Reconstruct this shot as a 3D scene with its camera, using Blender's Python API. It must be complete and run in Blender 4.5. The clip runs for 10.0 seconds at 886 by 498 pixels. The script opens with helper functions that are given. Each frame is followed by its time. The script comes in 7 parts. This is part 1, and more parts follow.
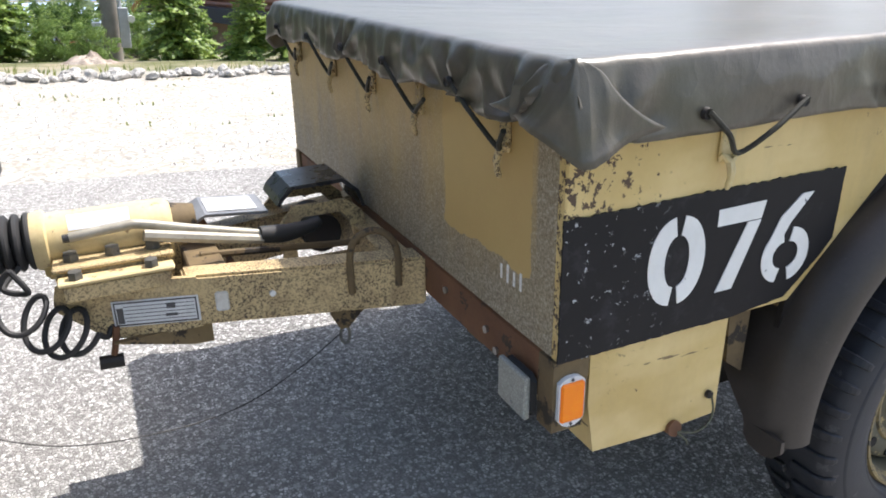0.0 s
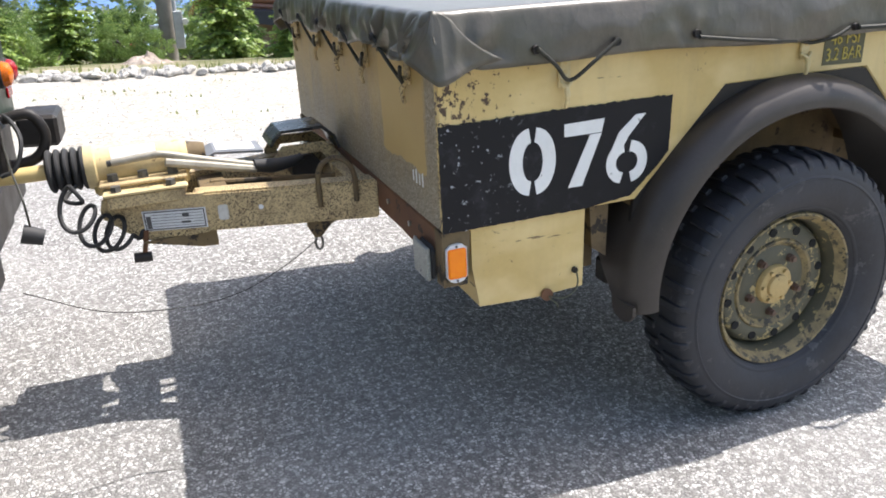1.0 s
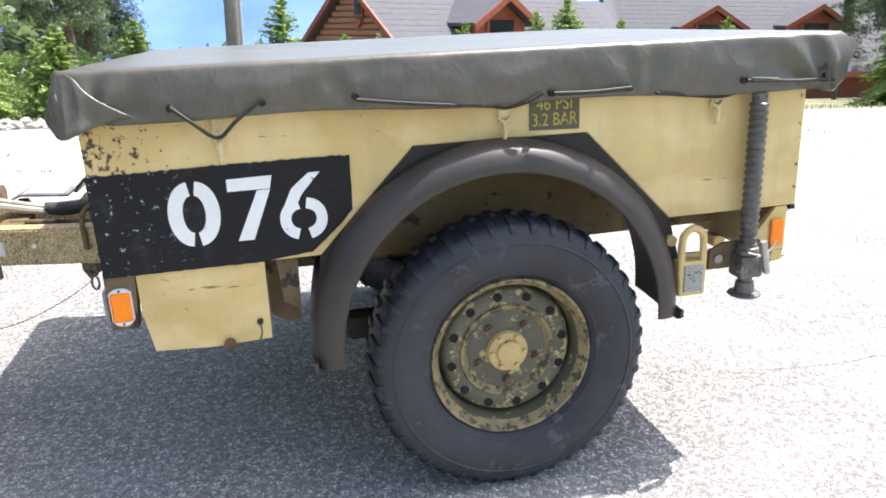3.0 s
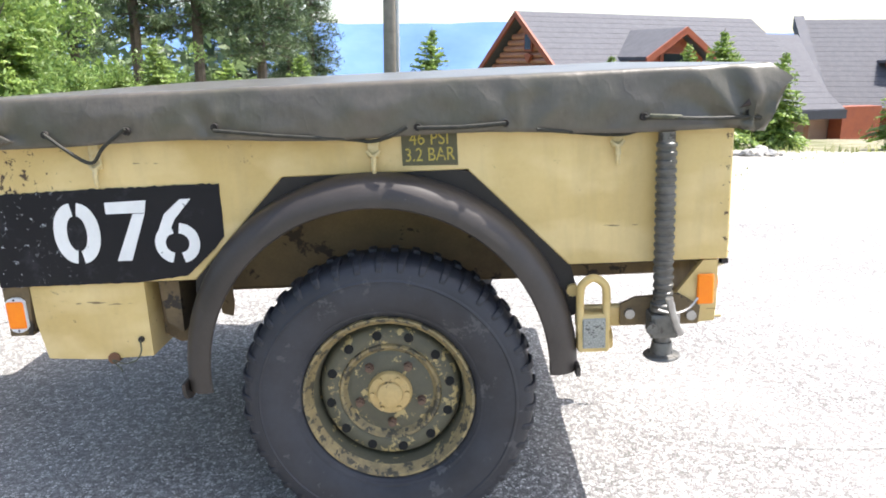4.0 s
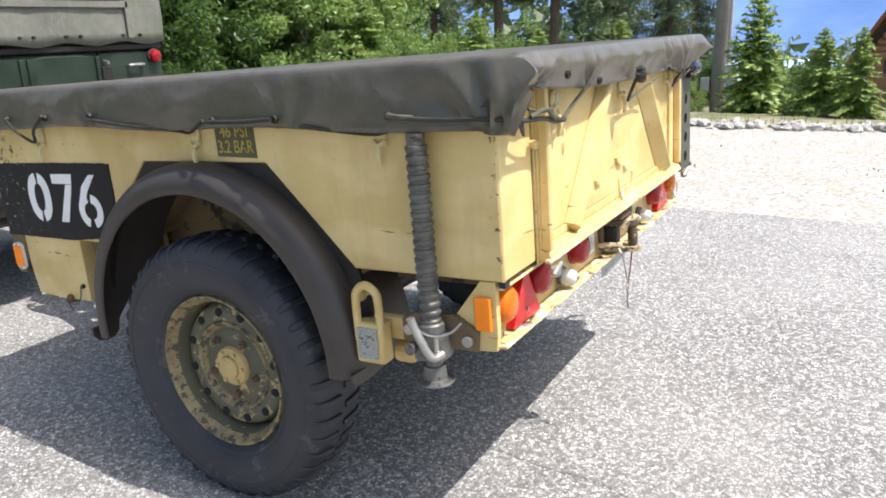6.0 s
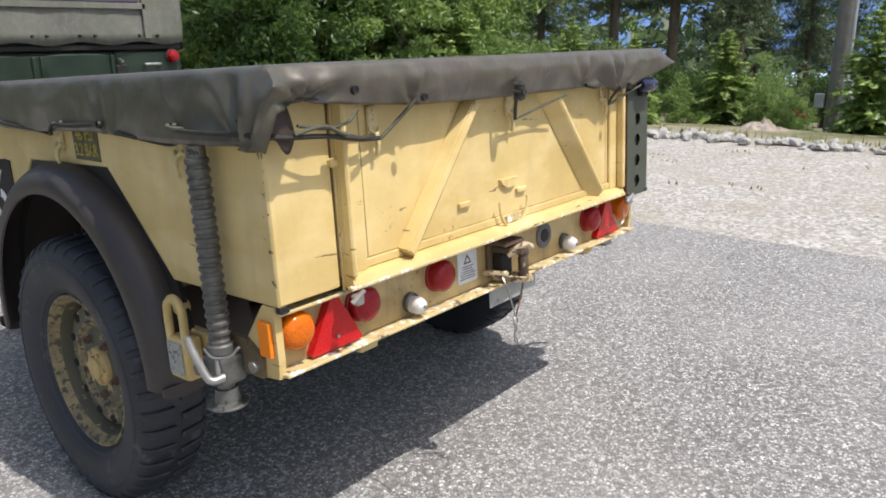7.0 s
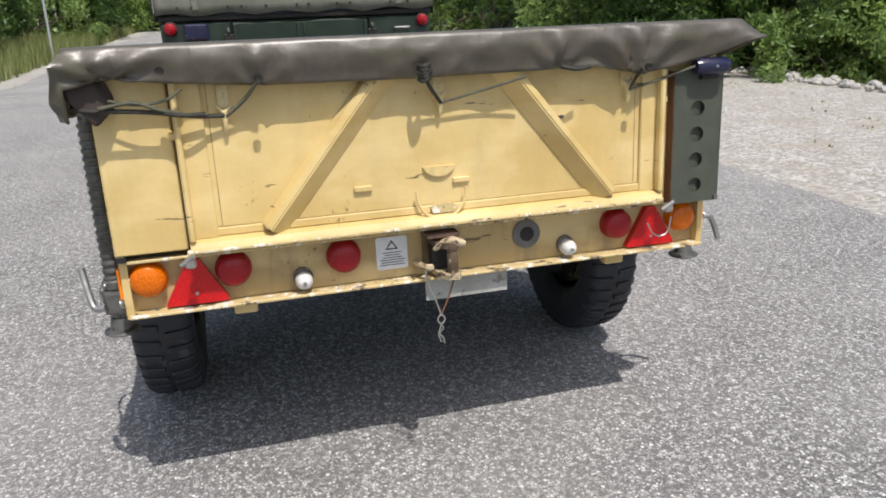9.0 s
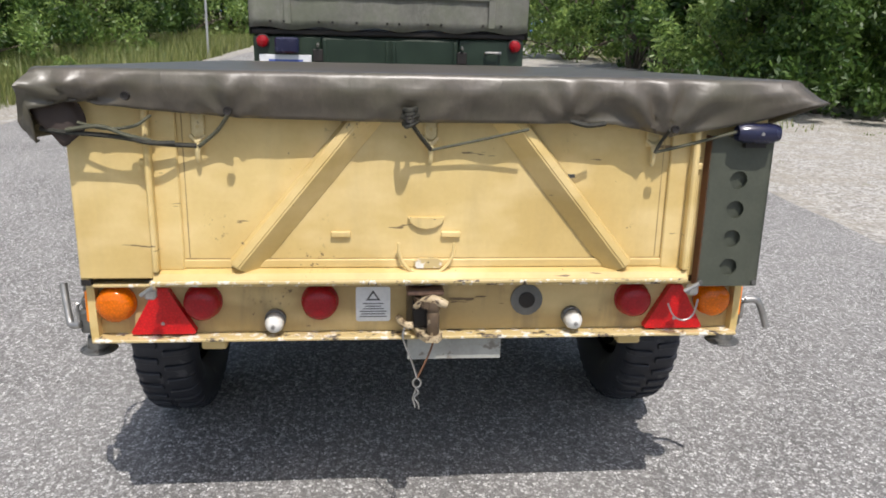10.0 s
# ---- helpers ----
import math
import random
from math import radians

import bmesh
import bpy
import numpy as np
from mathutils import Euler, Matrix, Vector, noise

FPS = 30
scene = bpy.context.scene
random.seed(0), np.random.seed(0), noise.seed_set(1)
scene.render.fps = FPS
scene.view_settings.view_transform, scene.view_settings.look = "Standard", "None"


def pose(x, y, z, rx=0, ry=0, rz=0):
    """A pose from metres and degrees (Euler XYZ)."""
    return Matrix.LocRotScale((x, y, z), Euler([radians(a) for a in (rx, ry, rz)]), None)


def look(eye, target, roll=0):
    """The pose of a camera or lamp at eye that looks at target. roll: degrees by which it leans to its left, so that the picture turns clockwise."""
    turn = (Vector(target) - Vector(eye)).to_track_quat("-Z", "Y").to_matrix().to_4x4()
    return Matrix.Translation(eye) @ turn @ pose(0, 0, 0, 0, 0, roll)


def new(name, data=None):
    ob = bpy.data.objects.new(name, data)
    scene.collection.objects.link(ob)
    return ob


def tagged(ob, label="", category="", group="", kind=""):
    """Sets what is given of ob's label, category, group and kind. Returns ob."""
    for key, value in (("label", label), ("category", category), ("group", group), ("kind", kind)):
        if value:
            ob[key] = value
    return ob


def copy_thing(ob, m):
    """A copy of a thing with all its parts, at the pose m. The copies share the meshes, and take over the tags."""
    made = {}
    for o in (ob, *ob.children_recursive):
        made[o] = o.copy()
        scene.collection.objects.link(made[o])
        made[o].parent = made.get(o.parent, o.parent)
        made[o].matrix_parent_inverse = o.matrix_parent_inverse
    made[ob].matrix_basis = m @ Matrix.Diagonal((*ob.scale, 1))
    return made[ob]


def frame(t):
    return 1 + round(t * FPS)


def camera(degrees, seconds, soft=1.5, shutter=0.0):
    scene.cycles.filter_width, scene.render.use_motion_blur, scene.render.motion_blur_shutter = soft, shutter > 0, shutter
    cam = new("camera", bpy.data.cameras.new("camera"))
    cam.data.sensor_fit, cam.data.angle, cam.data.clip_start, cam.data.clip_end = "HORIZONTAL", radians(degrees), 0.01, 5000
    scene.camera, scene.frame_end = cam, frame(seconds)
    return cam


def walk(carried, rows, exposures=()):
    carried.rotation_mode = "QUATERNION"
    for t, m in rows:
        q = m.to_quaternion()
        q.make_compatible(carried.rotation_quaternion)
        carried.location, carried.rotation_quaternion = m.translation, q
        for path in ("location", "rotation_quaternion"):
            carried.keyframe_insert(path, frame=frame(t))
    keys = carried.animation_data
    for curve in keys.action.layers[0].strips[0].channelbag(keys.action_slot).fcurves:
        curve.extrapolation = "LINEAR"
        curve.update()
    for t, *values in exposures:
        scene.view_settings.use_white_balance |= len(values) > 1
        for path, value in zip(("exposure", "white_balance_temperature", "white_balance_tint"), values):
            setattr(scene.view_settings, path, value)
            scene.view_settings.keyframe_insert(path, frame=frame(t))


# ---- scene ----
cam = camera(61.8, 10.0, soft=1.8)
PATH = [
    (0, (-1.65, -0.867, 1.26), (-0.832, 0.817, 0.557), 1.8),
    (0.3, (-1.653, -1.047, 1.25), (-0.862, 0.67, 0.597), 1.6),
    (0.5, (-1.617, -1.19, 1.237), (-0.857, 0.521, 0.534), 1.3),
    (0.8, (-1.619, -1.374, 1.237), (-0.889, 0.355, 0.544), 0.3),
    (1, (-1.598, -1.471, 1.234), (-0.912, 0.269, 0.526), 0.0),
    (1.3, (-1.571, -1.572, 1.243), (-0.82, 0.139, 0.529), 1.6),
    (1.5, (-1.484, -1.637, 1.234), (-0.691, 0.067, 0.551), -0.3),
    (1.8, (-1.289, -1.737, 1.235), (-0.548, 0.02, 0.632), -0.0),
    (2, (-1.168, -1.786, 1.249), (-0.481, -0.006, 0.65), 1.0),
    (2.5, (-0.939, -1.817, 1.253), (-0.353, 0.014, 0.702), -0.7),
    (2.7, (-0.825, -1.799, 1.249), (-0.273, 0.036, 0.675), 0.4),
    (3.8, (0.019, -1.874, 1.262), (0.04, 0.056, 0.739), -1.3),
    (4, (0.17, -1.839, 1.251), (0.139, 0.099, 0.76), 0.2),
    (4.2, (0.305, -1.809, 1.259), (0.218, 0.121, 0.739), -0.8),
    (4.5, (0.51, -1.772, 1.259), (0.206, 0.129, 0.714), -3.2),
    (4.7, (0.67, -1.756, 1.277), (0.281, 0.117, 0.694), -2.6),
    (5, (0.89, -1.704, 1.269), (0.311, 0.12, 0.69), -1.6),
    (5.2, (1.008, -1.642, 1.254), (0.358, 0.165, 0.696), -2.5),
    (6.3, (1.716, -1.261, 1.31), (0.599, 0.293, 0.728), -2.1),
    (6.5, (1.825, -1.17, 1.301), (0.642, 0.335, 0.722), -2.4),
    (6.8, (1.982, -0.985, 1.274), (0.802, 0.541, 0.745), -0.3),
    (7, (2.046, -0.869, 1.297), (0.803, 0.598, 0.747), -0.7),
    (7.3, (2.169, -0.712, 1.299), (0.744, 0.586, 0.767), -2.5),
    (7.5, (2.244, -0.596, 1.297), (0.739, 0.59, 0.723), -1.6),
    (7.6, (2.296, -0.525, 1.299), (0.74, 0.582, 0.704), -1.1),
    (8, (2.43, -0.32, 1.296), (0.744, 0.588, 0.719), -0.3),
    (8.2, (2.465, -0.203, 1.289), (0.758, 0.688, 0.747), 2.4),
    (8.5, (2.541, -0.016, 1.314), (0.798, 0.774, 0.733), 2.2),
    (8.8, (2.617, 0.176, 1.32), (0.807, 0.808, 0.749), -0.4),
    (9, (2.683, 0.305, 1.324), (0.857, 0.813, 0.686), -1.9),
    (9.3, (2.718, 0.423, 1.328), (0.848, 0.793, 0.722), -1.7),
    (9.5, (2.701, 0.512, 1.34), (0.815, 0.825, 0.755), -1.2),
    (9.7, (2.644, 0.573, 1.34), (0.758, 0.86, 0.739), 0.4),
    (10, (2.558, 0.684, 1.371), (0.658, 0.867, 0.773), 1.5),
]
STOPS = [(0.0, 1.00), (1.0, 1.02), (1.5, 1.03), (2.5, 1.40), (4.5, 1.46), (5.2, 1.30), (6.3, 0.67), (7.0, 0.27), (8.0, 0.09), (10.0, 0.07)]
walk(cam, [(t, look(eye, target, roll)) for t, eye, target, roll in PATH], STOPS)

# ---- light ----
SUN_WAY = Vector((0.60, 0.125, 1.2)).normalized()
sun_data = bpy.data.lights.new("sun", "SUN")
sun_data.energy, sun_data.angle, sun_data.color = 3.95, radians(0.55), (1.0, 0.955, 0.925)
sun = new("sun", sun_data)
sun.matrix_world = look(SUN_WAY * 60, (0, 0, 0))
world = bpy.data.worlds.new("sky")
scene.world = world
world.use_nodes = True
wn = world.node_tree
sky = wn.nodes.new("ShaderNodeTexSky")
sky.sky_type, sky.sun_disc = "NISHITA", False
sky.sun_elevation = math.asin(SUN_WAY.z)
sky.sun_rotation = math.atan2(SUN_WAY.x, SUN_WAY.y)
sky.dust_density, sky.air_density, sky.ozone_density = 2.6, 1.0, 0.3
wn.links.new(sky.outputs[0], wn.nodes["Background"].inputs[0])
wn.nodes["Background"].inputs[1].default_value = 0.148


# ---- materials ----
def ramp(nt, fac, stops):
    n = nt.nodes.new("ShaderNodeValToRGB")
    nt.links.new(fac, n.inputs[0])
    e = n.color_ramp.elements
    while len(e) < len(stops):
        e.new(0.5)
    for el, (p, c) in zip(e, stops):
        el.position = p
        el.color = (*c, 1) if len(c) == 3 else c
    return n.outputs[0]


def grey(v):
    return (v, v, v)


def tex(nt, kind, scale, detail=4.0, rough=0.6, stretch=None, seed=0.0):
    co = nt.nodes.new("ShaderNodeTexCoord")
    mp = nt.nodes.new("ShaderNodeMapping")
    nt.links.new(co.outputs["Object"], mp.inputs[0])
    mp.inputs["Location"].default_value = (seed, seed * 0.7, -seed)
    if stretch:
        mp.inputs["Scale"].default_value = stretch
    if kind == "noise":
        n = nt.nodes.new("ShaderNodeTexNoise")
        n.inputs["Scale"].default_value = scale
        n.inputs["Detail"].default_value = detail
        n.inputs["Roughness"].default_value = rough
        nt.links.new(mp.outputs[0], n.inputs["Vector"])
        return n.outputs[0]
    n = nt.nodes.new("ShaderNodeTexVoronoi")
    n.inputs["Scale"].default_value = scale
    if kind == "edge":
        n.feature = "DISTANCE_TO_EDGE"
    nt.links.new(mp.outputs[0], n.inputs["Vector"])
    return n.outputs["Color"] if kind == "cell" else n.outputs["Distance"]


def mix(nt, fac, a, b, mode="MIX"):
    n = nt.nodes.new("ShaderNodeMix")
    n.data_type, n.blend_type = "RGBA", mode
    for sock, v in ((n.inputs[0], fac), (n.inputs[6], a), (n.inputs[7], b)):
        if isinstance(v, (int, float)):
            sock.default_value = v
        elif isinstance(v, tuple):
            sock.default_value = (*v, 1)
        else:
            nt.links.new(v, sock)
    return n.outputs[2]


def calc(nt, op, a, b=0.0, c=0.0):
    n = nt.nodes.new("ShaderNodeMath")
    n.operation = op
    for sock, v in zip(n.inputs, (a, b, c)):
        if isinstance(v, (int, float)):
            sock.default_value = v
        else:
            nt.links.new(v, sock)
    return n.outputs[0]


def begin(name, rough=0.6, metal=0.0):
    m = bpy.data.materials.new(name)
    m.use_nodes = True
    nt = m.node_tree
    b = nt.nodes["Principled BSDF"]
    b.inputs["Roughness"].default_value, b.inputs["Metallic"].default_value = rough, metal
    return m, nt, b


def bump(nt, b, height, strength, distance):
    n = nt.nodes.new("ShaderNodeBump")
    n.inputs["Strength"].default_value, n.inputs["Distance"].default_value = strength, distance
    nt.links.new(height, n.inputs["Height"])
    nt.links.new(n.outputs[0], b.inputs["Normal"])


def surf(name, c1, c2, scale=6.0, rough=0.6, metal=0.0, fine=120.0, bumps=0.15, bdist=0.002, wear=None, wear_at=0.7, wear_scale=14.0, rvar=0.12):
    """A two-scale surface: broad tone, fine grain, optional worn patches of another colour."""
    m, nt, b = begin(name, rough, metal)
    broad, grain = tex(nt, "noise", scale), tex(nt, "noise", fine, 3.0)
    col = mix(nt, ramp(nt, broad, [(0.3, grey(0.0)), (0.7, grey(1.0))]), c1, c2)
    col = mix(nt, 0.25, col, ramp(nt, grain, [(0.25, grey(0.35)), (0.75, grey(0.65))]), "OVERLAY")
    if wear:
        w = ramp(nt, tex(nt, "noise", wear_scale, 6.0, 0.7, seed=3.1), [(wear_at, grey(0.0)), (wear_at + 0.03, grey(1.0))])
        col = mix(nt, w, col, wear)
    nt.links.new(col, b.inputs["Base Color"])
    r = nt.nodes.new("ShaderNodeMapRange")
    nt.links.new(broad, r.inputs[0])
    r.inputs["From Min"].default_value, r.inputs["From Max"].default_value = 0.25, 0.75
    r.inputs["To Min"].default_value, r.inputs["To Max"].default_value = rough - rvar, rough + rvar
    nt.links.new(r.outputs[0], b.inputs["Roughness"])
    bump(nt, b, grain, bumps, bdist)
    return m


SAND, SAND2 = (0.552, 0.398, 0.148), (0.660, 0.499, 0.210)


def sand_paint(name="sand_paint", chips=0.71, dirt=0.35, grime=(0.30, 0.23, 0.13), corner=False, c1=SAND, c2=SAND2):
    """Brushed sand-coloured paint, with chips to the metal and dust in streaks."""
    m, nt, b = begin(name, 0.5)
    broad = tex(nt, "noise", 2.6, 5.0, 0.6)
    col = mix(nt, ramp(nt, broad, [(0.38, grey(0.0)), (0.62, grey(1.0))]), c1, c2)
    brush = tex(nt, "noise", 7.0, 3.0, 0.55, (0.5, 0.5, 1.0), 7.0)
    col = mix(nt, ramp(nt, brush, [(0.46, grey(0.0)), (0.60, grey(0.5))]), col, (0.76, 0.60, 0.30))
    streak = tex(nt, "noise", 9.0, 5.0, 0.65, (1.0, 1.0, 0.16), 2.0)
    col = mix(nt, calc(nt, "MULTIPLY", ramp(nt, streak, [(0.5, grey(0.0)), (0.75, grey(1.0))]), dirt), col, grime)
    spots = ramp(nt, tex(nt, "noise", 38.0, 5.0, 0.65, seed=5.0), [(chips, grey(0.0)), (chips + 0.02, grey(1.0))])
    # clusters of small chips, and short scratches
    area = ramp(nt, tex(nt, "noise", 3.1, 2.0, 0.5, seed=11.0), [(0.62, grey(0.0)), (0.70, grey(1.0))])
    small = ramp(nt, tex(nt, "noise", 75.0, 4.0, 0.7, seed=13.0), [(0.605, grey(0.0)), (0.625, grey(1.0))])
    spots = calc(nt, "MAXIMUM", spots, calc(nt, "MULTIPLY", small, area))
    scr = ramp(nt, tex(nt, "noise", 26.0, 3.0, 0.6, (0.22, 0.22, 1.6), 17.0), [(0.70, grey(0.0)), (0.715, grey(0.8))])
    spots = calc(nt, "MAXIMUM", spots, scr)
    if corner:
        co = nt.nodes.new("ShaderNodeTexCoord")
        sp = nt.nodes.new("ShaderNodeSeparateXYZ")
        nt.links.new(co.outputs["Object"], sp.inputs[0])
        fx = ramp(nt, calc(nt, "ADD", sp.outputs[0], 1.1), [(0.12, grey(1.0)), (0.36, grey(0.0))])
        rub = tex(nt, "noise", 66.0, 4.0, 0.7, (1.0, 1.0, 0.8), 21.0)
        rub = ramp(nt, calc(nt, "ADD", rub, calc(nt, "MULTIPLY", fx, 0.17)), [(0.69, grey(0.0)), (0.705, grey(1.0))])
        rear = ramp(nt, sp.outputs[0], [(0.855, grey(0.0)), (0.885, grey(1.0))])
        edge = ramp(nt, calc(nt, "ADD", tex(nt, "noise", 42.0, 4.0, 0.7, seed=25.0), calc(nt, "MULTIPLY", rear, 0.10)), [(0.66, grey(0.0)), (0.68, grey(1.0))])
        spots = calc(nt, "MAXIMUM", spots, calc(nt, "MAXIMUM", calc(nt, "MULTIPLY", rub, calc(nt, "GREATER_THAN", fx, 0.02)), calc(nt, "MULTIPLY", edge, calc(nt, "GREATER_THAN", rear, 0.02))))
    col = mix(nt, spots, col, mix(nt, tex(nt, "noise", 18.0, 2.0, 0.5, seed=31.0), (0.035, 0.026, 0.02), (0.13, 0.07, 0.035)))
    grain = tex(nt, "noise", 90.0, 3.0)
    col = mix(nt, 0.08, col, ramp(nt, grain, [(0.25, grey(0.3)), (0.75, grey(0.7))]), "OVERLAY")
    nt.links.new(col, b.inputs["Base Color"])
    b.inputs["Roughness"].default_value = 0.48
    bump(nt, b, mix(nt, 0.5, grain, tex(nt, "noise", 9.0, 2.0)), 0.12, 0.003)
    return m


def edge_paint():
    """Sand paint on exposed edges, knocked off to pale primer and to dark steel."""
    m, nt, b = begin("chipped_edge_paint", 0.55)
    col = mix(nt, tex(nt, "noise", 9.0), (0.46, 0.345, 0.15), (0.62, 0.49, 0.24))
    pale = ramp(nt, tex(nt, "noise", 34.0, 6.0, 0.7, seed=2.0), [(0.54, grey(0.0)), (0.58, grey(1.0))])
    col = mix(nt, pale, col, (0.74, 0.70, 0.61))
    bare = ramp(nt, tex(nt, "noise", 27.0, 6.0, 0.75, (1.0, 0.6, 1.0), 12.0), [(0.575, grey(0.0)), (0.60, grey(1.0))])
    col = mix(nt, bare, col, (0.075, 0.058, 0.042))
    nt.links.new(col, b.inputs["Base Color"])
    bump(nt, b, calc(nt, "ADD", pale, bare), 0.25, 0.001)
    return m


def front_paint():
    """The front panel: sand paint under grey road dirt in runs and speckles, with one cleaned square."""
    m, nt, b = begin("dirty_front_paint", 0.6)
    col = mix(nt, ramp(nt, tex(nt, "noise", 4.0), [(0.3, grey(0.0)), (0.7, grey(1.0))]), (0.50, 0.34, 0.13), SAND)
    co = nt.nodes.new("ShaderNodeTexCoord")
    sp = nt.nodes.new("ShaderNodeSeparateXYZ")
    nt.links.new(co.outputs["Object"], sp.inputs[0])
    y, z = sp.outputs[1], sp.outputs[2]
    runs = tex(nt, "noise", 7.0, 6.0, 0.65, (1.0, 1.0, 0.22), 1.0)
    speck = tex(nt, "noise", 210.0, 3.0, 0.7)
    low = ramp(nt, calc(nt, "SUBTRACT", calc(nt, "ADD", z, calc(nt, "MULTIPLY", runs, 0.5)), 0.4), [(0.60, grey(1.0)), (0.70, grey(0.8)), (0.86, grey(0.22))])
    dirt = calc(nt, "MAXIMUM", calc(nt, "MULTIPLY", ramp(nt, runs, [(0.47, grey(0.0)), (0.64, grey(1.0))]), 0.62), low)
    dirt = calc(nt, "MAXIMUM", dirt, calc(nt, "MULTIPLY", ramp(nt, calc(nt, "ADD", y, calc(nt, "MULTIPLY", runs, 0.03)), [(0.085, grey(1.0)), (0.10, grey(0.0))]), 0.9))
    wob = calc(nt, "MULTIPLY", calc(nt, "SUBTRACT", tex(nt, "noise", 11.0), 0.5), 0.05)
    inside = calc(nt, "MULTIPLY", calc(nt, "LESS_THAN", calc(nt, "ABSOLUTE", calc(nt, "SUBTRACT", calc(nt, "ADD", y, wob), 0.255)), 0.165),
                  calc(nt, "GREATER_THAN", calc(nt, "ADD", z, wob), 0.835))
    dirt = calc(nt, "MULTIPLY", dirt, calc(nt, "SUBTRACT", 1.0, calc(nt, "MULTIPLY", inside, 0.92)))
    pit = ramp(nt, speck, [(0.36, (0.10, 0.09, 0.076)), (0.52, (0.235, 0.215, 0.18)), (0.68, (0.48, 0.45, 0.395))])
    col = mix(nt, calc(nt, "MULTIPLY", dirt, 0.84), col, pit)
    nt.links.new(col, b.inputs["Base Color"])
    bump(nt, b, speck, 0.15, 0.002)
    return m


def speckled(name="drawbar_paint"):
    """Sand paint pitted dark by road grit."""
    m, nt, b = begin(name, 0.6)
    col = mix(nt, tex(nt, "noise", 5.0), (0.50, 0.375, 0.19), (0.64, 0.50, 0.27))
    dirt = ramp(nt, tex(nt, "noise", 17.0, 6.0, 0.7, seed=6.0), [(0.45, grey(0.0)), (0.70, grey(0.7))])
    col = mix(nt, dirt, col, (0.22, 0.15, 0.08))
    pits = ramp(nt, tex(nt, "noise", 190.0, 4.0, 0.7), [(0.505, grey(0.0)), (0.56, grey(0.92))])
    area = ramp(nt, tex(nt, "noise", 4.0, 3.0, 0.5, seed=4.0), [(0.38, grey(0.35)), (0.55, grey(1.0))])
    col = mix(nt, calc(nt, "MULTIPLY", pits, area), col, (0.06, 0.042, 0.027))
    nt.links.new(col, b.inputs["Base Color"])
    bump(nt, b, pits, 0.2, 0.001)
    return m


def plate_black():
    """Black brushed paint, chipped to white and grey in patches."""
    m, nt, b = begin("black_number_panel", 0.55)
    col = mix(nt, tex(nt, "noise", 7.0), (0.007, 0.007, 0.009), (0.017, 0.016, 0.018))
    b.inputs["Specular IOR Level"].default_value = 0.22
    chips = ramp(nt, tex(nt, "noise", 34.0, 5.0, 0.65, seed=8.0), [(0.715, grey(0.0)), (0.73, grey(1.0))])
    co = nt.nodes.new("ShaderNodeTexCoord")
    sp = nt.nodes.new("ShaderNodeSeparateXYZ")
    nt.links.new(co.outputs["Object"], sp.inputs[0])
    front = ramp(nt, calc(nt, "ADD", sp.outputs[0], 1.1), [(0.22, grey(1.0)), (0.32, grey(0.0))])
    near = ramp(nt, tex(nt, "noise", 55.0, 5.0, 0.7, seed=2.0), [(0.622, grey(0.0)), (0.638, grey(1.0))])
    col = mix(nt, calc(nt, "MAXIMUM", chips, calc(nt, "MULTIPLY", near, front)), col, (0.42, 0.44, 0.46))
    haze = ramp(nt, tex(nt, "noise", 9.0, 6.0, 0.75, seed=12.0), [(0.56, grey(0.0)), (0.78, grey(0.30))])
    col = mix(nt, haze, col, (0.10, 0.10, 0.12))
    nt.links.new(col, b.inputs["Base Color"])
    bump(nt, b, tex(nt, "noise", 40.0), 0.12, 0.003)
    return m


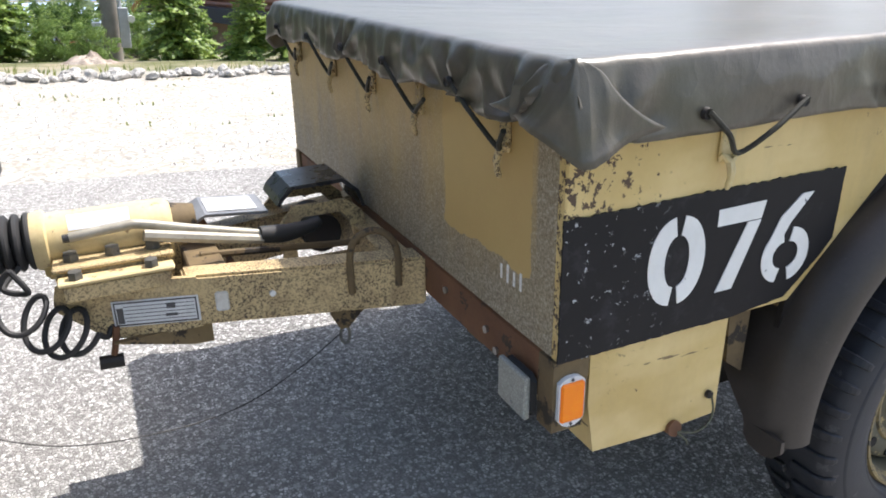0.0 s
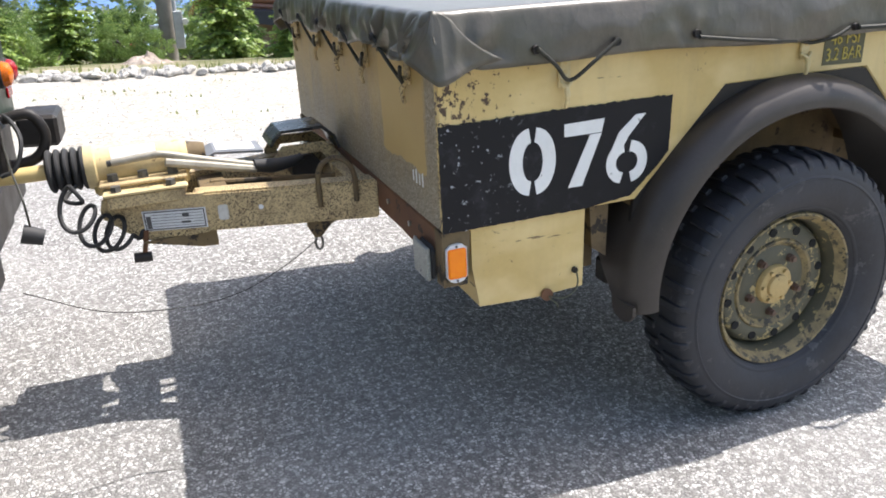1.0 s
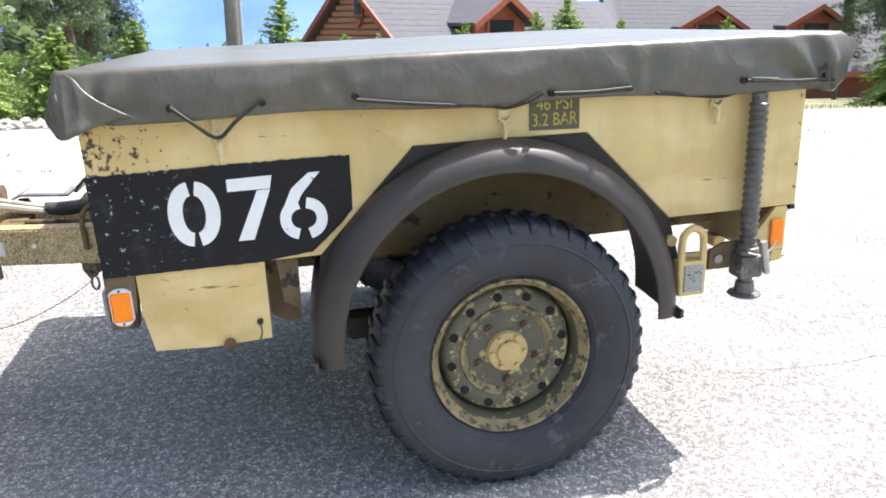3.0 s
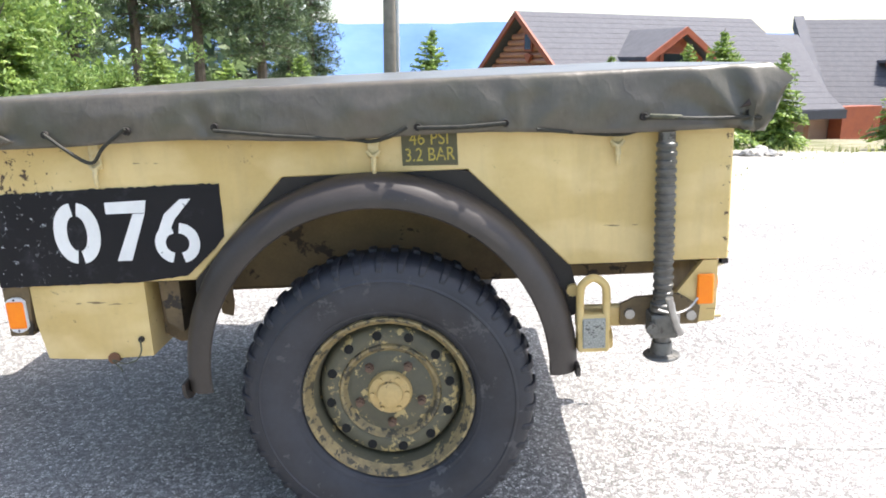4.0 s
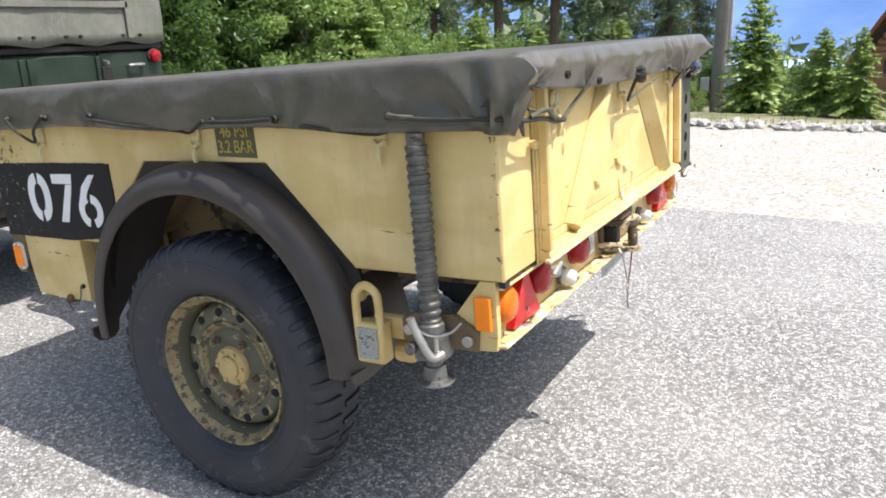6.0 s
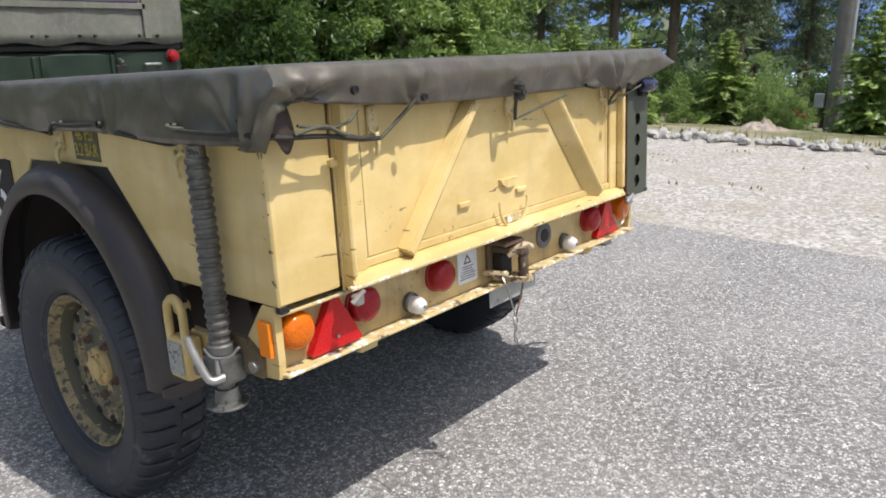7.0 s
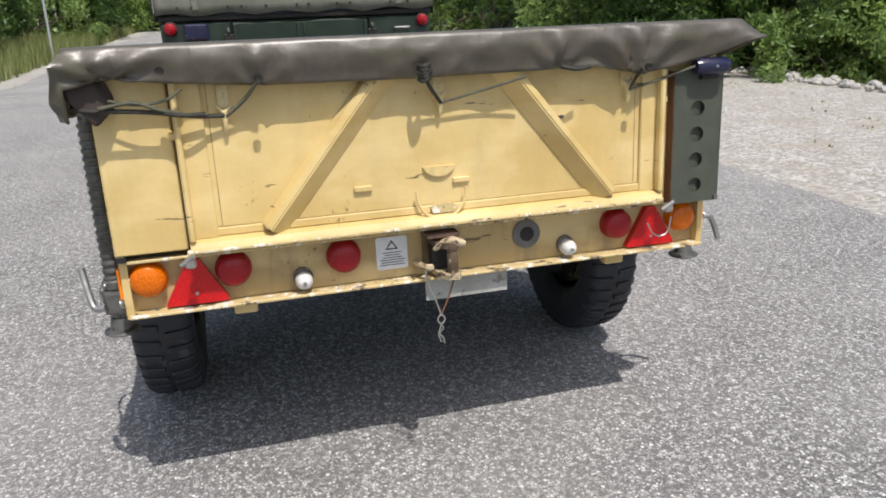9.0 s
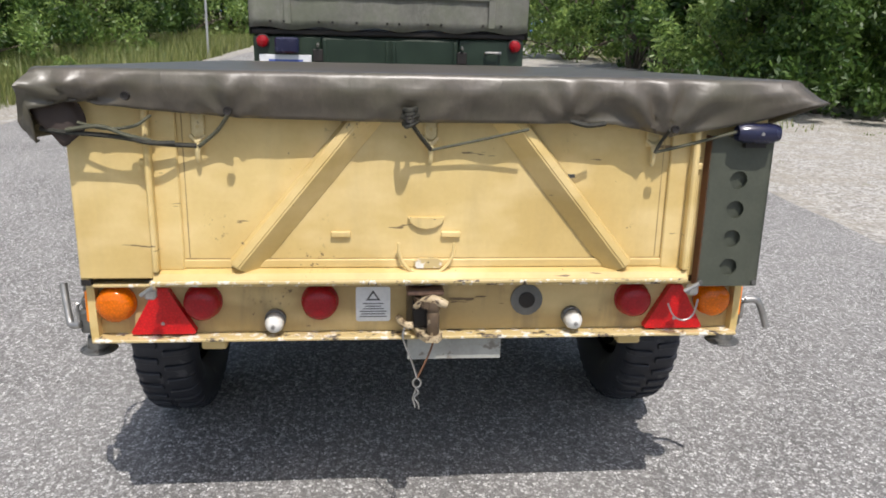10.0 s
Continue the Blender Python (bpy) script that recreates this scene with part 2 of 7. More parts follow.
def canvas(name, c1, c2, rough=0.5, sheen=0.0, crease=0.2, coat=0.0):
    """Coated canvas with a weave, dust and long soft creases."""
    m, nt, b = begin(name, rough)
    b.inputs["Specular IOR Level"].default_value = 0.48
    col = mix(nt, ramp(nt, tex(nt, "noise", 3.0, 6.0, 0.65), [(0.3, grey(0.0)), (0.7, grey(1.0))]), c1, c2)
    dust = ramp(nt, tex(nt, "noise", 14.0, 6.0, 0.7, (1.0, 1.0, 0.3), 6.0), [(0.55, grey(0.0)), (0.8, grey(1.0))])
    col = mix(nt, calc(nt, "MULTIPLY", dust, 0.4), col, tuple(min(1, v * 2.0) for v in c2))
    blot = ramp(nt, tex(nt, "noise", 34.0, 5.0, 0.7, seed=19.0), [(0.30, grey(0.36)), (0.70, grey(0.64))])
    col = mix(nt, 0.55, col, blot, "OVERLAY")
    olive = ramp(nt, tex(nt, "noise", 6.0, 4.0, 0.6, seed=23.0), [(0.42, grey(0.0)), (0.62, grey(0.5))])
    col = mix(nt, olive, col, (c1[0] * 0.95, c1[1] * 1.08, c1[2] * 0.80))
    nt.links.new(col, b.inputs["Base Color"])
    lines = []
    for sc, sd in ((2.6, 1.0), (5.5, 5.0), (12.0, 9.0)):
        d = calc(nt, "ABSOLUTE", calc(nt, "SUBTRACT", tex(nt, "noise", sc, 2.0, 0.55, (1.0, 1.0, 0.75), sd), 0.5))
        lines.append(ramp(nt, d, [(0.0, grey(1.0)), (0.05, grey(0.45)), (0.16, grey(0.0))]))
    some = ramp(nt, tex(nt, "noise", 3.4, 1.0, 0.5, seed=14.0), [(0.48, grey(0.0)), (0.64, grey(1.0))])
    cr = calc(nt, "MULTIPLY", calc(nt, "ADD", lines[0], calc(nt, "MULTIPLY", lines[1], 0.5)), some)
    cr = calc(nt, "ADD", cr, calc(nt, "MULTIPLY", lines[2], 0.22))
    cr = calc(nt, "ADD", cr, calc(nt, "MULTIPLY", tex(nt, "noise", 7.0, 2.0, 0.5, seed=3.0), 1.6))
    cr = calc(nt, "ADD", cr, calc(nt, "MULTIPLY", tex(nt, "noise", 30.0, 3.0, 0.6, (1.0, 1.0, 0.6), 27.0), 0.55))
    bump(nt, b, mix(nt, 0.10, cr, tex(nt, "noise", 420.0, 1.0)), crease, 0.006)
    if coat:
        b.inputs["Coat Weight"].default_value, b.inputs["Coat Roughness"].default_value = coat, 0.33
    if sheen:
        b.inputs["Sheen Weight"].default_value = sheen
        b.inputs["Sheen Roughness"].default_value = 0.45
    return m


def asphalt():
    m, nt, b = begin("asphalt", 0.85)
    stone = tex(nt, "cell", 92.0)
    bw = nt.nodes.new("ShaderNodeRGBToBW")
    nt.links.new(stone, bw.inputs[0])
    tone = ramp(nt, bw.outputs[0], [(0.12, (0.17, 0.165, 0.158)), (0.38, (0.31, 0.302, 0.288)), (0.60, (0.50, 0.488, 0.465)), (0.80, (0.78, 0.762, 0.735))])
    gap = ramp(nt, tex(nt, "edge", 92.0), [(0.02, grey(0.0)), (0.16, grey(1.0))])
    fine = tex(nt, "noise", 260.0, 3.0, 0.7)
    pits = ramp(nt, tex(nt, "noise", 62.0, 4.0, 0.7, seed=4.0), [(0.36, grey(0.0)), (0.50, grey(1.0))])
    col = mix(nt, calc(nt, "MULTIPLY", gap, pits), (0.085, 0.081, 0.075), tone)
    col = mix(nt, 0.25, col, ramp(nt, fine, [(0.3, grey(0.38)), (0.7, grey(0.62))]), "OVERLAY")
    dim = ramp(nt, tex(nt, "noise", 33.0, 3.0, 0.6, seed=8.0), [(0.50, grey(0.0)), (0.62, grey(0.75))])
    col = mix(nt, dim, col, (0.125, 0.120, 0.112))
    pale = ramp(nt, tex(nt, "noise", 41.0, 3.0, 0.6, seed=15.0), [(0.54, grey(0.0)), (0.68, grey(0.48))])
    col = mix(nt, pale, col, (0.60, 0.582, 0.55))
    broad = tex(nt, "noise", 0.9, 6.0, 0.65)
    col = mix(nt, ramp(nt, broad, [(0.35, grey(0.0)), (0.75, grey(0.40))]), col, (0.46, 0.445, 0.42))
    nt.links.new(col, b.inputs["Base Color"])
    bump(nt, b, calc(nt, "MULTIPLY", gap, pits), 0.65, 0.004)
    return m


def ground_mat():
    """Pale gravel yard, then grass and soil down the slope and along the verges."""
    m, nt, b = begin("gravel_and_grass", 0.95)
    co = nt.nodes.new("ShaderNodeTexCoord")
    sp = nt.nodes.new("ShaderNodeSeparateXYZ")
    nt.links.new(co.outputs["Object"], sp.inputs[0])
    wob = calc(nt, "MULTIPLY", calc(nt, "SUBTRACT", tex(nt, "noise", 0.7, 5.0), 0.5), 2.0)
    y = calc(nt, "ADD", sp.outputs[1], wob)
    stone = tex(nt, "cell", 38.0)
    bw = nt.nodes.new("ShaderNodeRGBToBW")
    nt.links.new(stone, bw.inputs[0])
    grav = ramp(nt, bw.outputs[0], [(0.1, (0.215, 0.20, 0.175)), (0.5, (0.355, 0.338, 0.305)), (0.85, (0.54, 0.52, 0.48))])
    grav = mix(nt, ramp(nt, tex(nt, "noise", 1.6, 6.0, 0.7), [(0.42, grey(0.0)), (0.66, grey(0.75))]), grav, (0.30, 0.268, 0.21))
    weeds = ramp(nt, tex(nt, "noise", 2.2, 7.0, 0.75, seed=9.0), [(0.6, grey(0.0)), (0.72, grey(0.55))])
    grav = mix(nt, weeds, grav, (0.20, 0.22, 0.08))
    grass = mix(nt, tex(nt, "noise", 5.0, 6.0, 0.7), (0.055, 0.080, 0.022), (0.16, 0.155, 0.065))
    grass = mix(nt, ramp(nt, tex(nt, "noise", 1.1, 5.0), [(0.40, grey(0.0)), (0.60, grey(0.85))]), grass, (0.29, 0.25, 0.17))
    far = calc(nt, "MAXIMUM", ramp(nt, calc(nt, "MULTIPLY", calc(nt, "SUBTRACT", y, 8.0), 0.1), [(0.05, grey(0.0)), (0.2, grey(1.0))]),
               ramp(nt, calc(nt, "MULTIPLY", calc(nt, "ADD", y, 4.4), -0.5), [(0.0, grey(0.0)), (0.35, grey(1.0))]))
    nt.links.new(mix(nt, far, grav, grass), b.inputs["Base Color"])
    bump(nt, b, mix(nt, 0.5, bw.outputs[0], tex(nt, "noise", 25.0, 6.0)), 0.7, 0.02)
    return m


def leafy(name, c1, c2, gloss=0.45):
    m, nt, b = begin(name, gloss)
    g = nt.nodes.new("ShaderNodeNewGeometry")
    col = mix(nt, g.outputs["Random Per Island"], c1, c2)
    col = mix(nt, ramp(nt, tex(nt, "noise", 1.6, 3.0), [(0.35, grey(0.0)), (0.7, grey(0.6))]), col, tuple(v * 0.55 for v in c1))
    nt.links.new(col, b.inputs["Base Color"])
    t = nt.nodes.new("ShaderNodeBsdfTranslucent")
    nt.links.new(col, t.inputs[0])
    ad = nt.nodes.new("ShaderNodeMixShader")
    ad.inputs[0].default_value = 0.42
    nt.links.new(b.outputs[0], ad.inputs[1])
    nt.links.new(t.outputs[0], ad.inputs[2])
    nt.links.new(ad.outputs[0], nt.nodes["Material Output"].inputs[0])
    return m


def lens(name, c, rough=0.2, rings=True):
    m, nt, b = begin(name, rough)
    cut = ramp(nt, tex(nt, "edge", 150.0), [(0.03, grey(0.0)), (0.22, grey(1.0))])
    shade = mix(nt, tex(nt, "noise", 30.0, 2.0), tuple(v * 0.75 for v in c), tuple(min(1.0, v * 1.15) for v in c))
    nt.links.new(mix(nt, cut, tuple(v * 0.68 for v in c), shade), b.inputs["Base Color"])
    b.inputs["Coat Weight"].default_value = 0.12
    b.inputs["Specular IOR Level"].default_value = 0.35
    if rings:
        bump(nt, b, tex(nt, "cell", 150.0), 0.8, 0.003)
    return m


M_SAND = sand_paint(dirt=0.2)
M_SIDE = sand_paint("side_sand_paint", 0.70, 0.30, corner=True)
# Brown, well darker than the body's sand paint, with darker patches.
M_ARCHIN = surf("dark_brown_arch_paint", (0.15, 0.10, 0.052), (0.28, 0.20, 0.10), 6, 0.75, wear=(0.07, 0.05, 0.033), wear_at=0.60)
M_FENDER = surf("scuffed_black_fender", (0.030, 0.024, 0.020), (0.050, 0.041, 0.035), 6, 0.46, wear=(0.15, 0.13, 0.112), wear_at=0.68, wear_scale=110, rvar=0.06)
M_SANDIN = sand_paint("sand_paint_rough", 0.66, 0.6)
M_FRONT = front_paint()
# Base sand darkened for the tailgate's shade on the beam, dirt streaks on top.
M_BEAM = sand_paint("grimy_beam_paint_with_shade", 0.70, 0.9, (0.20, 0.15, 0.085), c1=(0.40, 0.285, 0.118), c2=(0.47, 0.345, 0.15))
M_BAR = speckled()
M_PANEL = plate_black()
M_WHITE = surf("white_stencil_paint", (0.72, 0.72, 0.70), (0.82, 0.82, 0.80), 12, 0.5, wear=(0.03, 0.03, 0.035), wear_at=0.665, wear_scale=48)
M_YELLOWTXT = surf("yellow_stencil_paint", (0.40, 0.32, 0.06), (0.50, 0.40, 0.08), 12, 0.5, wear=(0.09, 0.083, 0.04), wear_at=0.60, wear_scale=70)
M_OLIVE = surf("dark_olive_paint", (0.075, 0.072, 0.035), (0.10, 0.092, 0.045), 20, 0.55)
M_BLACK = surf("black_paint", (0.017, 0.015, 0.014), (0.032, 0.028, 0.025), 9, 0.5, wear=(0.12, 0.10, 0.075), wear_at=0.68)
M_RUBBER = surf("rubber", (0.018, 0.018, 0.019), (0.036, 0.035, 0.034), 11, 0.7, fine=60, bumps=0.25)
M_TYRE = surf("tyre_rubber", (0.013, 0.0138, 0.018), (0.036, 0.038, 0.046), 7, 0.60, fine=80, bumps=0.25, wear=(0.060, 0.060, 0.064), wear_at=0.585, wear_scale=11)
M_RUST = surf("rusted_steel", (0.12, 0.052, 0.025), (0.20, 0.10, 0.05), 8, 0.8, wear=(0.05, 0.035, 0.025), wear_at=0.6)
M_GRIMY = surf("grimy_brown_paint", (0.10, 0.072, 0.042), (0.20, 0.145, 0.075), 7, 0.75, wear=(0.04, 0.033, 0.026), wear_at=0.56)
M_STEEL = surf("dull_steel", (0.33, 0.32, 0.30), (0.45, 0.44, 0.42), 25, 0.42, 0.8)
M_ZINC = surf("greyed_zinc", (0.095, 0.095, 0.088), (0.19, 0.186, 0.172), 25, 0.48, 0.55, wear=(0.07, 0.065, 0.06), wear_at=0.60, wear_scale=40)
M_THREAD = surf("greasy_grey_screw", (0.10, 0.098, 0.09), (0.19, 0.185, 0.17), 30, 0.42, 0.5, wear=(0.04, 0.037, 0.033), wear_at=0.56, wear_scale=40)
M_SCREW = surf("greased_screw_steel", (0.075, 0.073, 0.066), (0.14, 0.136, 0.124), 30, 0.38, 0.35)
M_NUT = surf("dark_rusty_nut", (0.085, 0.045, 0.03), (0.17, 0.105, 0.07), 40, 0.65)
M_HOOK = surf("pale_chipped_hook_paint", (0.56, 0.44, 0.20), (0.68, 0.56, 0.31), 30, 0.5, wear=(0.10, 0.07, 0.045), wear_at=0.66, wear_scale=60)
M_EDGE = edge_paint()
M_SEAM = surf("dirt_in_a_seam", (0.24, 0.165, 0.075), (0.50, 0.36, 0.15), 22, 0.8)
M_RIM = surf("wheel_paint", (0.075, 0.072, 0.048), (0.12, 0.11, 0.07), 9, 0.6, wear=(0.44, 0.34, 0.15), wear_at=0.575, wear_scale=26)
M_RIMLIP = surf("worn_rim_lip_paint", (0.16, 0.125, 0.062), (0.34, 0.26, 0.12), 26, 0.6, wear=(0.058, 0.052, 0.034), wear_at=0.53, wear_scale=38)
M_HUBSAND = surf("hub_sand_paint", (0.46, 0.33, 0.13), (0.56, 0.40, 0.17), 16, 0.6, wear=(0.12, 0.09, 0.05), wear_at=0.62, wear_scale=30)
M_TARP = canvas("olive_tarpaulin", (0.071, 0.060, 0.045), (0.108, 0.092, 0.069), 0.42, 0.0, 0.50, 0.42)
# Brown underside, darkened well below the sheet: the pocket's shade is in the colour.
M_TARPIN = surf("shaded_brown_sheet_underside", (0.034, 0.022, 0.017), (0.060, 0.042, 0.032), 9, 0.7)
M_HOOD = canvas("grey_green_canvas", (0.125, 0.125, 0.105), (0.17, 0.168, 0.142), 0.75, 0.0, 0.15)
M_ROPE = surf("black_rubber_cord", (0.02, 0.02, 0.017), (0.05, 0.048, 0.036), 60, 0.6)
M_ROPE2 = surf("worn_olive_cord", (0.06, 0.062, 0.042), (0.12, 0.118, 0.08), 60, 0.7)
for dull in (M_BLACK, M_GRIMY, M_ROPE, M_ROPE2):
    dull.node_tree.nodes["Principled BSDF"].inputs["Specular IOR Level"].default_value = 0.3
M_AMBER, M_RED = lens("amber_lens", (0.78, 0.165, 0.001), 0.12), lens("red_lens", (0.36, 0.006, 0.012), 0.24)
# Red set above the lens red: light shining through is painted in.
M_REDTRI = lens("red_reflector_lit_through", (0.62, 0.010, 0.012), 0.22)
M_ORANGE = surf("orange_reflector", (0.94, 0.225, 0.0), (1.0, 0.27, 0.002), 20, 0.55)
M_CLEARREFL = lens("pale_reflector", (0.40, 0.41, 0.37), 0.35)
M_PAPER = surf("white_sticker", (0.62, 0.64, 0.65), (0.72, 0.73, 0.74), 30, 0.45)
M_DULLPLATE = surf("dusty_grey_plate", (0.30, 0.30, 0.27), (0.42, 0.42, 0.38), 14, 0.6, wear=(0.20, 0.18, 0.15), wear_at=0.60, wear_scale=30)
M_INK = surf("sticker_print", (0.05, 0.05, 0.055), (0.09, 0.09, 0.09), 30, 0.5)
M_INKBLUE = surf("blue_print", (0.06, 0.10, 0.32), (0.08, 0.13, 0.38), 30, 0.5)
M_GREEN = surf("dark_green_paint", (0.010, 0.021, 0.013), (0.018, 0.034, 0.02), 7, 0.4)
M_GREYGREEN = surf("grey_green_paint", (0.05, 0.056, 0.04), (0.07, 0.076, 0.055), 12, 0.55)
M_NAVY = surf("navy_plastic", (0.012, 0.014, 0.04), (0.02, 0.022, 0.055), 12, 0.25)
M_ALU = surf("pale_worn_aluminium", (0.17, 0.172, 0.178), (0.27, 0.273, 0.28), 18, 0.42, 0.3, wear=(0.16, 0.15, 0.14), wear_at=0.64, wear_scale=40)
M_HOODBLACK = surf("satin_black_cover", (0.016, 0.017, 0.020), (0.034, 0.036, 0.042), 14, 0.28, wear=(0.16, 0.15, 0.14), wear_at=0.66, wear_scale=50)
M_HITCH = surf("greasy_chipped_hitch_paint", (0.050, 0.033, 0.021), (0.12, 0.08, 0.045), 22, 0.55, wear=(0.46, 0.37, 0.24), wear_at=0.60, wear_scale=60)
M_PALEHITCH = surf("pale_chipped_hitch_paint", (0.34, 0.255, 0.14), (0.56, 0.46, 0.30), 45, 0.55, wear=(0.085, 0.055, 0.033), wear_at=0.53, wear_scale=60)
M_PALEBAR = surf("sun_bleached_dirty_sand_paint", (0.50, 0.385, 0.18), (0.68, 0.55, 0.31), 7, 0.62, wear=(0.20, 0.13, 0.07), wear_at=0.60, wear_scale=26)
M_LEVER = surf("dull_grimy_lever_steel", (0.24, 0.22, 0.175), (0.38, 0.355, 0.29), 16, 0.5, 0.25, wear=(0.10, 0.08, 0.06), wear_at=0.63, wear_scale=40)
M_WHITEPLASTIC = surf("grimy_white_plastic", (0.55, 0.53, 0.48), (0.70, 0.69, 0.65), 30, 0.4)
M_GLASS = surf("dark_window_glass", (0.02, 0.025, 0.03), (0.03, 0.035, 0.04), 3, 0.06, rvar=0.02)
M_CLEARWIN = surf("hazed_plastic_window", (0.075, 0.06, 0.10), (0.12, 0.10, 0.15), 5, 0.2)
M_ASPHALT, M_GROUND = asphalt(), ground_mat()
M_STONE = surf("pale_rock", (0.36, 0.34, 0.31), (0.55, 0.53, 0.49), 5, 0.9, fine=30, bumps=0.6, bdist=0.02)
M_BARK = surf("grey_bark", (0.09, 0.07, 0.055), (0.16, 0.13, 0.10), 9, 0.95, fine=40, bumps=0.7, bdist=0.02)
M_POLE = surf("weathered_pole_wood", (0.17, 0.155, 0.13), (0.25, 0.23, 0.20), 6, 0.9, fine=50, bumps=0.3)
M_SPRUCE = leafy("spruce_needles", (0.135, 0.235, 0.055), (0.45, 0.57, 0.13))
M_SPRUCEDARK = leafy("dark_conifer_needles", (0.066, 0.105, 0.054), (0.18, 0.245, 0.11))
M_WOODS = leafy("far_woodland_needles", (0.09, 0.14, 0.065), (0.21, 0.28, 0.12))
M_LEAF = leafy("shrub_leaves", (0.032, 0.082, 0.018), (0.135, 0.225, 0.042))
M_LEAF2 = leafy("willow_leaves", (0.125, 0.23, 0.058), (0.36, 0.47, 0.125))
M_GRASS = leafy("grass_blades", (0.13, 0.19, 0.045), (0.42, 0.42, 0.16))
M_LOG = surf("varnished_logs", (0.27, 0.105, 0.058), (0.40, 0.18, 0.10), 3, 0.5, fine=25)
M_TRIMRED = surf("red_brown_trim", (0.25, 0.060, 0.030), (0.33, 0.09, 0.042), 4, 0.6)
M_SHINGLE = surf("grey_shingles", (0.072, 0.072, 0.082), (0.115, 0.115, 0.125), 4, 0.9, fine=18, bumps=0.5, bdist=0.02)
M_WALLBROWN = surf("brown_siding", (0.30, 0.19, 0.15), (0.37, 0.24, 0.19), 3, 0.8)
M_FASCIA = surf("slate_fascia", (0.028, 0.032, 0.046), (0.05, 0.055, 0.075), 4, 0.7)
# Blue haze of the distance is put into the mountain's base colour.
M_MOUNT = surf("haze_blue_mountain", (0.060, 0.135, 0.315), (0.125, 0.215, 0.42), 0.0035, 1.0, fine=0.006, bumps=0.0)
M_LAKE = surf("distant_lake", (0.42, 0.58, 0.80), (0.50, 0.66, 0.85), 0.01, 0.35, fine=0.05, bumps=0.0)
M_REDPAINT = surf("faded_red_paint", (0.36, 0.03, 0.02), (0.46, 0.05, 0.03), 12, 0.5)
M_GREYBOX = surf("grey_meter_box", (0.32, 0.33, 0.34), (0.40, 0.41, 0.42), 12, 0.5)


# ---- mesh helpers ----
def part(name, bm, material, parent=None, label="", smooth=False, ang=40):
    """Links a bmesh as one mesh object, under a thing or a part."""
    me = bpy.data.meshes.new(name)
    bmesh.ops.recalc_face_normals(bm, faces=bm.faces[:])
    for f in bm.faces:
        f.smooth = smooth
    if smooth:
        for e in bm.edges:
            if len(e.link_faces) == 2 and e.calc_face_angle(0) > radians(ang):
                e.smooth = False
    bm.to_mesh(me)
    bm.free()
    me.materials.append(material)
    ob = new(name, me)
    if parent:
        ob.parent = parent
    if label:
        ob["label"] = label
    return ob


def thing(name, m, label, category, group="", kind=""):
    ob = new(name)
    ob.empty_display_size = 0.1
    ob.matrix_world = m
    return tagged(ob, label, category, group, kind)


def box(x0, x1, y0, y1, z0, z1, bev=0.0, bm=None, seg=1):
    bm = bm or bmesh.new()
    mid, size = ((x0 + x1) / 2, (y0 + y1) / 2, (z0 + z1) / 2), (abs(x1 - x0), abs(y1 - y0), abs(z1 - z0))
    r = bmesh.ops.create_cube(bm, size=1.0, matrix=Matrix.LocRotScale(mid, None, size))
    if bev:
        es = list({e for v in r["verts"] for e in v.link_edges})
        bmesh.ops.bevel(bm, geom=es, offset=bev, segments=seg, affect="EDGES", profile=0.6)
    return bm


def rod(a, b, r0, r1=None, seg=12, bm=None):
    bm = bm or bmesh.new()
    a, b = Vector(a), Vector(b)
    d = b - a
    m = Matrix.Translation((a + b) / 2) @ d.to_track_quat("Z", "Y").to_matrix().to_4x4()
    bmesh.ops.create_cone(bm, cap_ends=True, segments=seg, radius1=r0, radius2=r0 if r1 is None else r1, depth=d.length, matrix=m)
    return bm


def smooth_path(pts, n=6):
    """Catmull-Rom through the points."""
    p = [Vector(q) for q in pts]
    p = [p[0] * 2 - p[1], *p, p[-1] * 2 - p[-2]]
    out = []
    for i in range(1, len(p) - 2):
        for k in range(n):
            t = k / n
            a, b, c, d = p[i - 1], p[i], p[i + 1], p[i + 2]
            out.append(0.5 * (2 * b + (c - a) * t + (2 * a - 5 * b + 4 * c - d) * t * t + (3 * b - a - 3 * c + d) * t ** 3))
    return out + [p[-2]]


def tube(pts, r, seg=8, bm=None, closed=False):
    """A round bar swept along points; r may be a number or one for each point."""
    bm = bm or bmesh.new()
    pts = [Vector(q) for q in pts]
    n = len(pts)
    up, rings = None, []
    for i, q in enumerate(pts):
        d = (pts[(i + 1) % n] - pts[i - 1]) if closed or 0 < i < n - 1 else (pts[1] - pts[0] if i == 0 else pts[-1] - pts[-2])
        d.normalize()
        if up is None:
            up = d.orthogonal().normalized()
        up = (up - d * up.dot(d)).normalized()
        side, rr = d.cross(up), r if isinstance(r, (int, float)) else r[i]
        rings.append([bm.verts.new(q + rr * (up * math.cos(a) + side * math.sin(a))) for a in [math.tau * k / seg for k in range(seg)]])
    for i in range(n if closed else n - 1):
        a, b = rings[i], rings[(i + 1) % n]
        for k in range(seg):
            bm.faces.new((a[k], a[(k + 1) % seg], b[(k + 1) % seg], b[k]))
    if not closed:
        bm.faces.new(rings[0][::-1]), bm.faces.new(rings[-1])
    return bm


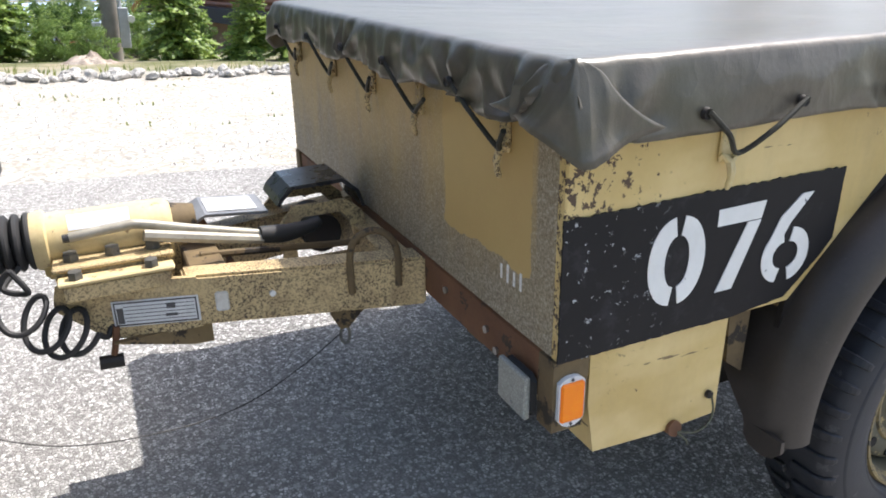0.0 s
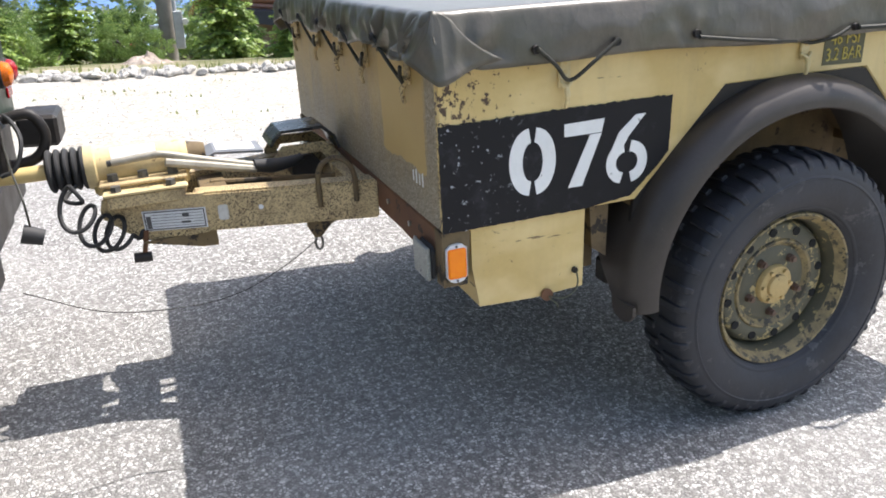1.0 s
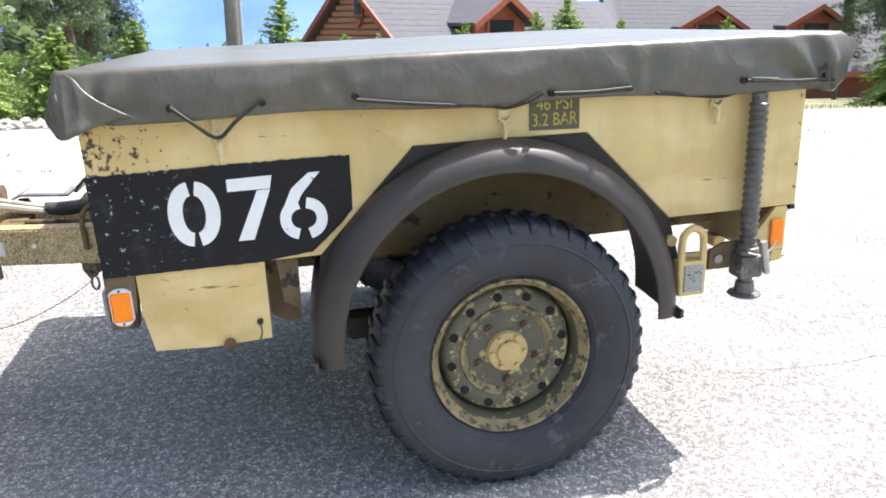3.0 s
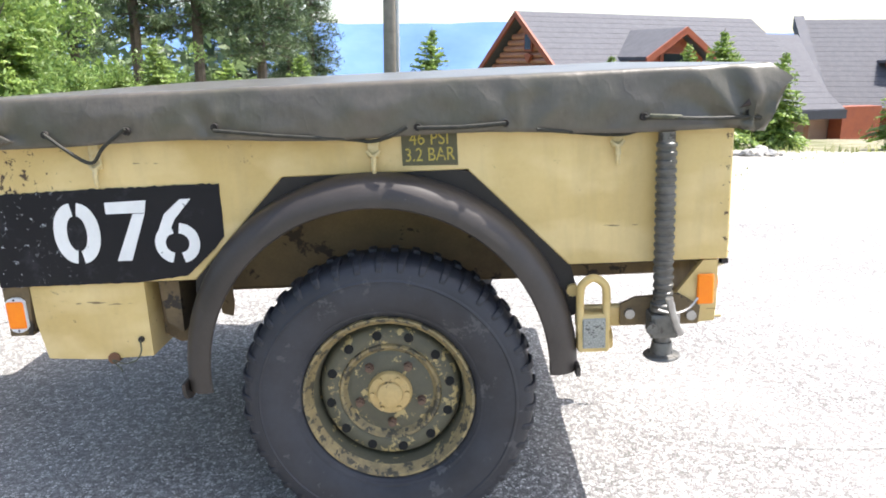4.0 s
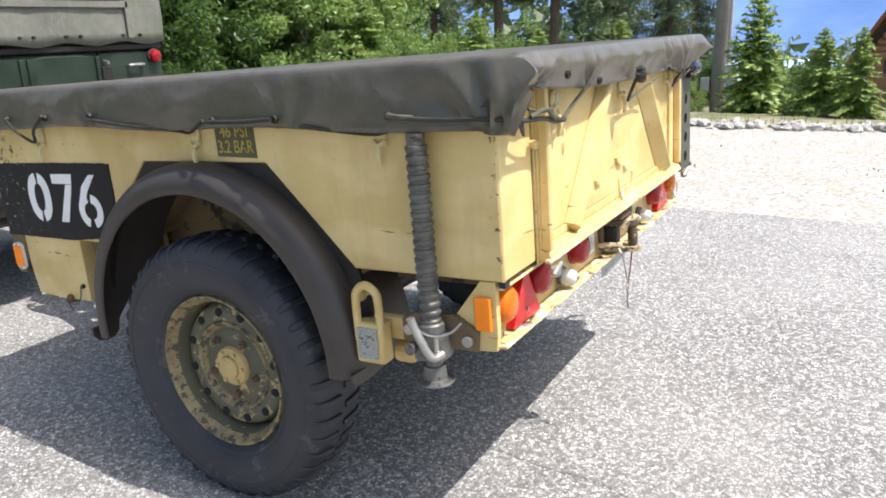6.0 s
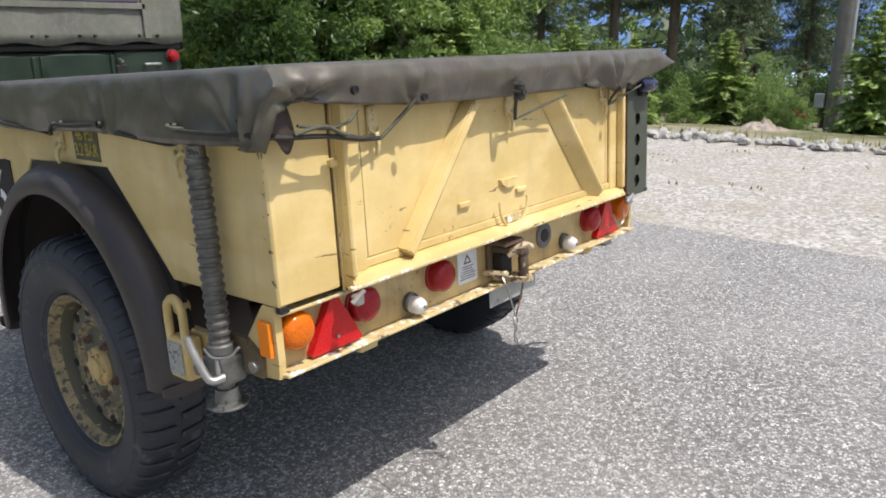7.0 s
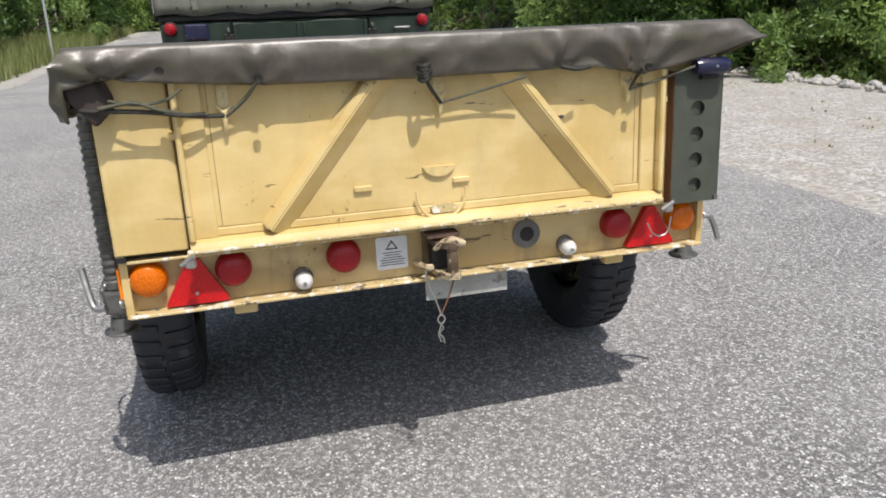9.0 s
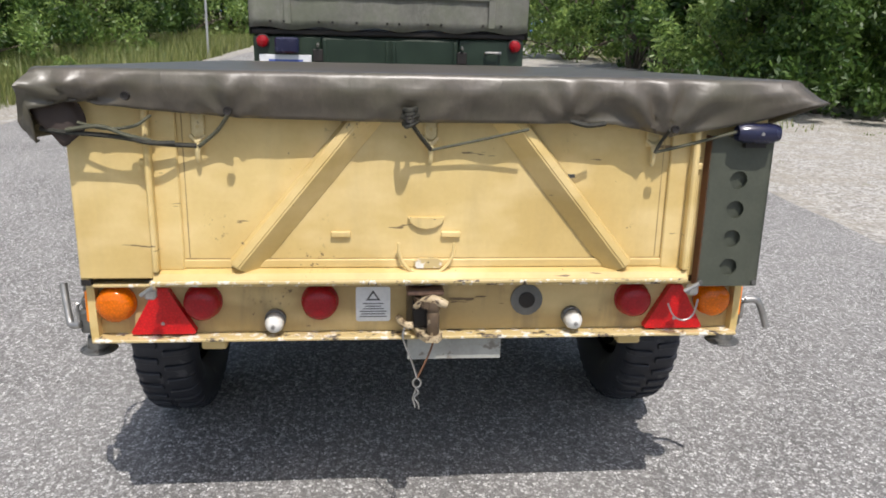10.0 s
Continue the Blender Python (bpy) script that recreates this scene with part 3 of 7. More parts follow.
def prism(poly, axis, a, b, bm=None):
    """A flat outline given as (u, v) pairs, made thick from a to b along an axis: x takes (y, z), y takes (x, z), z takes (x, y)."""
    bm = bm or bmesh.new()
    put = {"x": lambda u, v, w: (w, u, v), "y": lambda u, v, w: (u, w, v), "z": lambda u, v, w: (u, v, w)}[axis]
    lo, hi = ([bm.verts.new(put(u, v, w)) for u, v in poly] for w in (a, b))
    bm.faces.new(lo[::-1]), bm.faces.new(hi)
    for i in range(len(poly)):
        j = (i + 1) % len(poly)
        bm.faces.new((lo[i], lo[j], hi[j], hi[i]))
    return bm


def strip(outer, inner, axis, a, b, bm=None, closed=False):
    """A band between two outlines with as many points each, thick from a to b."""
    bm = bm or bmesh.new()
    n = len(outer)
    for i in range(n if closed else n - 1):
        j = (i + 1) % n
        prism([outer[i], outer[j], inner[j], inner[i]], axis, a, b, bm)
    bmesh.ops.remove_doubles(bm, verts=bm.verts[:], dist=1e-5)
    seen = {}
    for f in bm.faces:
        seen.setdefault(frozenset(v.index for v in f.verts), []).append(f)
    bm.verts.index_update()
    seen = {}
    for f in bm.faces:
        seen.setdefault(frozenset(v.index for v in f.verts), []).append(f)
    bmesh.ops.delete(bm, geom=[f for fs in seen.values() if len(fs) > 1 for f in fs], context="FACES_ONLY")
    return bm


def lathe(profile, centre, axis="y", seg=32, bm=None, arc=None, shut=False):
    """Turns (radius, along) pairs round an axis through centre."""
    bm = bm or bmesh.new()
    full = arc is None
    a0, a1 = (0, math.tau) if full else arc
    n = seg if full else seg + 1
    cx, cy, cz = centre
    rings = []
    for k in range(n):
        a = a0 + (a1 - a0) * k / seg
        c, s = math.cos(a), math.sin(a)
        put = {"y": lambda r, w: (cx + r * c, cy + w, cz + r * s), "x": lambda r, w: (cx + w, cy + r * c, cz + r * s), "z": lambda r, w: (cx + r * c, cy + r * s, cz + w)}[axis]
        rings.append([bm.verts.new(put(r, w)) for r, w in profile])
    m = len(profile)
    for k in range(seg):
        p, q = rings[k], rings[(k + 1) % n]
        for i in range(m if shut else m - 1):
            j = (i + 1) % m
            bm.faces.new((p[i], p[j], q[j], q[i]))
    if shut and not full:
        bm.faces.new(rings[0]), bm.faces.new(rings[-1][::-1])
    bmesh.ops.remove_doubles(bm, verts=bm.verts[:], dist=1e-6)
    return bm


def mirror(bm, centre):
    """The far side's twin of a part: y turned round the centre line."""
    bmesh.ops.transform(bm, matrix=Matrix.Translation((0, 2 * centre, 0)) @ Matrix.Diagonal((1, -1, 1, 1)), verts=bm.verts[:])
    return bm


def text(name, body, size, m, material, parent, extrude=0.0008, stretch=1.0):
    cu = bpy.data.curves.new(name, "FONT")
    cu.body, cu.size, cu.extrude, cu.align_x, cu.align_y = body, size, extrude, "CENTER", "CENTER"
    tmp = new("tmp", cu)
    me = bpy.data.meshes.new_from_object(tmp.evaluated_get(bpy.context.evaluated_depsgraph_get()))
    bpy.data.objects.remove(tmp)
    me.transform(m @ Matrix.Diagonal((stretch, 1, 1, 1)))
    me.materials.clear()
    me.materials.append(material)
    ob = new(name, me)
    ob.parent = parent
    return ob


# ---- ground, road, distance ----
def land(x, y):
    """The height of the ground: level round the road, falling away past the rock border to the valley."""
    z = 0.0
    if y > 9.0:
        d = y - 9.0
        z = -0.085 * d - 0.0006 * d * d if d < 60 else -7.26 - 0.157 * (d - 60)
        z = max(z, -95.0)
        z += 0.25 * noise.noise((x * 0.15, y * 0.15, 0)) * min(1, d / 4)
    if y < -5.2:
        z += 0.35 * min(1, (-5.2 - y) / 4) + 0.15 * noise.noise((x * 0.3, y * 0.3, 3)) * min(1, (-5.2 - y) / 2)
    return z + 0.012 * noise.noise((x * 0.8, y * 0.8, 7)) * (1 if y > 4.3 or y < -4 else 0) - (0.012 if -4.2 < y < 4.6 else 0)


def steps(near, far, first, grow):
    v, s, out = near, first, [near]
    while v < far:
        v += s
        s *= grow
        out.append(v)
    return out


xs = sorted([-v for v in steps(0.5, 2500, 0.5, 1.07)] + steps(0.0, 2500, 0.5, 1.07))
ys = sorted([-v for v in steps(0.0, 400, 0.4, 1.14)] + steps(0.4, 2600, 0.4, 1.055))
bm = bmesh.new()
grid = [[bm.verts.new((x, y, land(x, y))) for x in xs] for y in ys]
for r in range(len(ys) - 1):
    for c in range(len(xs) - 1):
        bm.faces.new((grid[r][c], grid[r][c + 1], grid[r + 1][c + 1], grid[r + 1][c]))
ground = part("ground", bm, M_GROUND, smooth=True)
tagged(ground, "pale gravel yard running into grass and a falling slope", "ground", kind="structure")

bm = bmesh.new()
rows_ = []
for i in range(0, 241):
    x = -60 + i * 0.5
    lo = -3.75 + 0.12 * noise.noise((x * 0.6, 0, 0)) + 0.25 * noise.noise((x * 0.11, 5, 0))
    hi = 4.02 + 0.10 * noise.noise((x * 0.9, 9, 0)) + 0.22 * noise.noise((x * 0.2, 2, 0))
    row = [(lo - 0.05, -0.014), (lo, 0.0)] + [(lo + (hi - lo) * k / 8, 0.0) for k in range(1, 8)] + [(hi, 0.0), (hi + 0.05, -0.014)]
    rows_.append([bm.verts.new((x, y, z)) for y, z in row])
for a, b in zip(rows_, rows_[1:]):
    for k in range(len(a) - 1):
        bm.faces.new((a[k], b[k], b[k + 1], a[k + 1]))
road = part("road", bm, M_ASPHALT)
tagged(road, "worn grey asphalt road with coarse pale aggregate", "road", kind="structure")


def crack(pts, w):
    bm = bmesh.new()
    pts = smooth_path(pts, 14)
    prev = None
    for i, p in enumerate(pts):
        q = p + Vector((0, 1, 0)) * 0.03 * noise.noise((p.x * 6, p.y * 6, 1)) + Vector((1, 0, 0)) * 0.02 * noise.noise((p.x * 9, p.y * 9, 4))
        d = ((pts[min(i + 1, len(pts) - 1)] - pts[max(i - 1, 0)]).normalized()).cross(Vector((0, 0, 1))) * w * (1.0 + 0.4 * noise.noise((p.x * 20, p.y * 20, 9)))
        cur = (bm.verts.new((q.x - d.x, q.y - d.y, 0.0035)), bm.verts.new((q.x + d.x, q.y + d.y, 0.0035)))
        if prev:
            bm.faces.new((prev[0], prev[1], cur[1], cur[0]))
        prev = cur
    return part("crack", bm, M_CRACK, road, "dark hairline crack")


M_CRACK = surf("crack_dirt", (0.13, 0.127, 0.12), (0.20, 0.195, 0.185), 20, 0.95)
crack([(-2.6, 0.35, 0), (-1.6, 0.30, 0), (-0.4, 0.42, 0), (0.6, 0.5, 0), (1.6, 0.42, 0), (3.2, 0.6, 0), (6.0, 0.5, 0)], 0.0016)

# far shore, lake and mountains across the valley
bm = bmesh.new()
bmesh.ops.create_grid(bm, x_segments=8, y_segments=8, size=1.0, matrix=Matrix.Translation((0, 1250, -78)) @ Matrix.Diagonal((2200, 420, 1, 1)))
tagged(part("water", bm, M_LAKE), "pale blue lake far below in the valley", "water", kind="structure")


def ridge(name, dist, base, height, seed, az0, az1, label):
    bm = bmesh.new()
    n, lines = 140, []
    for i in range(n + 1):
        a = radians(az0 + (az1 - az0) * i / n)
        h = height * (0.75 + 0.45 * noise.fractal((i * 0.045, seed, 0), 1.0, 2.0, 5))
        c = []
        for k, (f, up) in enumerate(((1.0, 0.0), (1.04, 0.18), (1.09, 0.45), (1.15, 0.78), (1.2, 1.0))):
            w = 1 + 0.02 * noise.noise((i * 0.2, k, seed))
            c.append(bm.verts.new((dist * f * w * math.cos(a), dist * f * w * math.sin(a), base + (h - base) * up)))
        lines.append(c)
    for p, q in zip(lines, lines[1:]):
        for k in range(4):
            bm.faces.new((p[k], q[k], q[k + 1], p[k + 1]))
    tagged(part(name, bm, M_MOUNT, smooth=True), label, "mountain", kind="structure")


ridge("backdrop", 2150, -95, 175, 3.3, 10, 215, "wooded mountain range across the valley, blue haze put into its colour")


# ---- rocks, pole, trees ----
def rock_mesh(seed):
    bm = bmesh.new()
    bmesh.ops.create_icosphere(bm, subdivisions=2, radius=1.0)
    for v in bm.verts:
        v.co *= 0.8 + 0.45 * noise.noise(v.co * 1.1 + Vector((seed * 7.3, 0, 0))) + 0.12 * noise.noise(v.co * 3 + Vector((0, seed, 0)))
        v.co.z = max(v.co.z, -0.55) * 0.75
    me = bpy.data.meshes.new("rock")
    bm.to_mesh(me)
    bm.free()
    me.materials.append(M_STONE)
    return me


rng = random.Random(4)
rock_kinds = [rock_mesh(i) for i in range(7)]
border = thing("rock_border", Matrix.Identity(4), "low border of heaped pale fieldstones along the gravel yard", "rocks", kind="structure")
x, count = -13.0, 0
while x < 13.0 and count < 290:
    s = rng.uniform(0.045, 0.115)
    for row in range(2 if rng.random() < 0.6 else 1):
        o = new("rock", rng.choice(rock_kinds))
        o.parent = border
        y = 8.5 + 0.10 * math.sin(x * 0.7) + rng.uniform(-0.16, 0.16) + 0.22 * row
        o.matrix_basis = Matrix.LocRotScale((x, y, s * 0.35 + land(x, y)), Euler((rng.uniform(-0.3, 0.3), rng.uniform(-0.3, 0.3), rng.uniform(0, 6.28))), (s * rng.uniform(0.9, 1.4), s, s * rng.uniform(0.8, 1.1)))
        count += 1
    x += s * rng.uniform(0.9, 1.5)


def leaves_mesh(name, points, size, material, flat=0.4, long=1.6, seed=1):
    """Many small folded leaves at the given places, in one mesh."""
    rg = np.random.default_rng(seed)
    p = np.array(points, float)
    n = len(p)
    a = rg.normal(size=(n, 3))
    a /= np.linalg.norm(a, axis=1)[:, None]
    b = np.cross(a, rg.normal(size=(n, 3)))
    b /= np.linalg.norm(b, axis=1)[:, None]
    s = size * rg.uniform(0.6, 1.35, size=(n, 1))
    v = np.concatenate([p - a * s * long / 2, p + b * s * flat, p + a * s * long / 2, p - b * s * flat], 1).reshape(-1, 3)
    me = bpy.data.meshes.new(name)
    me.from_pydata(v.tolist(), [], np.arange(4 * n).reshape(-1, 4).tolist())
    me.materials.append(material)
    return me


def spruce_meshes(seed, h, spread, levels, dense):
    """Trunk, limbs and sprays of needles for one spruce, standing at its own foot."""
    rg = random.Random(seed)
    wood = tube([(0, 0, -0.3), (0.02, 0, h * 0.4), (0, 0.01, h * 0.75), (0, 0, h)], [0.028 * h * 0.55, 0.018 * h * 0.55, 0.009 * h * 0.5, 0.004], 7)
    vs, fs, fluff = [], [], []

    def spray(base, way, length, drop):
        """Flat twigs fanned along one limb, each with rows of short needles."""
        side = way.cross(Vector((0, 0, 1))).normalized()
        n = max(4, int(dense * length / 0.09))
        for i in range(n):
            u = (i + 0.5) / n
            c = base + way * length * u + Vector((0, 0, -drop * u * u * length + 0.12 * length * max(0, u - 0.6)))
            half = length * (0.34 * (1 - u) + 0.07)
            for _ in range(3):
                fluff.append((c.x + rg.gauss(0, half * 0.5), c.y + rg.gauss(0, half * 0.5), c.z + rg.gauss(-0.01, 0.035 + 0.03 * length), rg.uniform(0.03, 0.06)))
            for sg in (-1, 1):
                d = (side * sg + way * rg.uniform(0.5, 0.9) + Vector((0, 0, rg.uniform(-0.22, 0.15)))).normalized()
                e = c + d * half * rg.uniform(0.7, 1.25)
                w = 0.026 + 0.022 * rg.random() + 0.016 * length
                across = d.cross(Vector((rg.uniform(-0.5, 0.5), rg.uniform(-0.5, 0.5), 1))).normalized() * w
                lift = Vector((0, 0, 0.6 * w))
                k = len(vs)
                mid = (c + e) / 2
                vs.extend([c, mid + across + lift * 0, e, mid - across, mid + lift])
                fs.extend([(k, k + 1, k + 4), (k + 1, k + 2, k + 4), (k + 2, k + 3, k + 4), (k + 3, k, k + 4)])

    for lv in range(levels):
        f = (lv + 0.3) / levels
        z = h * (0.05 + 0.93 * f)
        reach = spread * (1 - f) ** 0.85 + 0.05
        for k in range(rg.randint(5, 8) if f < 0.85 else 4):
            a = rg.uniform(0, math.tau)
            ln = reach * rg.uniform(0.65, 1.15)
            tilt = -0.28 + 0.75 * f
            way = Vector((math.cos(a), math.sin(a), tilt)).normalized()
            b0 = Vector((0, 0, z + rg.uniform(-0.05, 0.05) * h / levels * 4))
            if ln > 0.35:
                tube([b0, b0 + way * ln * 0.5 + Vector((0, 0, -0.03 * ln)), b0 + way * ln * 0.9 + Vector((0, 0, -0.12 * ln))], [0.012, 0.008, 0.003], 4, wood)
            spray(b0, way, ln, 0.2)
    for x, y, z, q in fluff:
        a = Vector((rg.gauss(0, 1), rg.gauss(0, 1), rg.gauss(0, 0.7))).normalized() * q
        b = a.cross(Vector((rg.gauss(0, 1), rg.gauss(0, 1), rg.gauss(0, 1)))).normalized() * q * 0.28
        k, c = len(vs), Vector((x, y, z))
        vs.extend([c - a, c + b, c + a, c - b])
        fs.append((k, k + 1, k + 2, k + 3))
    me = bpy.data.meshes.new("crown")
    me.from_pydata([tuple(v) for v in vs], [], fs)
    me.materials.append(M_SPRUCE)
    return wood, me


def spruce(seed, h, spread, levels, dense, label):
    wood, crown = spruce_meshes(seed, h, spread, levels, dense)
    root = thing("spruce_tree", Matrix.Identity(4), label, "tree", "young spruces behind the rock border")
    part("trunk", wood, M_BARK, root, smooth=True)
    c = new("crown", crown)
    c.parent = root
    return root


def put_at(x, y, turn=0.0, s=1.0, sink=0.05):
    return Matrix.LocRotScale((x, y, land(x, y) - sink), Euler((0, 0, turn)), (s, s, s))


def place(ob, x, y, turn=0.0, s=1.0):
    ob.matrix_world = put_at(x, y, turn, s)
    return ob


def again(ob, x, y, turn, s):
    c = copy_thing(ob, pose(0, 0, 0))
    c.matrix_world = put_at(x, y, turn, s)
    return c


SP = "young green spruce with bright new tips on the slope"
sp_a = place(spruce(1, 2.0, 0.80, 21, 2.6, SP), -2.78, 12.6, 0.3, 0.87)
sp_b = place(spruce(2, 2.6, 0.92, 24, 2.6, SP), -4.75, 10.6, 1.0, 0.70)
sp_c = place(spruce(3, 1.9, 0.68, 19, 2.6, SP), -0.26, 11.7, 2.0, 1.08)
TREES = [(sp_b, 1.22, 10.5, 2.2, 0.50), (sp_a, 0.72, 10.9, 0.5, 0.66), (sp_c, 2.66, 10.5, 0.4, 0.80), (sp_b, 3.87, 10.4, 2.9, 0.66), (sp_a, 4.45, 10.5, 1.2, 0.98),
         (sp_c, 5.45, 10.5, 1.9, 0.86), (sp_a, 8.0, 11.2, 4.0, 0.9), (sp_b, 11.6, 10.6, 5.0, 0.95), (sp_b, 12.9, 11.4, 1.0, 1.25), (sp_a, 14.9, 10.9, 1.0, 1.2),
         (sp_c, 6.9, 15.0, 0.0, 0.9), (sp_a, -5.5, 10.9, 0.1, 0.72), (sp_c, -7.0, 10.2, 0.7, 1.30), (sp_a, -3.62, 10.7, 3.3, 0.74), (sp_b, -8.3, 11.2, 4.4, 1.3), (sp_c, -2.2, 13.0, 1.9, 0.40),
         (sp_b, -9.6, 10.6, 1.4, 1.2), (sp_c, -4.3, 12.2, 4.9, 0.72)]
for ob, tx, ty, tr, ts in TREES:
    again(ob, tx, ty, tr, ts)


def shrub(name, seed, w, h, n, size, material, label, group):
    """A leafy bush: bent stems and lobed clouds of single leaves."""
    rg = np.random.default_rng(seed)
    root = thing(name, Matrix.Identity(4), label, "bush", group)
    wood = bmesh.new()
    lobes = []
    for i in range(14):
        a, r = rg.uniform(0, math.tau), w * rg.uniform(0.15, 0.85)
        top = Vector((r * math.cos(a), r * math.sin(a), h * (rg.uniform(0.5, 0.95) if i % 2 else rg.uniform(0.15, 0.5))))
        tube(smooth_path([(0.05 * math.cos(a), 0.05 * math.sin(a), -0.2), (top.x * 0.35, top.y * 0.35, top.z * 0.5), tuple(top)], 3), [0.03, 0.027, 0.023, 0.02, 0.016, 0.01, 0.006], 5, wood)
        for _ in range(5):
            lobes.append(top + Vector(rg.normal(size=3) * (w * 0.28, w * 0.28, h * 0.2)))
    per = n // len(lobes)
    pts = []
    for c in lobes:
        d = rg.normal(size=(per, 3))
        d /= np.linalg.norm(d, axis=1)[:, None]
        q = np.array(c) + d * (rg.uniform(0.45, 1.0, size=(per, 1)) * np.array((w * 0.27, w * 0.27, h * 0.15)) * rg.uniform(0.6, 1.2))
        pts.append(q[q[:, 2] > 0.05])
    part("trunk", wood, M_BARK, root, smooth=True)
    c = new("crown", leaves_mesh("crown", np.concatenate(pts), size, material, 0.3, 1.7, seed))
    c.parent = root
    return root


BU = "dense green leafy bush beside the road"
bu_a = place(shrub("bush", 11, 1.7, 2.9, 17000, 0.075, M_LEAF, BU, "roadside bushes"), -9.3, 7.9)
bu_b = place(shrub("bush", 12, 1.4, 2.3, 14000, 0.065, M_LEAF2, BU, "roadside bushes"), -8.0, 9.6)
for ob, bx, by, tr, s in [(bu_a, -10.6, 9.8, 1.0, 1.3), (bu_b, -11.8, 7.9, 2.0, 1.2), (bu_a, -13.5, 8.6, 3.0, 1.5), (bu_a, -12.5, 12.0, 5.0, 1.9), (bu_b, -9.4, 13.4, 2.4, 1.7), (bu_b, -2.0, 12.6, 1.0, 0.30), (bu_b, -3.3, 12.0, 2.0, 0.28), (bu_b, -1.5, 12.3, 2.6, 0.26),
                          (bu_a, -15.8, 11.0, 2.2, 2.0), (bu_a, -16.5, 8.0, 1.2, 1.5), (bu_a, -20.5, 8.6, 1.9, 1.6), (bu_b, -25.0, 8.0, 1.9, 1.9), (bu_b, -5.9, 13.8, 0.2, 0.62), (bu_b, -7.6, 9.9, 0.7, 1.15), (bu_b, -6.3, 10.6, 3.7, 0.62), (bu_b, -8.6, 12.0, 5.1, 1.3), (bu_a, -2.2, 17.0, 1.0, 0.42), (bu_b, -3.6, 18.0, 2.0, 0.52), (bu_a, -5.0, 17.5, 3.0, 0.46), (bu_a, -6.8, 18.5, 4.0, 0.52), (bu_b, -0.6, 16.5, 5.0, 0.40), (bu_a, -4.3, 15.2, 2.6, 0.36), (bu_a, 0.4, 16.2, 0.0, 0.36), (bu_a, -11.0, 15.5, 4.0, 2.0),
                          (bu_a, -9.0, -6.7, 1.5, 0.85), (bu_b, -11.6, -6.9, 2.5, 1.1), (bu_a, -14.5, -7.2, 0.4, 1.0), (bu_b, -17.5, -7.0, 5.4, 1.2), (bu_a, -21.0, -8.0, 3.4, 1.3), (bu_a, -26.0, -8.5, 2.2, 1.5), (bu_b, -32.0, -7.8, 2.2, 1.9), (bu_a, -38.0, -7.0, 1.2, 1.9), (bu_a, -6.6, -7.2, 2.2, 0.9), (bu_b, -50, -2.0, 1.0, 2.6), (bu_a, -52, 2.0, 2.0, 2.4), (bu_a, -50, 6.0, 3.0, 2.4), (bu_a, -20, 14.5, 1.0, 2.3), (bu_a, -26, 13.5, 2.0, 2.3), (bu_a, -33, 12.0, 3.0, 2.4), (bu_a, -41, 9.0, 4.0, 2.4), (bu_a, -12, -11.5, 1.0, 1.8), (bu_a, -18, -12.5, 2.0, 2.0), (bu_a, -25, -13, 3.0, 2.2), (bu_a, -34, -12.5, 4.0, 2.2), (bu_a, -43, -9, 5.0, 2.4), (bu_b, -5.0, -9.0, 5.0, 1.2), (bu_a, -45, -14, 0.3, 3.0), (bu_a, -56, -9, 1.3, 3.2), (bu_a, -60, -17, 2.3, 3.4), (bu_a, -52, -22, 3.3, 3.2), (bu_b, -62, -2, 4.3, 3.4), (bu_b, -51, -5.8, 2.9, 2.4), (bu_a, -54, -3.6, 0.9, 2.6)]:
    again(ob, bx, by, tr, s)


def tall_conifer(seed, h, label):
    """A tall thin forest conifer with bare lower trunk and ragged drooping tiers."""
    rg = random.Random(seed)
    wood = tube([(0, 0, -1), (0.05, 0.03, h * 0.5), (0, 0, h)], [0.19, 0.13, 0.02], 8)
    pts = []
    for lv in range(36):
        f = lv / 36
        z = h * (0.22 + 0.78 * f)
        for k in range(5):
            a, ln = rg.uniform(0, math.tau), (1.5 * (1 - f) ** 0.7 + 0.15) * rg.uniform(0.5, 1.15)
            tube([(0, 0, z), (math.cos(a) * ln, math.sin(a) * ln, z - 0.15 * ln)], [0.03, 0.008], 4, wood)
            for i in range(int(95 * ln) + 18):
                u = rg.uniform(0.15, 1.05)
                pts.append((math.cos(a) * ln * u + rg.gauss(0, 0.10), math.sin(a) * ln * u + rg.gauss(0, 0.10), z - 0.18 * ln * u + rg.gauss(0, 0.12)))
    root = thing("conifer_tree", Matrix.Identity(4), label, "tree", "tall conifers down the slope")
    part("trunk", wood, M_BARK, root, smooth=True)
    c = new("crown", leaves_mesh("crown", pts, 0.10, M_SPRUCEDARK, 0.20, 2.1, seed))
    c.parent = root
    return root


TC = "tall dark forest conifer with a ragged crown"
tc_a = place(tall_conifer(21, 13, TC), -6.2, 23)
tc_b = place(tall_conifer(22, 16, TC), -7.9, 22)
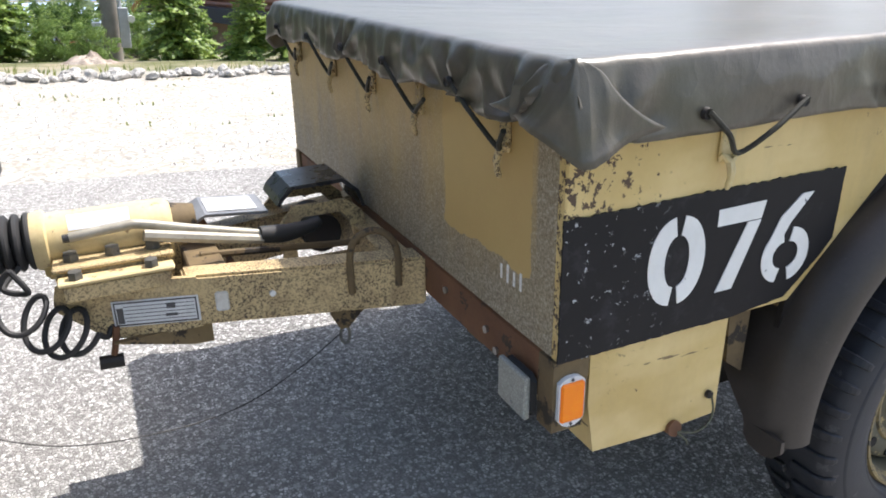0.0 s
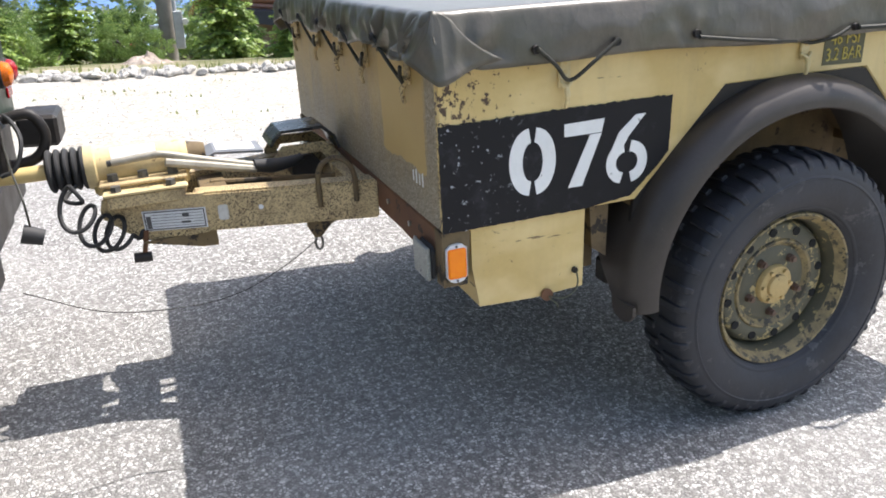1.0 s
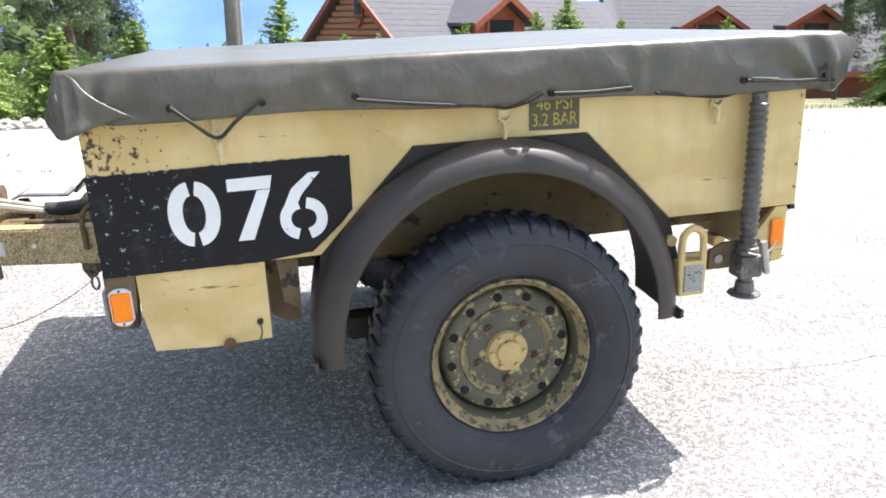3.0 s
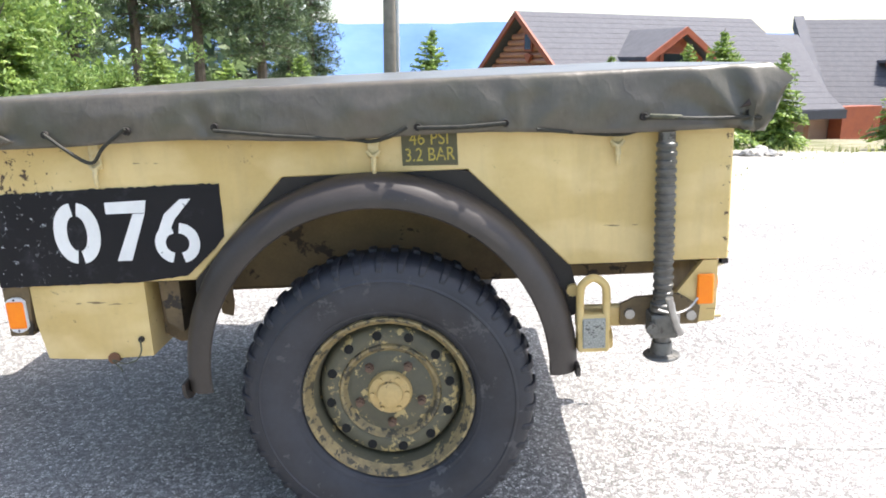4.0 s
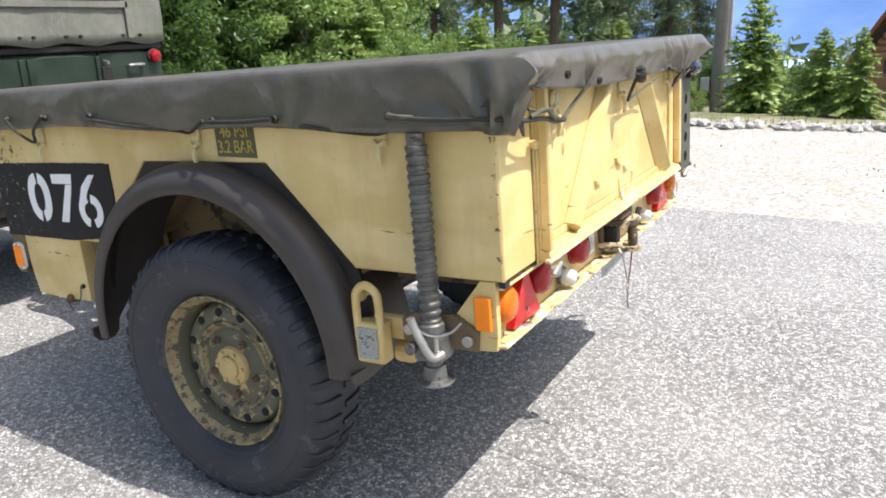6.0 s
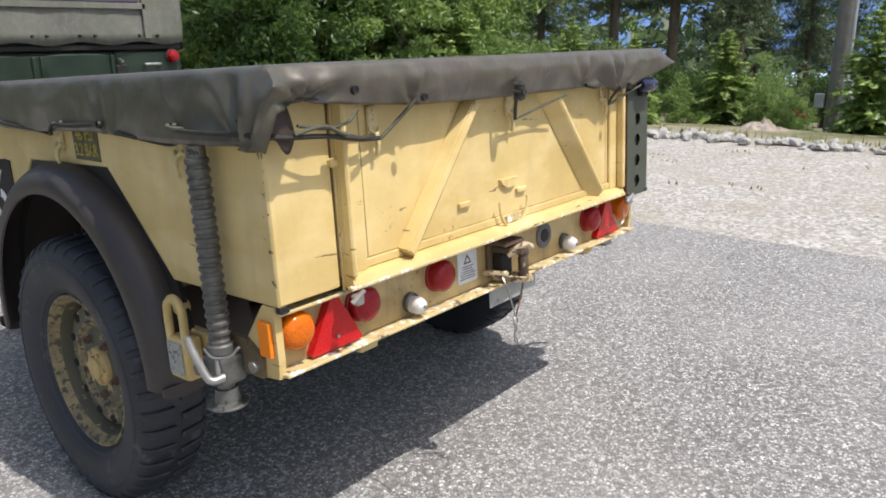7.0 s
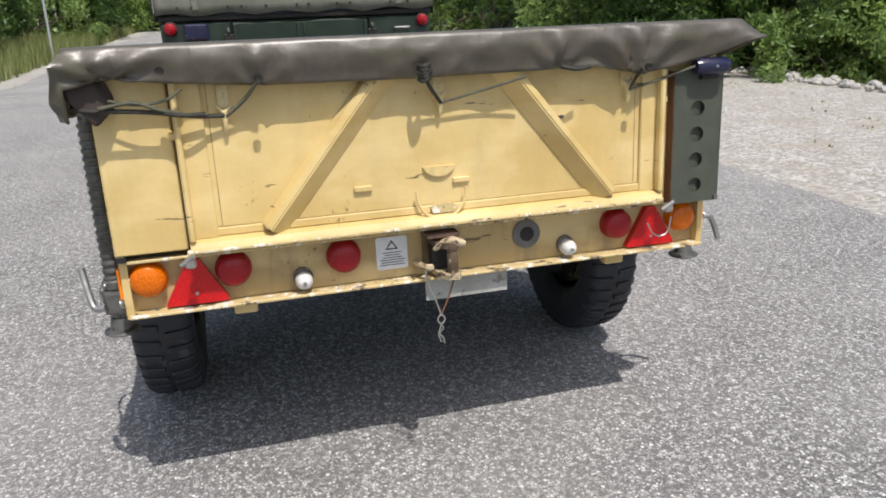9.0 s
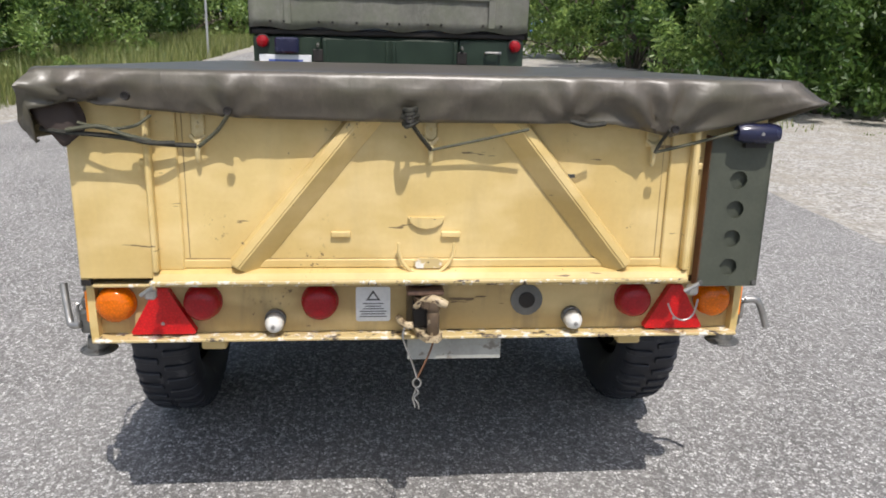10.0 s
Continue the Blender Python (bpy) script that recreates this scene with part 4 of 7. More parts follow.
for ob, tx, ty, tr, s in [(tc_b, -9.5, 21.2, 1, 0.95), (tc_b, -8.6, 15.6, 0.4, 0.60), (tc_b, -10.2, 16.5, 5.2, 0.70), (tc_b, -17.0, 24, 2, 1.0), (tc_b, -20.0, 24, 4, 1.1), (tc_b, -11.2, 50, 1, 1.25), (tc_a, -14, 48, 2, 1.4), (tc_b, -17, 50, 3, 1.2), (tc_b, -12.8, 55, 5, 1.35), (tc_b, -15.6, 54, 6, 1.3), (tc_a, -10.9, 57, 2.5, 1.6), (tc_b, -24.0, 20, 5, 1.1),
                          (tc_a, 18.6, 17.5, 0.5, 0.55), (tc_b, 16.9, 18.5, 1.5, 0.42), (tc_b, 20.4, 17.2, 2.5, 0.55), (tc_a, 19.6, 18.6, 4.0, 0.6), (tc_b, 22.0, 22, 0, 1.0), (tc_a, 20.5, 20, 2, 0.9), (tc_b, 27.0, 27, 1, 1.0), (tc_a, 24.5, 21, 1, 0.8), (tc_b, 30.0, 21, 1, 1.0), (tc_a, -27, 14, 1, 1.0), (tc_b, -31, 12, 1, 1.0), (tc_a, -36, 10, 1, 1.1)]:
    again(ob, tx, ty, tr, s)

# far woods filling the slope
rg = np.random.default_rng(5)
vs, fs = [], []
for i in range(2600):
    a, d = radians(rg.uniform(35, 175)), rg.uniform(40, 110) if i % 2 == 0 else rg.uniform(70, 420)
    x, y = d * math.cos(a), d * math.sin(a)
    if y < 16 or (2.0 < x < 26 and 20 < y < 40):
        continue
    h, z0 = rg.uniform(4, 10), land(x, y)
    if math.degrees(a) < 106:
        h = min(h, max(0.8, 1.2 - 0.028 * d - z0) * rg.uniform(0.75, 1.1))
    for _ in range(46):
        f = rg.random() ** 1.3
        r, b, q = (h * 0.19 * (1 - f) + 0.1) * math.sqrt(rg.random()), rg.uniform(0, math.tau), h * rg.uniform(0.03, 0.07)
        c = Vector((x + r * math.cos(b), y + r * math.sin(b), z0 + h * (0.04 + 0.96 * f)))
        k = len(vs)
        for j in range(3):
            vs.append((c.x + q * rg.normal(), c.y + q * rg.normal(), c.z + q * 0.7 * rg.normal()))
        fs.append((k, k + 1, k + 2))
me = bpy.data.meshes.new("far_woods")
me.from_pydata(vs, [], fs)
me.materials.append(M_WOODS)
tagged(new("far_woods", me), "far dark green conifer woods down the valley side", "woods", kind="stuff")


def tufts(name, spots, n, h, seed, label):
    """Blades of rough grass round the given spots, in one mesh."""
    rg = np.random.default_rng(seed)
    vs, fs = [], []
    for cx, cy, rx, ry in spots:
        for _ in range(int(n * rx * ry)):
            x, y = cx + rg.uniform(-rx, rx), cy + rg.uniform(-ry, ry)
            z, a, q = land(x, y), rg.uniform(0, math.tau), h * rg.uniform(0.35, 1.2)
            w, lean = 0.008 + 0.006 * rg.random(), q * rg.uniform(0.1, 0.6)
            dx, dy, k = math.cos(a), math.sin(a), len(vs)
            vs.extend([(x - dy * w, y + dx * w, z), (x + dy * w, y - dx * w, z), (x + dx * lean, y + dy * lean, z + q)])
            fs.append((k, k + 1, k + 2))
    me = bpy.data.meshes.new(name)
    me.from_pydata(vs, [], fs)
    me.materials.append(M_GRASS)
    return tagged(new(name, me), label, "grass", kind="stuff")


tufts("grass", [(-14 - 6 * i, -5.4 - 0.1 * i, 3.2, 1.3) for i in range(6)] + [(-7.5, -5.6, 3.4, 1.2)], 900, 0.55, 6, "tall rough roadside grass in seed")
tufts("grass", [(-10, 6.3, 3.0, 0.5), (-15, 5.6, 3.0, 0.9), (-6.5, 8.9, 3.0, 0.4), (0, 9.1, 4.0, 0.3), (8, 9.1, 4.0, 0.3)], 300, 0.11, 7, "thin green grass at the edge of the gravel")


rg = np.random.default_rng(8)
vs, fs = [], []
for i in range(5200):
    x, y = rg.uniform(-9, 9), 4.25 + 4.4 * rg.random() ** 1.7
    q = rg.uniform(0.006, 0.022)
    z, a, k = (0.0 if y < 4.0 else land(x, y)), rg.uniform(0, 6.28), len(vs)
    c, s_ = math.cos(a), math.sin(a)
    for u, v, w in ((1, 0, 0), (0.3, 0.8, 0), (-0.8, 0.5, 0), (-0.6, -0.7, 0), (0.5, -0.8, 0), (0.1, 0.0, 0.75)):
        u, v = u * rg.uniform(0.8, 1.2), v * rg.uniform(0.6, 1.0)
        vs.append((x + q * (u * c - v * s_), y + q * (u * s_ + v * c), z + q * w * rg.uniform(0.7, 1.2) - (0.002 if w == 0 else 0)))
    fs.extend((k + j, k + (j + 1) % 5, k + 5) for j in range(5))
me = bpy.data.meshes.new("loose_gravel")
me.from_pydata(vs, [], fs)
me.materials.append(M_STONE)
tagged(new("loose_gravel", me), "loose pale pebbles strewn over the gravel yard", "gravel", kind="stuff")
spots = [(rg.uniform(-9, 9), 4.4 + 3.9 * rg.random(), rg.uniform(0.05, 0.22), rg.uniform(0.04, 0.12)) for _ in range(60)]
tufts("weeds", spots, 500, 0.032, 9, "sparse low weeds growing through the gravel")


def dirt_mound():
    bm = bmesh.new()
    bmesh.ops.create_grid(bm, x_segments=40, y_segments=40, size=1.0)
    for v in bm.verts:
        r = v.co.length
        v.co.z = max(0.0, 1 - r) ** 1.3 * 0.15 + 0.12 * noise.noise(v.co * 4) * max(0, 1 - r) + 0.05 * noise.noise(v.co * 13) * max(0, 1 - r) - 0.06 * r
        v.co.x *= 0.55
        v.co.y *= 0.5
    bmesh.ops.transform(bm, matrix=Matrix.Translation((-1.55, 10.9, land(-1.55, 10.9))), verts=bm.verts[:])
    tagged(part("dirt_mound", bm, M_SOIL, smooth=True), "low heap of bare pinkish soil behind the rocks", "soil heap")


M_SOIL = surf("bare_soil", (0.27, 0.21, 0.165), (0.44, 0.38, 0.32), 4, 0.95, fine=25, bumps=0.8, bdist=0.03)
dirt_mound()


def marker_post():
    o = thing("marker_post", Matrix.Translation((-21.0, -4.3, land(-21, -4.3))), "thin grey roadside marker post", "post")
    part("post", rod((0, 0, -0.2), (0.04, 0.03, 2.6), 0.035, 0.035, 8), M_GREYBOX, o, smooth=True)


marker_post()


def utility_pole():
    root = thing("utility_pole", Matrix.Translation((-1.13, 13.4, land(-1.13, 13.4))), "weathered wooden utility pole with grey meter boxes", "utility pole")
    part("pole", rod((0, 0, -0.5), (0, 0, 9.0), 0.15, 0.11, 18), M_POLE, root, smooth=True)
    part("meter_box", box(0.12, 0.28, -0.26, -0.12, 0.25, 0.90, 0.01), M_GREYBOX, root, "tall grey metal meter box")
    part("meter", rod((0.32, -0.2, 0.72), (0.32, -0.30, 0.72), 0.06, 0.055, 16), M_WHITEPLASTIC, root, "round pale meter", smooth=True)
    part("junction_box", box(-0.30, -0.16, -0.22, -0.08, 0.42, 0.66, 0.01), M_GREYBOX, root, "small grey box")
    part("conduit", tube([(0.16, -0.16, 0.88), (0.15, -0.16, 4.0), (0.14, -0.15, 8.5)], 0.035, 8), M_GREYBOX, root, "grey conduit", smooth=True)
    return root


utility_pole()


def garden_tiller():
    """A small red garden machine parked behind the rocks."""
    x, y = -1.73, 13.4
    t = thing("garden_tiller", Matrix.Translation((x, y, land(x, y))), "small red garden tiller parked behind the rocks", "garden machine")
    bm = box(-0.13, 0.15, -0.09, 0.09, 0.13, 0.27, 0.03, seg=2)
    part("engine_cover", bm, M_REDPAINT, t, "red engine cover", True)
    part("tank", rod((-0.02, 0, 0.26), (-0.02, 0, 0.33), 0.06, 0.05, 14), M_REDPAINT, t, smooth=True)
    for s in (-1, 1):
        part("wheel", lathe([(0.05, -0.03), (0.11, -0.035), (0.125, -0.02), (0.125, 0.02), (0.11, 0.035), (0.05, 0.03)], (0.0, s * 0.14, 0.125), "y", 20, shut=True), M_RUBBER, t, smooth=True)
        part("handlebar", tube(smooth_path([(-0.10, s * 0.06, 0.22), (-0.28, s * 0.12, 0.40), (-0.42, s * 0.16, 0.46)], 5), 0.012, 6), M_BLACK, t, smooth=True)


garden_tiller()


def house():
    """A log chalet below the yard: gable end, long shingled roof and three dormers."""
    m = Matrix.Translation((4.75, 22.20, 0)) @ Matrix.Rotation(radians(24), 4, "Z")
    root = thing("log_house", m, "log chalet with grey shingled roof, red-brown trim and dormers", "house")
    L, W, eave, top, low = 9.0, 8.0, 0.08, 2.80, -5.2
    part("wall", prism([(0, low), (W, low), (W, eave), (W / 2, top - 0.25), (0, eave)], "x", -0.60, -0.35), M_LOG, root, "varnished log gable wall")
    part("wall", box(-0.35, L, 0.0, 0.25, low, eave), M_WALLBROWN, root, "brown timber side wall")
    part("wall", box(-0.35, L, W - 0.25, W, low, eave), M_WALLBROWN, root)
    part("wall", prism([(0, low), (W, low), (W, eave), (W / 2, top - 0.25), (0, eave)], "x", L, L + 0.25), M_LOG, root)
    slope = (top - eave) / (W / 2)
    for i in range(11):
        z = 0.02 + i * 0.21
        y = max(0.1, (z + 0.12 - eave) / slope + 0.15)
        part("log", rod((-0.62, y, z), (-0.62, W - y, z), 0.108, 0.108, 8), M_LOG, root, smooth=True)
    for sgn in (0, 1):
        y0, y1 = (-0.9, W / 2) if not sgn else (W + 0.9, W / 2)
        z0 = eave - 0.9 * slope
        r = part("roof", prism([(y0, z0), (y1, top), (y1, top + 0.18), (y0, z0 + 0.18)], "x", -0.9, L + 0.9), M_SHINGLE, root, "grey shingled roof slope")
        if not sgn:
            for k in range(18):
                f = k / 18
                yy, zz = y0 + (y1 - y0) * f, z0 + 0.18 + (top - z0) * f
                part("shingle_course", prism([(yy, zz), (yy + 0.27, zz + 0.27 * slope), (yy + 0.27, zz + 0.27 * slope + 0.004), (yy, zz + 0.012)], "x", -0.9, L + 0.9), M_SHINGLE, r)
        part("bargeboard", prism([(y0, z0 - 0.02), (y1, top - 0.02), (y1, top + 0.2), (y0, z0 + 0.2)], "x", -0.98, -0.9), M_TRIMRED, root, "red-brown bargeboard")
    part("fascia", box(-0.9, L + 0.9, -1.0, -0.92, eave - 0.9 * slope - 0.15, eave - 0.9 * slope + 0.16), M_FASCIA, root, "slate-coloured gutter board")
    part("canopy", prism([(-0.4, -0.50), (5.2, -0.50), (5.2, -0.05), (-0.4, -0.05)], "x", -1.3, -0.74), M_FASCIA, root, "slate-coloured canopy over the garage door")
    part("garage_door", box(-0.70, -0.603, 0.2, 5.0, low, -0.55), M_WALLBROWN, root, "brown garage door")
    w = part("window", box(-0.80, -0.70, 3.05, 3.6, 1.60, 2.25), M_TRIMRED, root, "small gable window")
    part("pane", box(-0.815, -0.802, 3.12, 3.53, 1.67, 2.18), M_GLASS, w)
    part("finial", prism([(3.05, 1.47), (3.31, 1.22), (3.57, 1.47), (3.31, 1.55)], "x", -0.82, -0.70), M_TRIMRED, root, "dark wooden diamond ornament")

    def dormer(x, w, y, zb, zt, holder, back):
        d = part("dormer", prism([(x - w / 2, zb), (x + w / 2, zb), (x + w / 2, zt - 0.86), (x, zt - 0.05), (x - w / 2, zt - 0.86)], "y", y, back), M_TRIMRED, holder, "red-brown gabled dormer")
        for s in (-1, 1):
            part("dormer_roof", prism([(x + s * (w / 2 + 0.35), zt - 0.95), (x, zt), (x, zt + 0.12), (x + s * (w / 2 + 0.35), zt - 0.83)], "y", y - 0.4, back), M_SHINGLE, d)
            part("bargeboard", prism([(x + s * (w / 2 + 0.4), zt - 1.10), (x, zt - 0.1), (x, zt + 0.14), (x + s * (w / 2 + 0.4), zt - 0.86)], "y", y - 0.48, y - 0.4), M_TRIMRED, d)
        part("window_frame", box(x - w * 0.3, x + w * 0.3, y - 0.06, y - 0.003, zb + 0.15, zt - 0.65), M_TRIMRED, d)
        part("pane", box(x - w * 0.24, x + w * 0.24, y - 0.075, y - 0.063, zb + 0.22, zt - 0.72), M_GLASS, d)

    dormer(3.3, 2.3, 0.5, 0.2, 2.25, root, W / 2)
    # a lower link roof leads to the second block
    link = bmesh.new()
    up = [link.verts.new(p) for p in ((9.92, -0.5, -0.37), (10.0, -0.5, -0.37), (12.6, W / 2, 2.40), (9.92, W / 2, 2.40))]
    dn = [link.verts.new(v.co - Vector((0, 0, 0.18))) for v in up]
    link.faces.new(up), link.faces.new(dn[::-1])
    for k in range(4):
        link.faces.new((up[k], dn[k], dn[(k + 1) % 4], up[(k + 1) % 4]))
    part("roof", link, M_SHINGLE, root, "grey shingled link roof")
    part("wall", box(9.26, 10.6, 0.0, 0.25, low, -0.30), M_WALLBROWN, root)
    part("porch_wall", box(10.2, 12.2, -0.6, -0.05, low, -0.3), M_TRIMRED, root, "red-brown porch wall")
    part("porch_wall", box(5.6, 6.4, -0.5, -0.05, low, -0.4), M_TRIMRED, root, "red-brown porch wall")

    # the second block, at an angle, with a slate verge board down its slope and two dormers
    m2 = Matrix.Translation((15.4, 29.0, 0)) @ Matrix.Rotation(radians(-8), 4, "Z")
    far = thing("log_house", m2, "farther chalet block with grey shingled roof, slate verge and two dormers", "house")
    long, run, z0, z1 = 17.0, 4.9, -0.53, 3.16
    for y0, y1 in ((0.0, run), (2 * run, run)):
        r = part("roof", prism([(y0, z0 - 0.18), (y1, z1 - 0.18), (y1, z1), (y0, z0)], "x", 0.0, long), M_SHINGLE, far, "grey shingled roof slope")
        if y0 == 0.0:
            rise = (z1 - z0) / run
            for k in range(18):
                yy, zz = run * k / 18, z0 + (z1 - z0) * k / 18
                part("shingle_course", prism([(yy, zz), (yy + 0.27, zz + 0.27 * rise), (yy + 0.27, zz + 0.27 * rise + 0.004), (yy, zz + 0.012)], "x", 0.0, long), M_SHINGLE, r)
    part("verge_board", prism([(-0.1, z0 - 0.42), (run, z1 - 0.36), (run, z1 + 0.16), (-0.1, z0 + 0.10)], "x", -0.45, -0.003), M_FASCIA, far, "slate-coloured verge board")
    part("fascia", box(0.0, long, -0.1, -0.003, z0 - 0.25, z0 + 0.02), M_TRIMRED, far, "red-brown eaves board")
    part("wall", box(0.5, long - 0.3, 0.9, 1.15, low, z0 + 0.35), M_TRIMRED, far, "red-brown timber wall")
    part("wall", prism([(0.9, low), (2 * run - 0.9, low), (2 * run - 0.9, z0 + 0.4), (run, z1 - 0.3), (0.9, z0 + 0.4)], "x", 0.25, 0.5), M_LOG, far, "varnished log gable wall")
    dormer(4.1, 2.6, 1.8, 0.1, 2.20, far, run)
    dormer(9.2, 2.6, 1.8, 0.2, 2.30, far, run)
    return root


house()

# ---- trailer ----
PITCH = radians(2.88)
HITCHED = Matrix.Translation((0, 0, 0.39)) @ Matrix.Rotation(-PITCH, 4, "Y") @ Matrix.Translation((0, 0, -0.39))
W, MID = 1.625, 0.8125
trailer = thing("cargo_trailer", HITCHED, "sand-coloured military cargo trailer with one axle, dusty and chipped", "trailer")
FRONT, REAR, LOW, TOP = -1.0, 0.885, 0.722, 1.185


def both(name, make, material, label="", smooth=False):
    """A part on the near side and its twin on the far side."""
    part(name, make(), material, trailer, label, smooth)
    part(name, mirror(make(), MID), material, trailer, label, smooth)


ARCH = [(-0.487, 0.733), (-0.236, 0.98), (0.231, 0.98), (0.482, 0.733)]


def side_panel():
    bm = bmesh.new()
    for poly in ([(FRONT, LOW), (-0.487, LOW), (-0.487, TOP), (FRONT, TOP)], [(-0.487, LOW), ARCH[1], (-0.236, TOP), (-0.487, TOP)],
                 [ARCH[1], ARCH[2], (0.231, TOP), (-0.236, TOP)], [ARCH[2], (0.482, LOW), (0.482, TOP), (0.231, TOP)], [(0.482, LOW), (REAR, LOW), (REAR, TOP), (0.482, TOP)]):
        vs = [bm.verts.new((x, 0.0, z)) for x, z in poly]
        bm.faces.new(vs)
    bmesh.ops.remove_doubles(bm, verts=bm.verts[:], dist=1e-5)
    bmesh.ops.dissolve_limit(bm, angle_limit=0.01, verts=bm.verts[:], edges=bm.edges[:])
    r = bmesh.ops.extrude_face_region(bm, geom=bm.faces[:])
    bmesh.ops.translate(bm, vec=(0, 0.02, 0), verts=[v for v in r["geom"] if isinstance(v, bmesh.types.BMVert)])
    bmesh.ops.bevel(bm, geom=[e for e in bm.edges if abs(e.verts[0].co.y) < 1e-4 and abs(e.verts[1].co.y) < 1e-4], offset=0.003, segments=1, affect="EDGES")
    return bm


both("side_panel", side_panel, M_SIDE, "chipped sand-painted steel side")
part("front_panel", box(FRONT - 0.002, FRONT + 0.02, 0.022, W - 0.022, LOW, TOP, 0.003), M_FRONT, trailer, "sand-painted front panel grey with road dirt")
part("floor_pan", box(FRONT + 0.03, REAR - 0.03, 0.30, W - 0.30, LOW - 0.01, LOW + 0.02), M_BLACK, trailer)
for y0, y1 in ((0.024, 0.298), (W - 0.298, W - 0.024)):
    part("floor_pan", box(FRONT + 0.03, -0.492, y0, y1, LOW - 0.008, LOW + 0.018), M_BLACK, trailer)
    part("floor_pan", box(0.488, REAR - 0.03, y0, y1, LOW - 0.008, LOW + 0.018), M_BLACK, trailer)


def number_panel():
    o = [(-1.003, 0.722), (-0.634, 0.722), (-0.505, 0.735), (-0.43, 0.80), (-0.398, 0.835), (-0.396, 0.972), (-0.70, 0.972), (-1.003, 0.967)]
    rg, ragged = random.Random(3), []
    for (ax, az), (bx, bz) in zip(o, o[1:] + o[:1]):
        n = max(2, int(math.dist((ax, az), (bx, bz)) / 0.008))
        for k in range(n):
            j = 0.0 if k == 0 else rg.uniform(-0.0022, 0.0022) * (1 if az > 0.9 or bz > 0.9 else 0.5)
            ragged.append((ax + (bx - ax) * k / n + j * 0.4, az + (bz - az) * k / n + j))
    return prism(ragged, "y", -0.003, 0.001)


part("number_panel", number_panel(), M_PANEL, trailer, "black painted panel with white stencilled number 076")


def stencil(name, bands, parent, y=-0.0045):
    """Stencilled strokes: each band is an outer and an inner outline."""
    bm = bmesh.new()
    for k, (o, i) in enumerate(bands):
        strip(o, i, "y", y - 0.0003 * k, y + 0.0012, bm)
    part(name, bm, M_WHITE, parent, "white stencilled digit")


def arcs(cx, cz, rx, rz, w, a0, a1, n=14, slant=0.0):
    o, i = [], []
    for k in range(n + 1):
        a = radians(a0 + (a1 - a0) * k / n)
        for lst, dx in ((o, 0.0), (i, w)):
            z = (rz - dx) * math.sin(a)
            lst.append((cx + (rx - dx) * math.copysign(abs(math.cos(a)) ** 0.85, math.cos(a)) + slant * z, cz + z))
    return o, i


number = bpy.data.objects["number_panel"]
stencil("digit", [arcs(-0.776, 0.859, 0.060, 0.080, 0.034, 97, 263), arcs(-0.776, 0.859, 0.060, 0.080, 0.034, -83, 83)], number)
stencil("digit", [([(-0.694, 0.936), (-0.587, 0.938)], [(-0.694, 0.906), (-0.594, 0.906)]), ([(-0.625, 0.904), (-0.682, 0.782)], [(-0.594, 0.904), (-0.644, 0.782)])], number)
stencil("digit", [arcs(-0.520, 0.823, 0.058, 0.053, 0.027, 100, 255), arcs(-0.520, 0.823, 0.058, 0.053, 0.027, -78, 82),
                  ([(-0.576, 0.835), (-0.545, 0.900), (-0.500, 0.937)], [(-0.548, 0.835), (-0.520, 0.885), (-0.472, 0.937)])], number)

# tyre pressure stencil
sign = part("pressure_sign", prism([(0.070, 0.996), (0.208, 0.992), (0.208, 1.085), (0.070, 1.085)], "y", -0.002, 0.001), M_OLIVE, trailer, "dark olive patch with yellow stencilled tyre pressure")
UPSIDE = Matrix.Rotation(radians(90), 4, "X")
text("writing", "46 PSI", 0.047, Matrix.Translation((0.139, -0.003, 1.060)) @ UPSIDE, M_YELLOWTXT, sign, stretch=0.85)
text("writing", "3.2 BAR", 0.047, Matrix.Translation((0.139, -0.003, 1.020)) @ UPSIDE, M_YELLOWTXT, sign, stretch=0.80)


# wheel arch, fender
def infill():
    outer, inner = [], []
    path = [(-0.50, 0.60), *ARCH, (0.52, 0.60)]
    lens_ = [0.0]
    for p, q in zip(path, path[1:]):
        lens_.append(lens_[-1] + math.dist(p, q))
    for k in range(37):
        d = lens_[-1] * k / 36
        i = max(j for j in range(len(lens_) - 1) if lens_[j] <= d + 1e-9)
        f = (d - lens_[i]) / (lens_[i + 1] - lens_[i])
        outer.append((path[i][0] + (path[i + 1][0] - path[i][0]) * f, path[i][1] + (path[i + 1][1] - path[i][1]) * f))
        a = radians(168 - 156 * k / 36)
        inner.append((-0.016 + 0.497 * math.cos(a), 0.468 + 0.497 * math.sin(a)))
    return strip(outer, inner, "y", 0.004, 0.016)


both("arch_infill", infill, M_BLACK, "black painted wheel arch plate")


def fender():
    prof = [(0.515, 0.20), (0.516, 0.0), (0.514, -0.026), (0.507, -0.046), (0.494, -0.063), (0.476, -0.075), (0.456, -0.080), (0.440, -0.079), (0.436, -0.074),
            (0.440, -0.071), (0.456, -0.072), (0.473, -0.067), (0.488, -0.056), (0.499, -0.040), (0.506, -0.022), (0.508, 0.0), (0.507, 0.20)]
    bm = lathe(prof, (-0.016, 0, 0.468), "y", 52, arc=(radians(-2), radians(184)), shut=True)
    for v in bm.verts:
        # the front end of the sheet is cut away towards its inner edge
        if v.co.x < -0.3 and v.co.y > 0.1 and v.co.z < 0.66:
            v.co.y = max(0.012, 0.20 * (v.co.z - 0.44) / 0.22)
    return bm


both("fender", fender, M_FENDER, "black rounded steel mudguard scuffed grey along its lip", True)


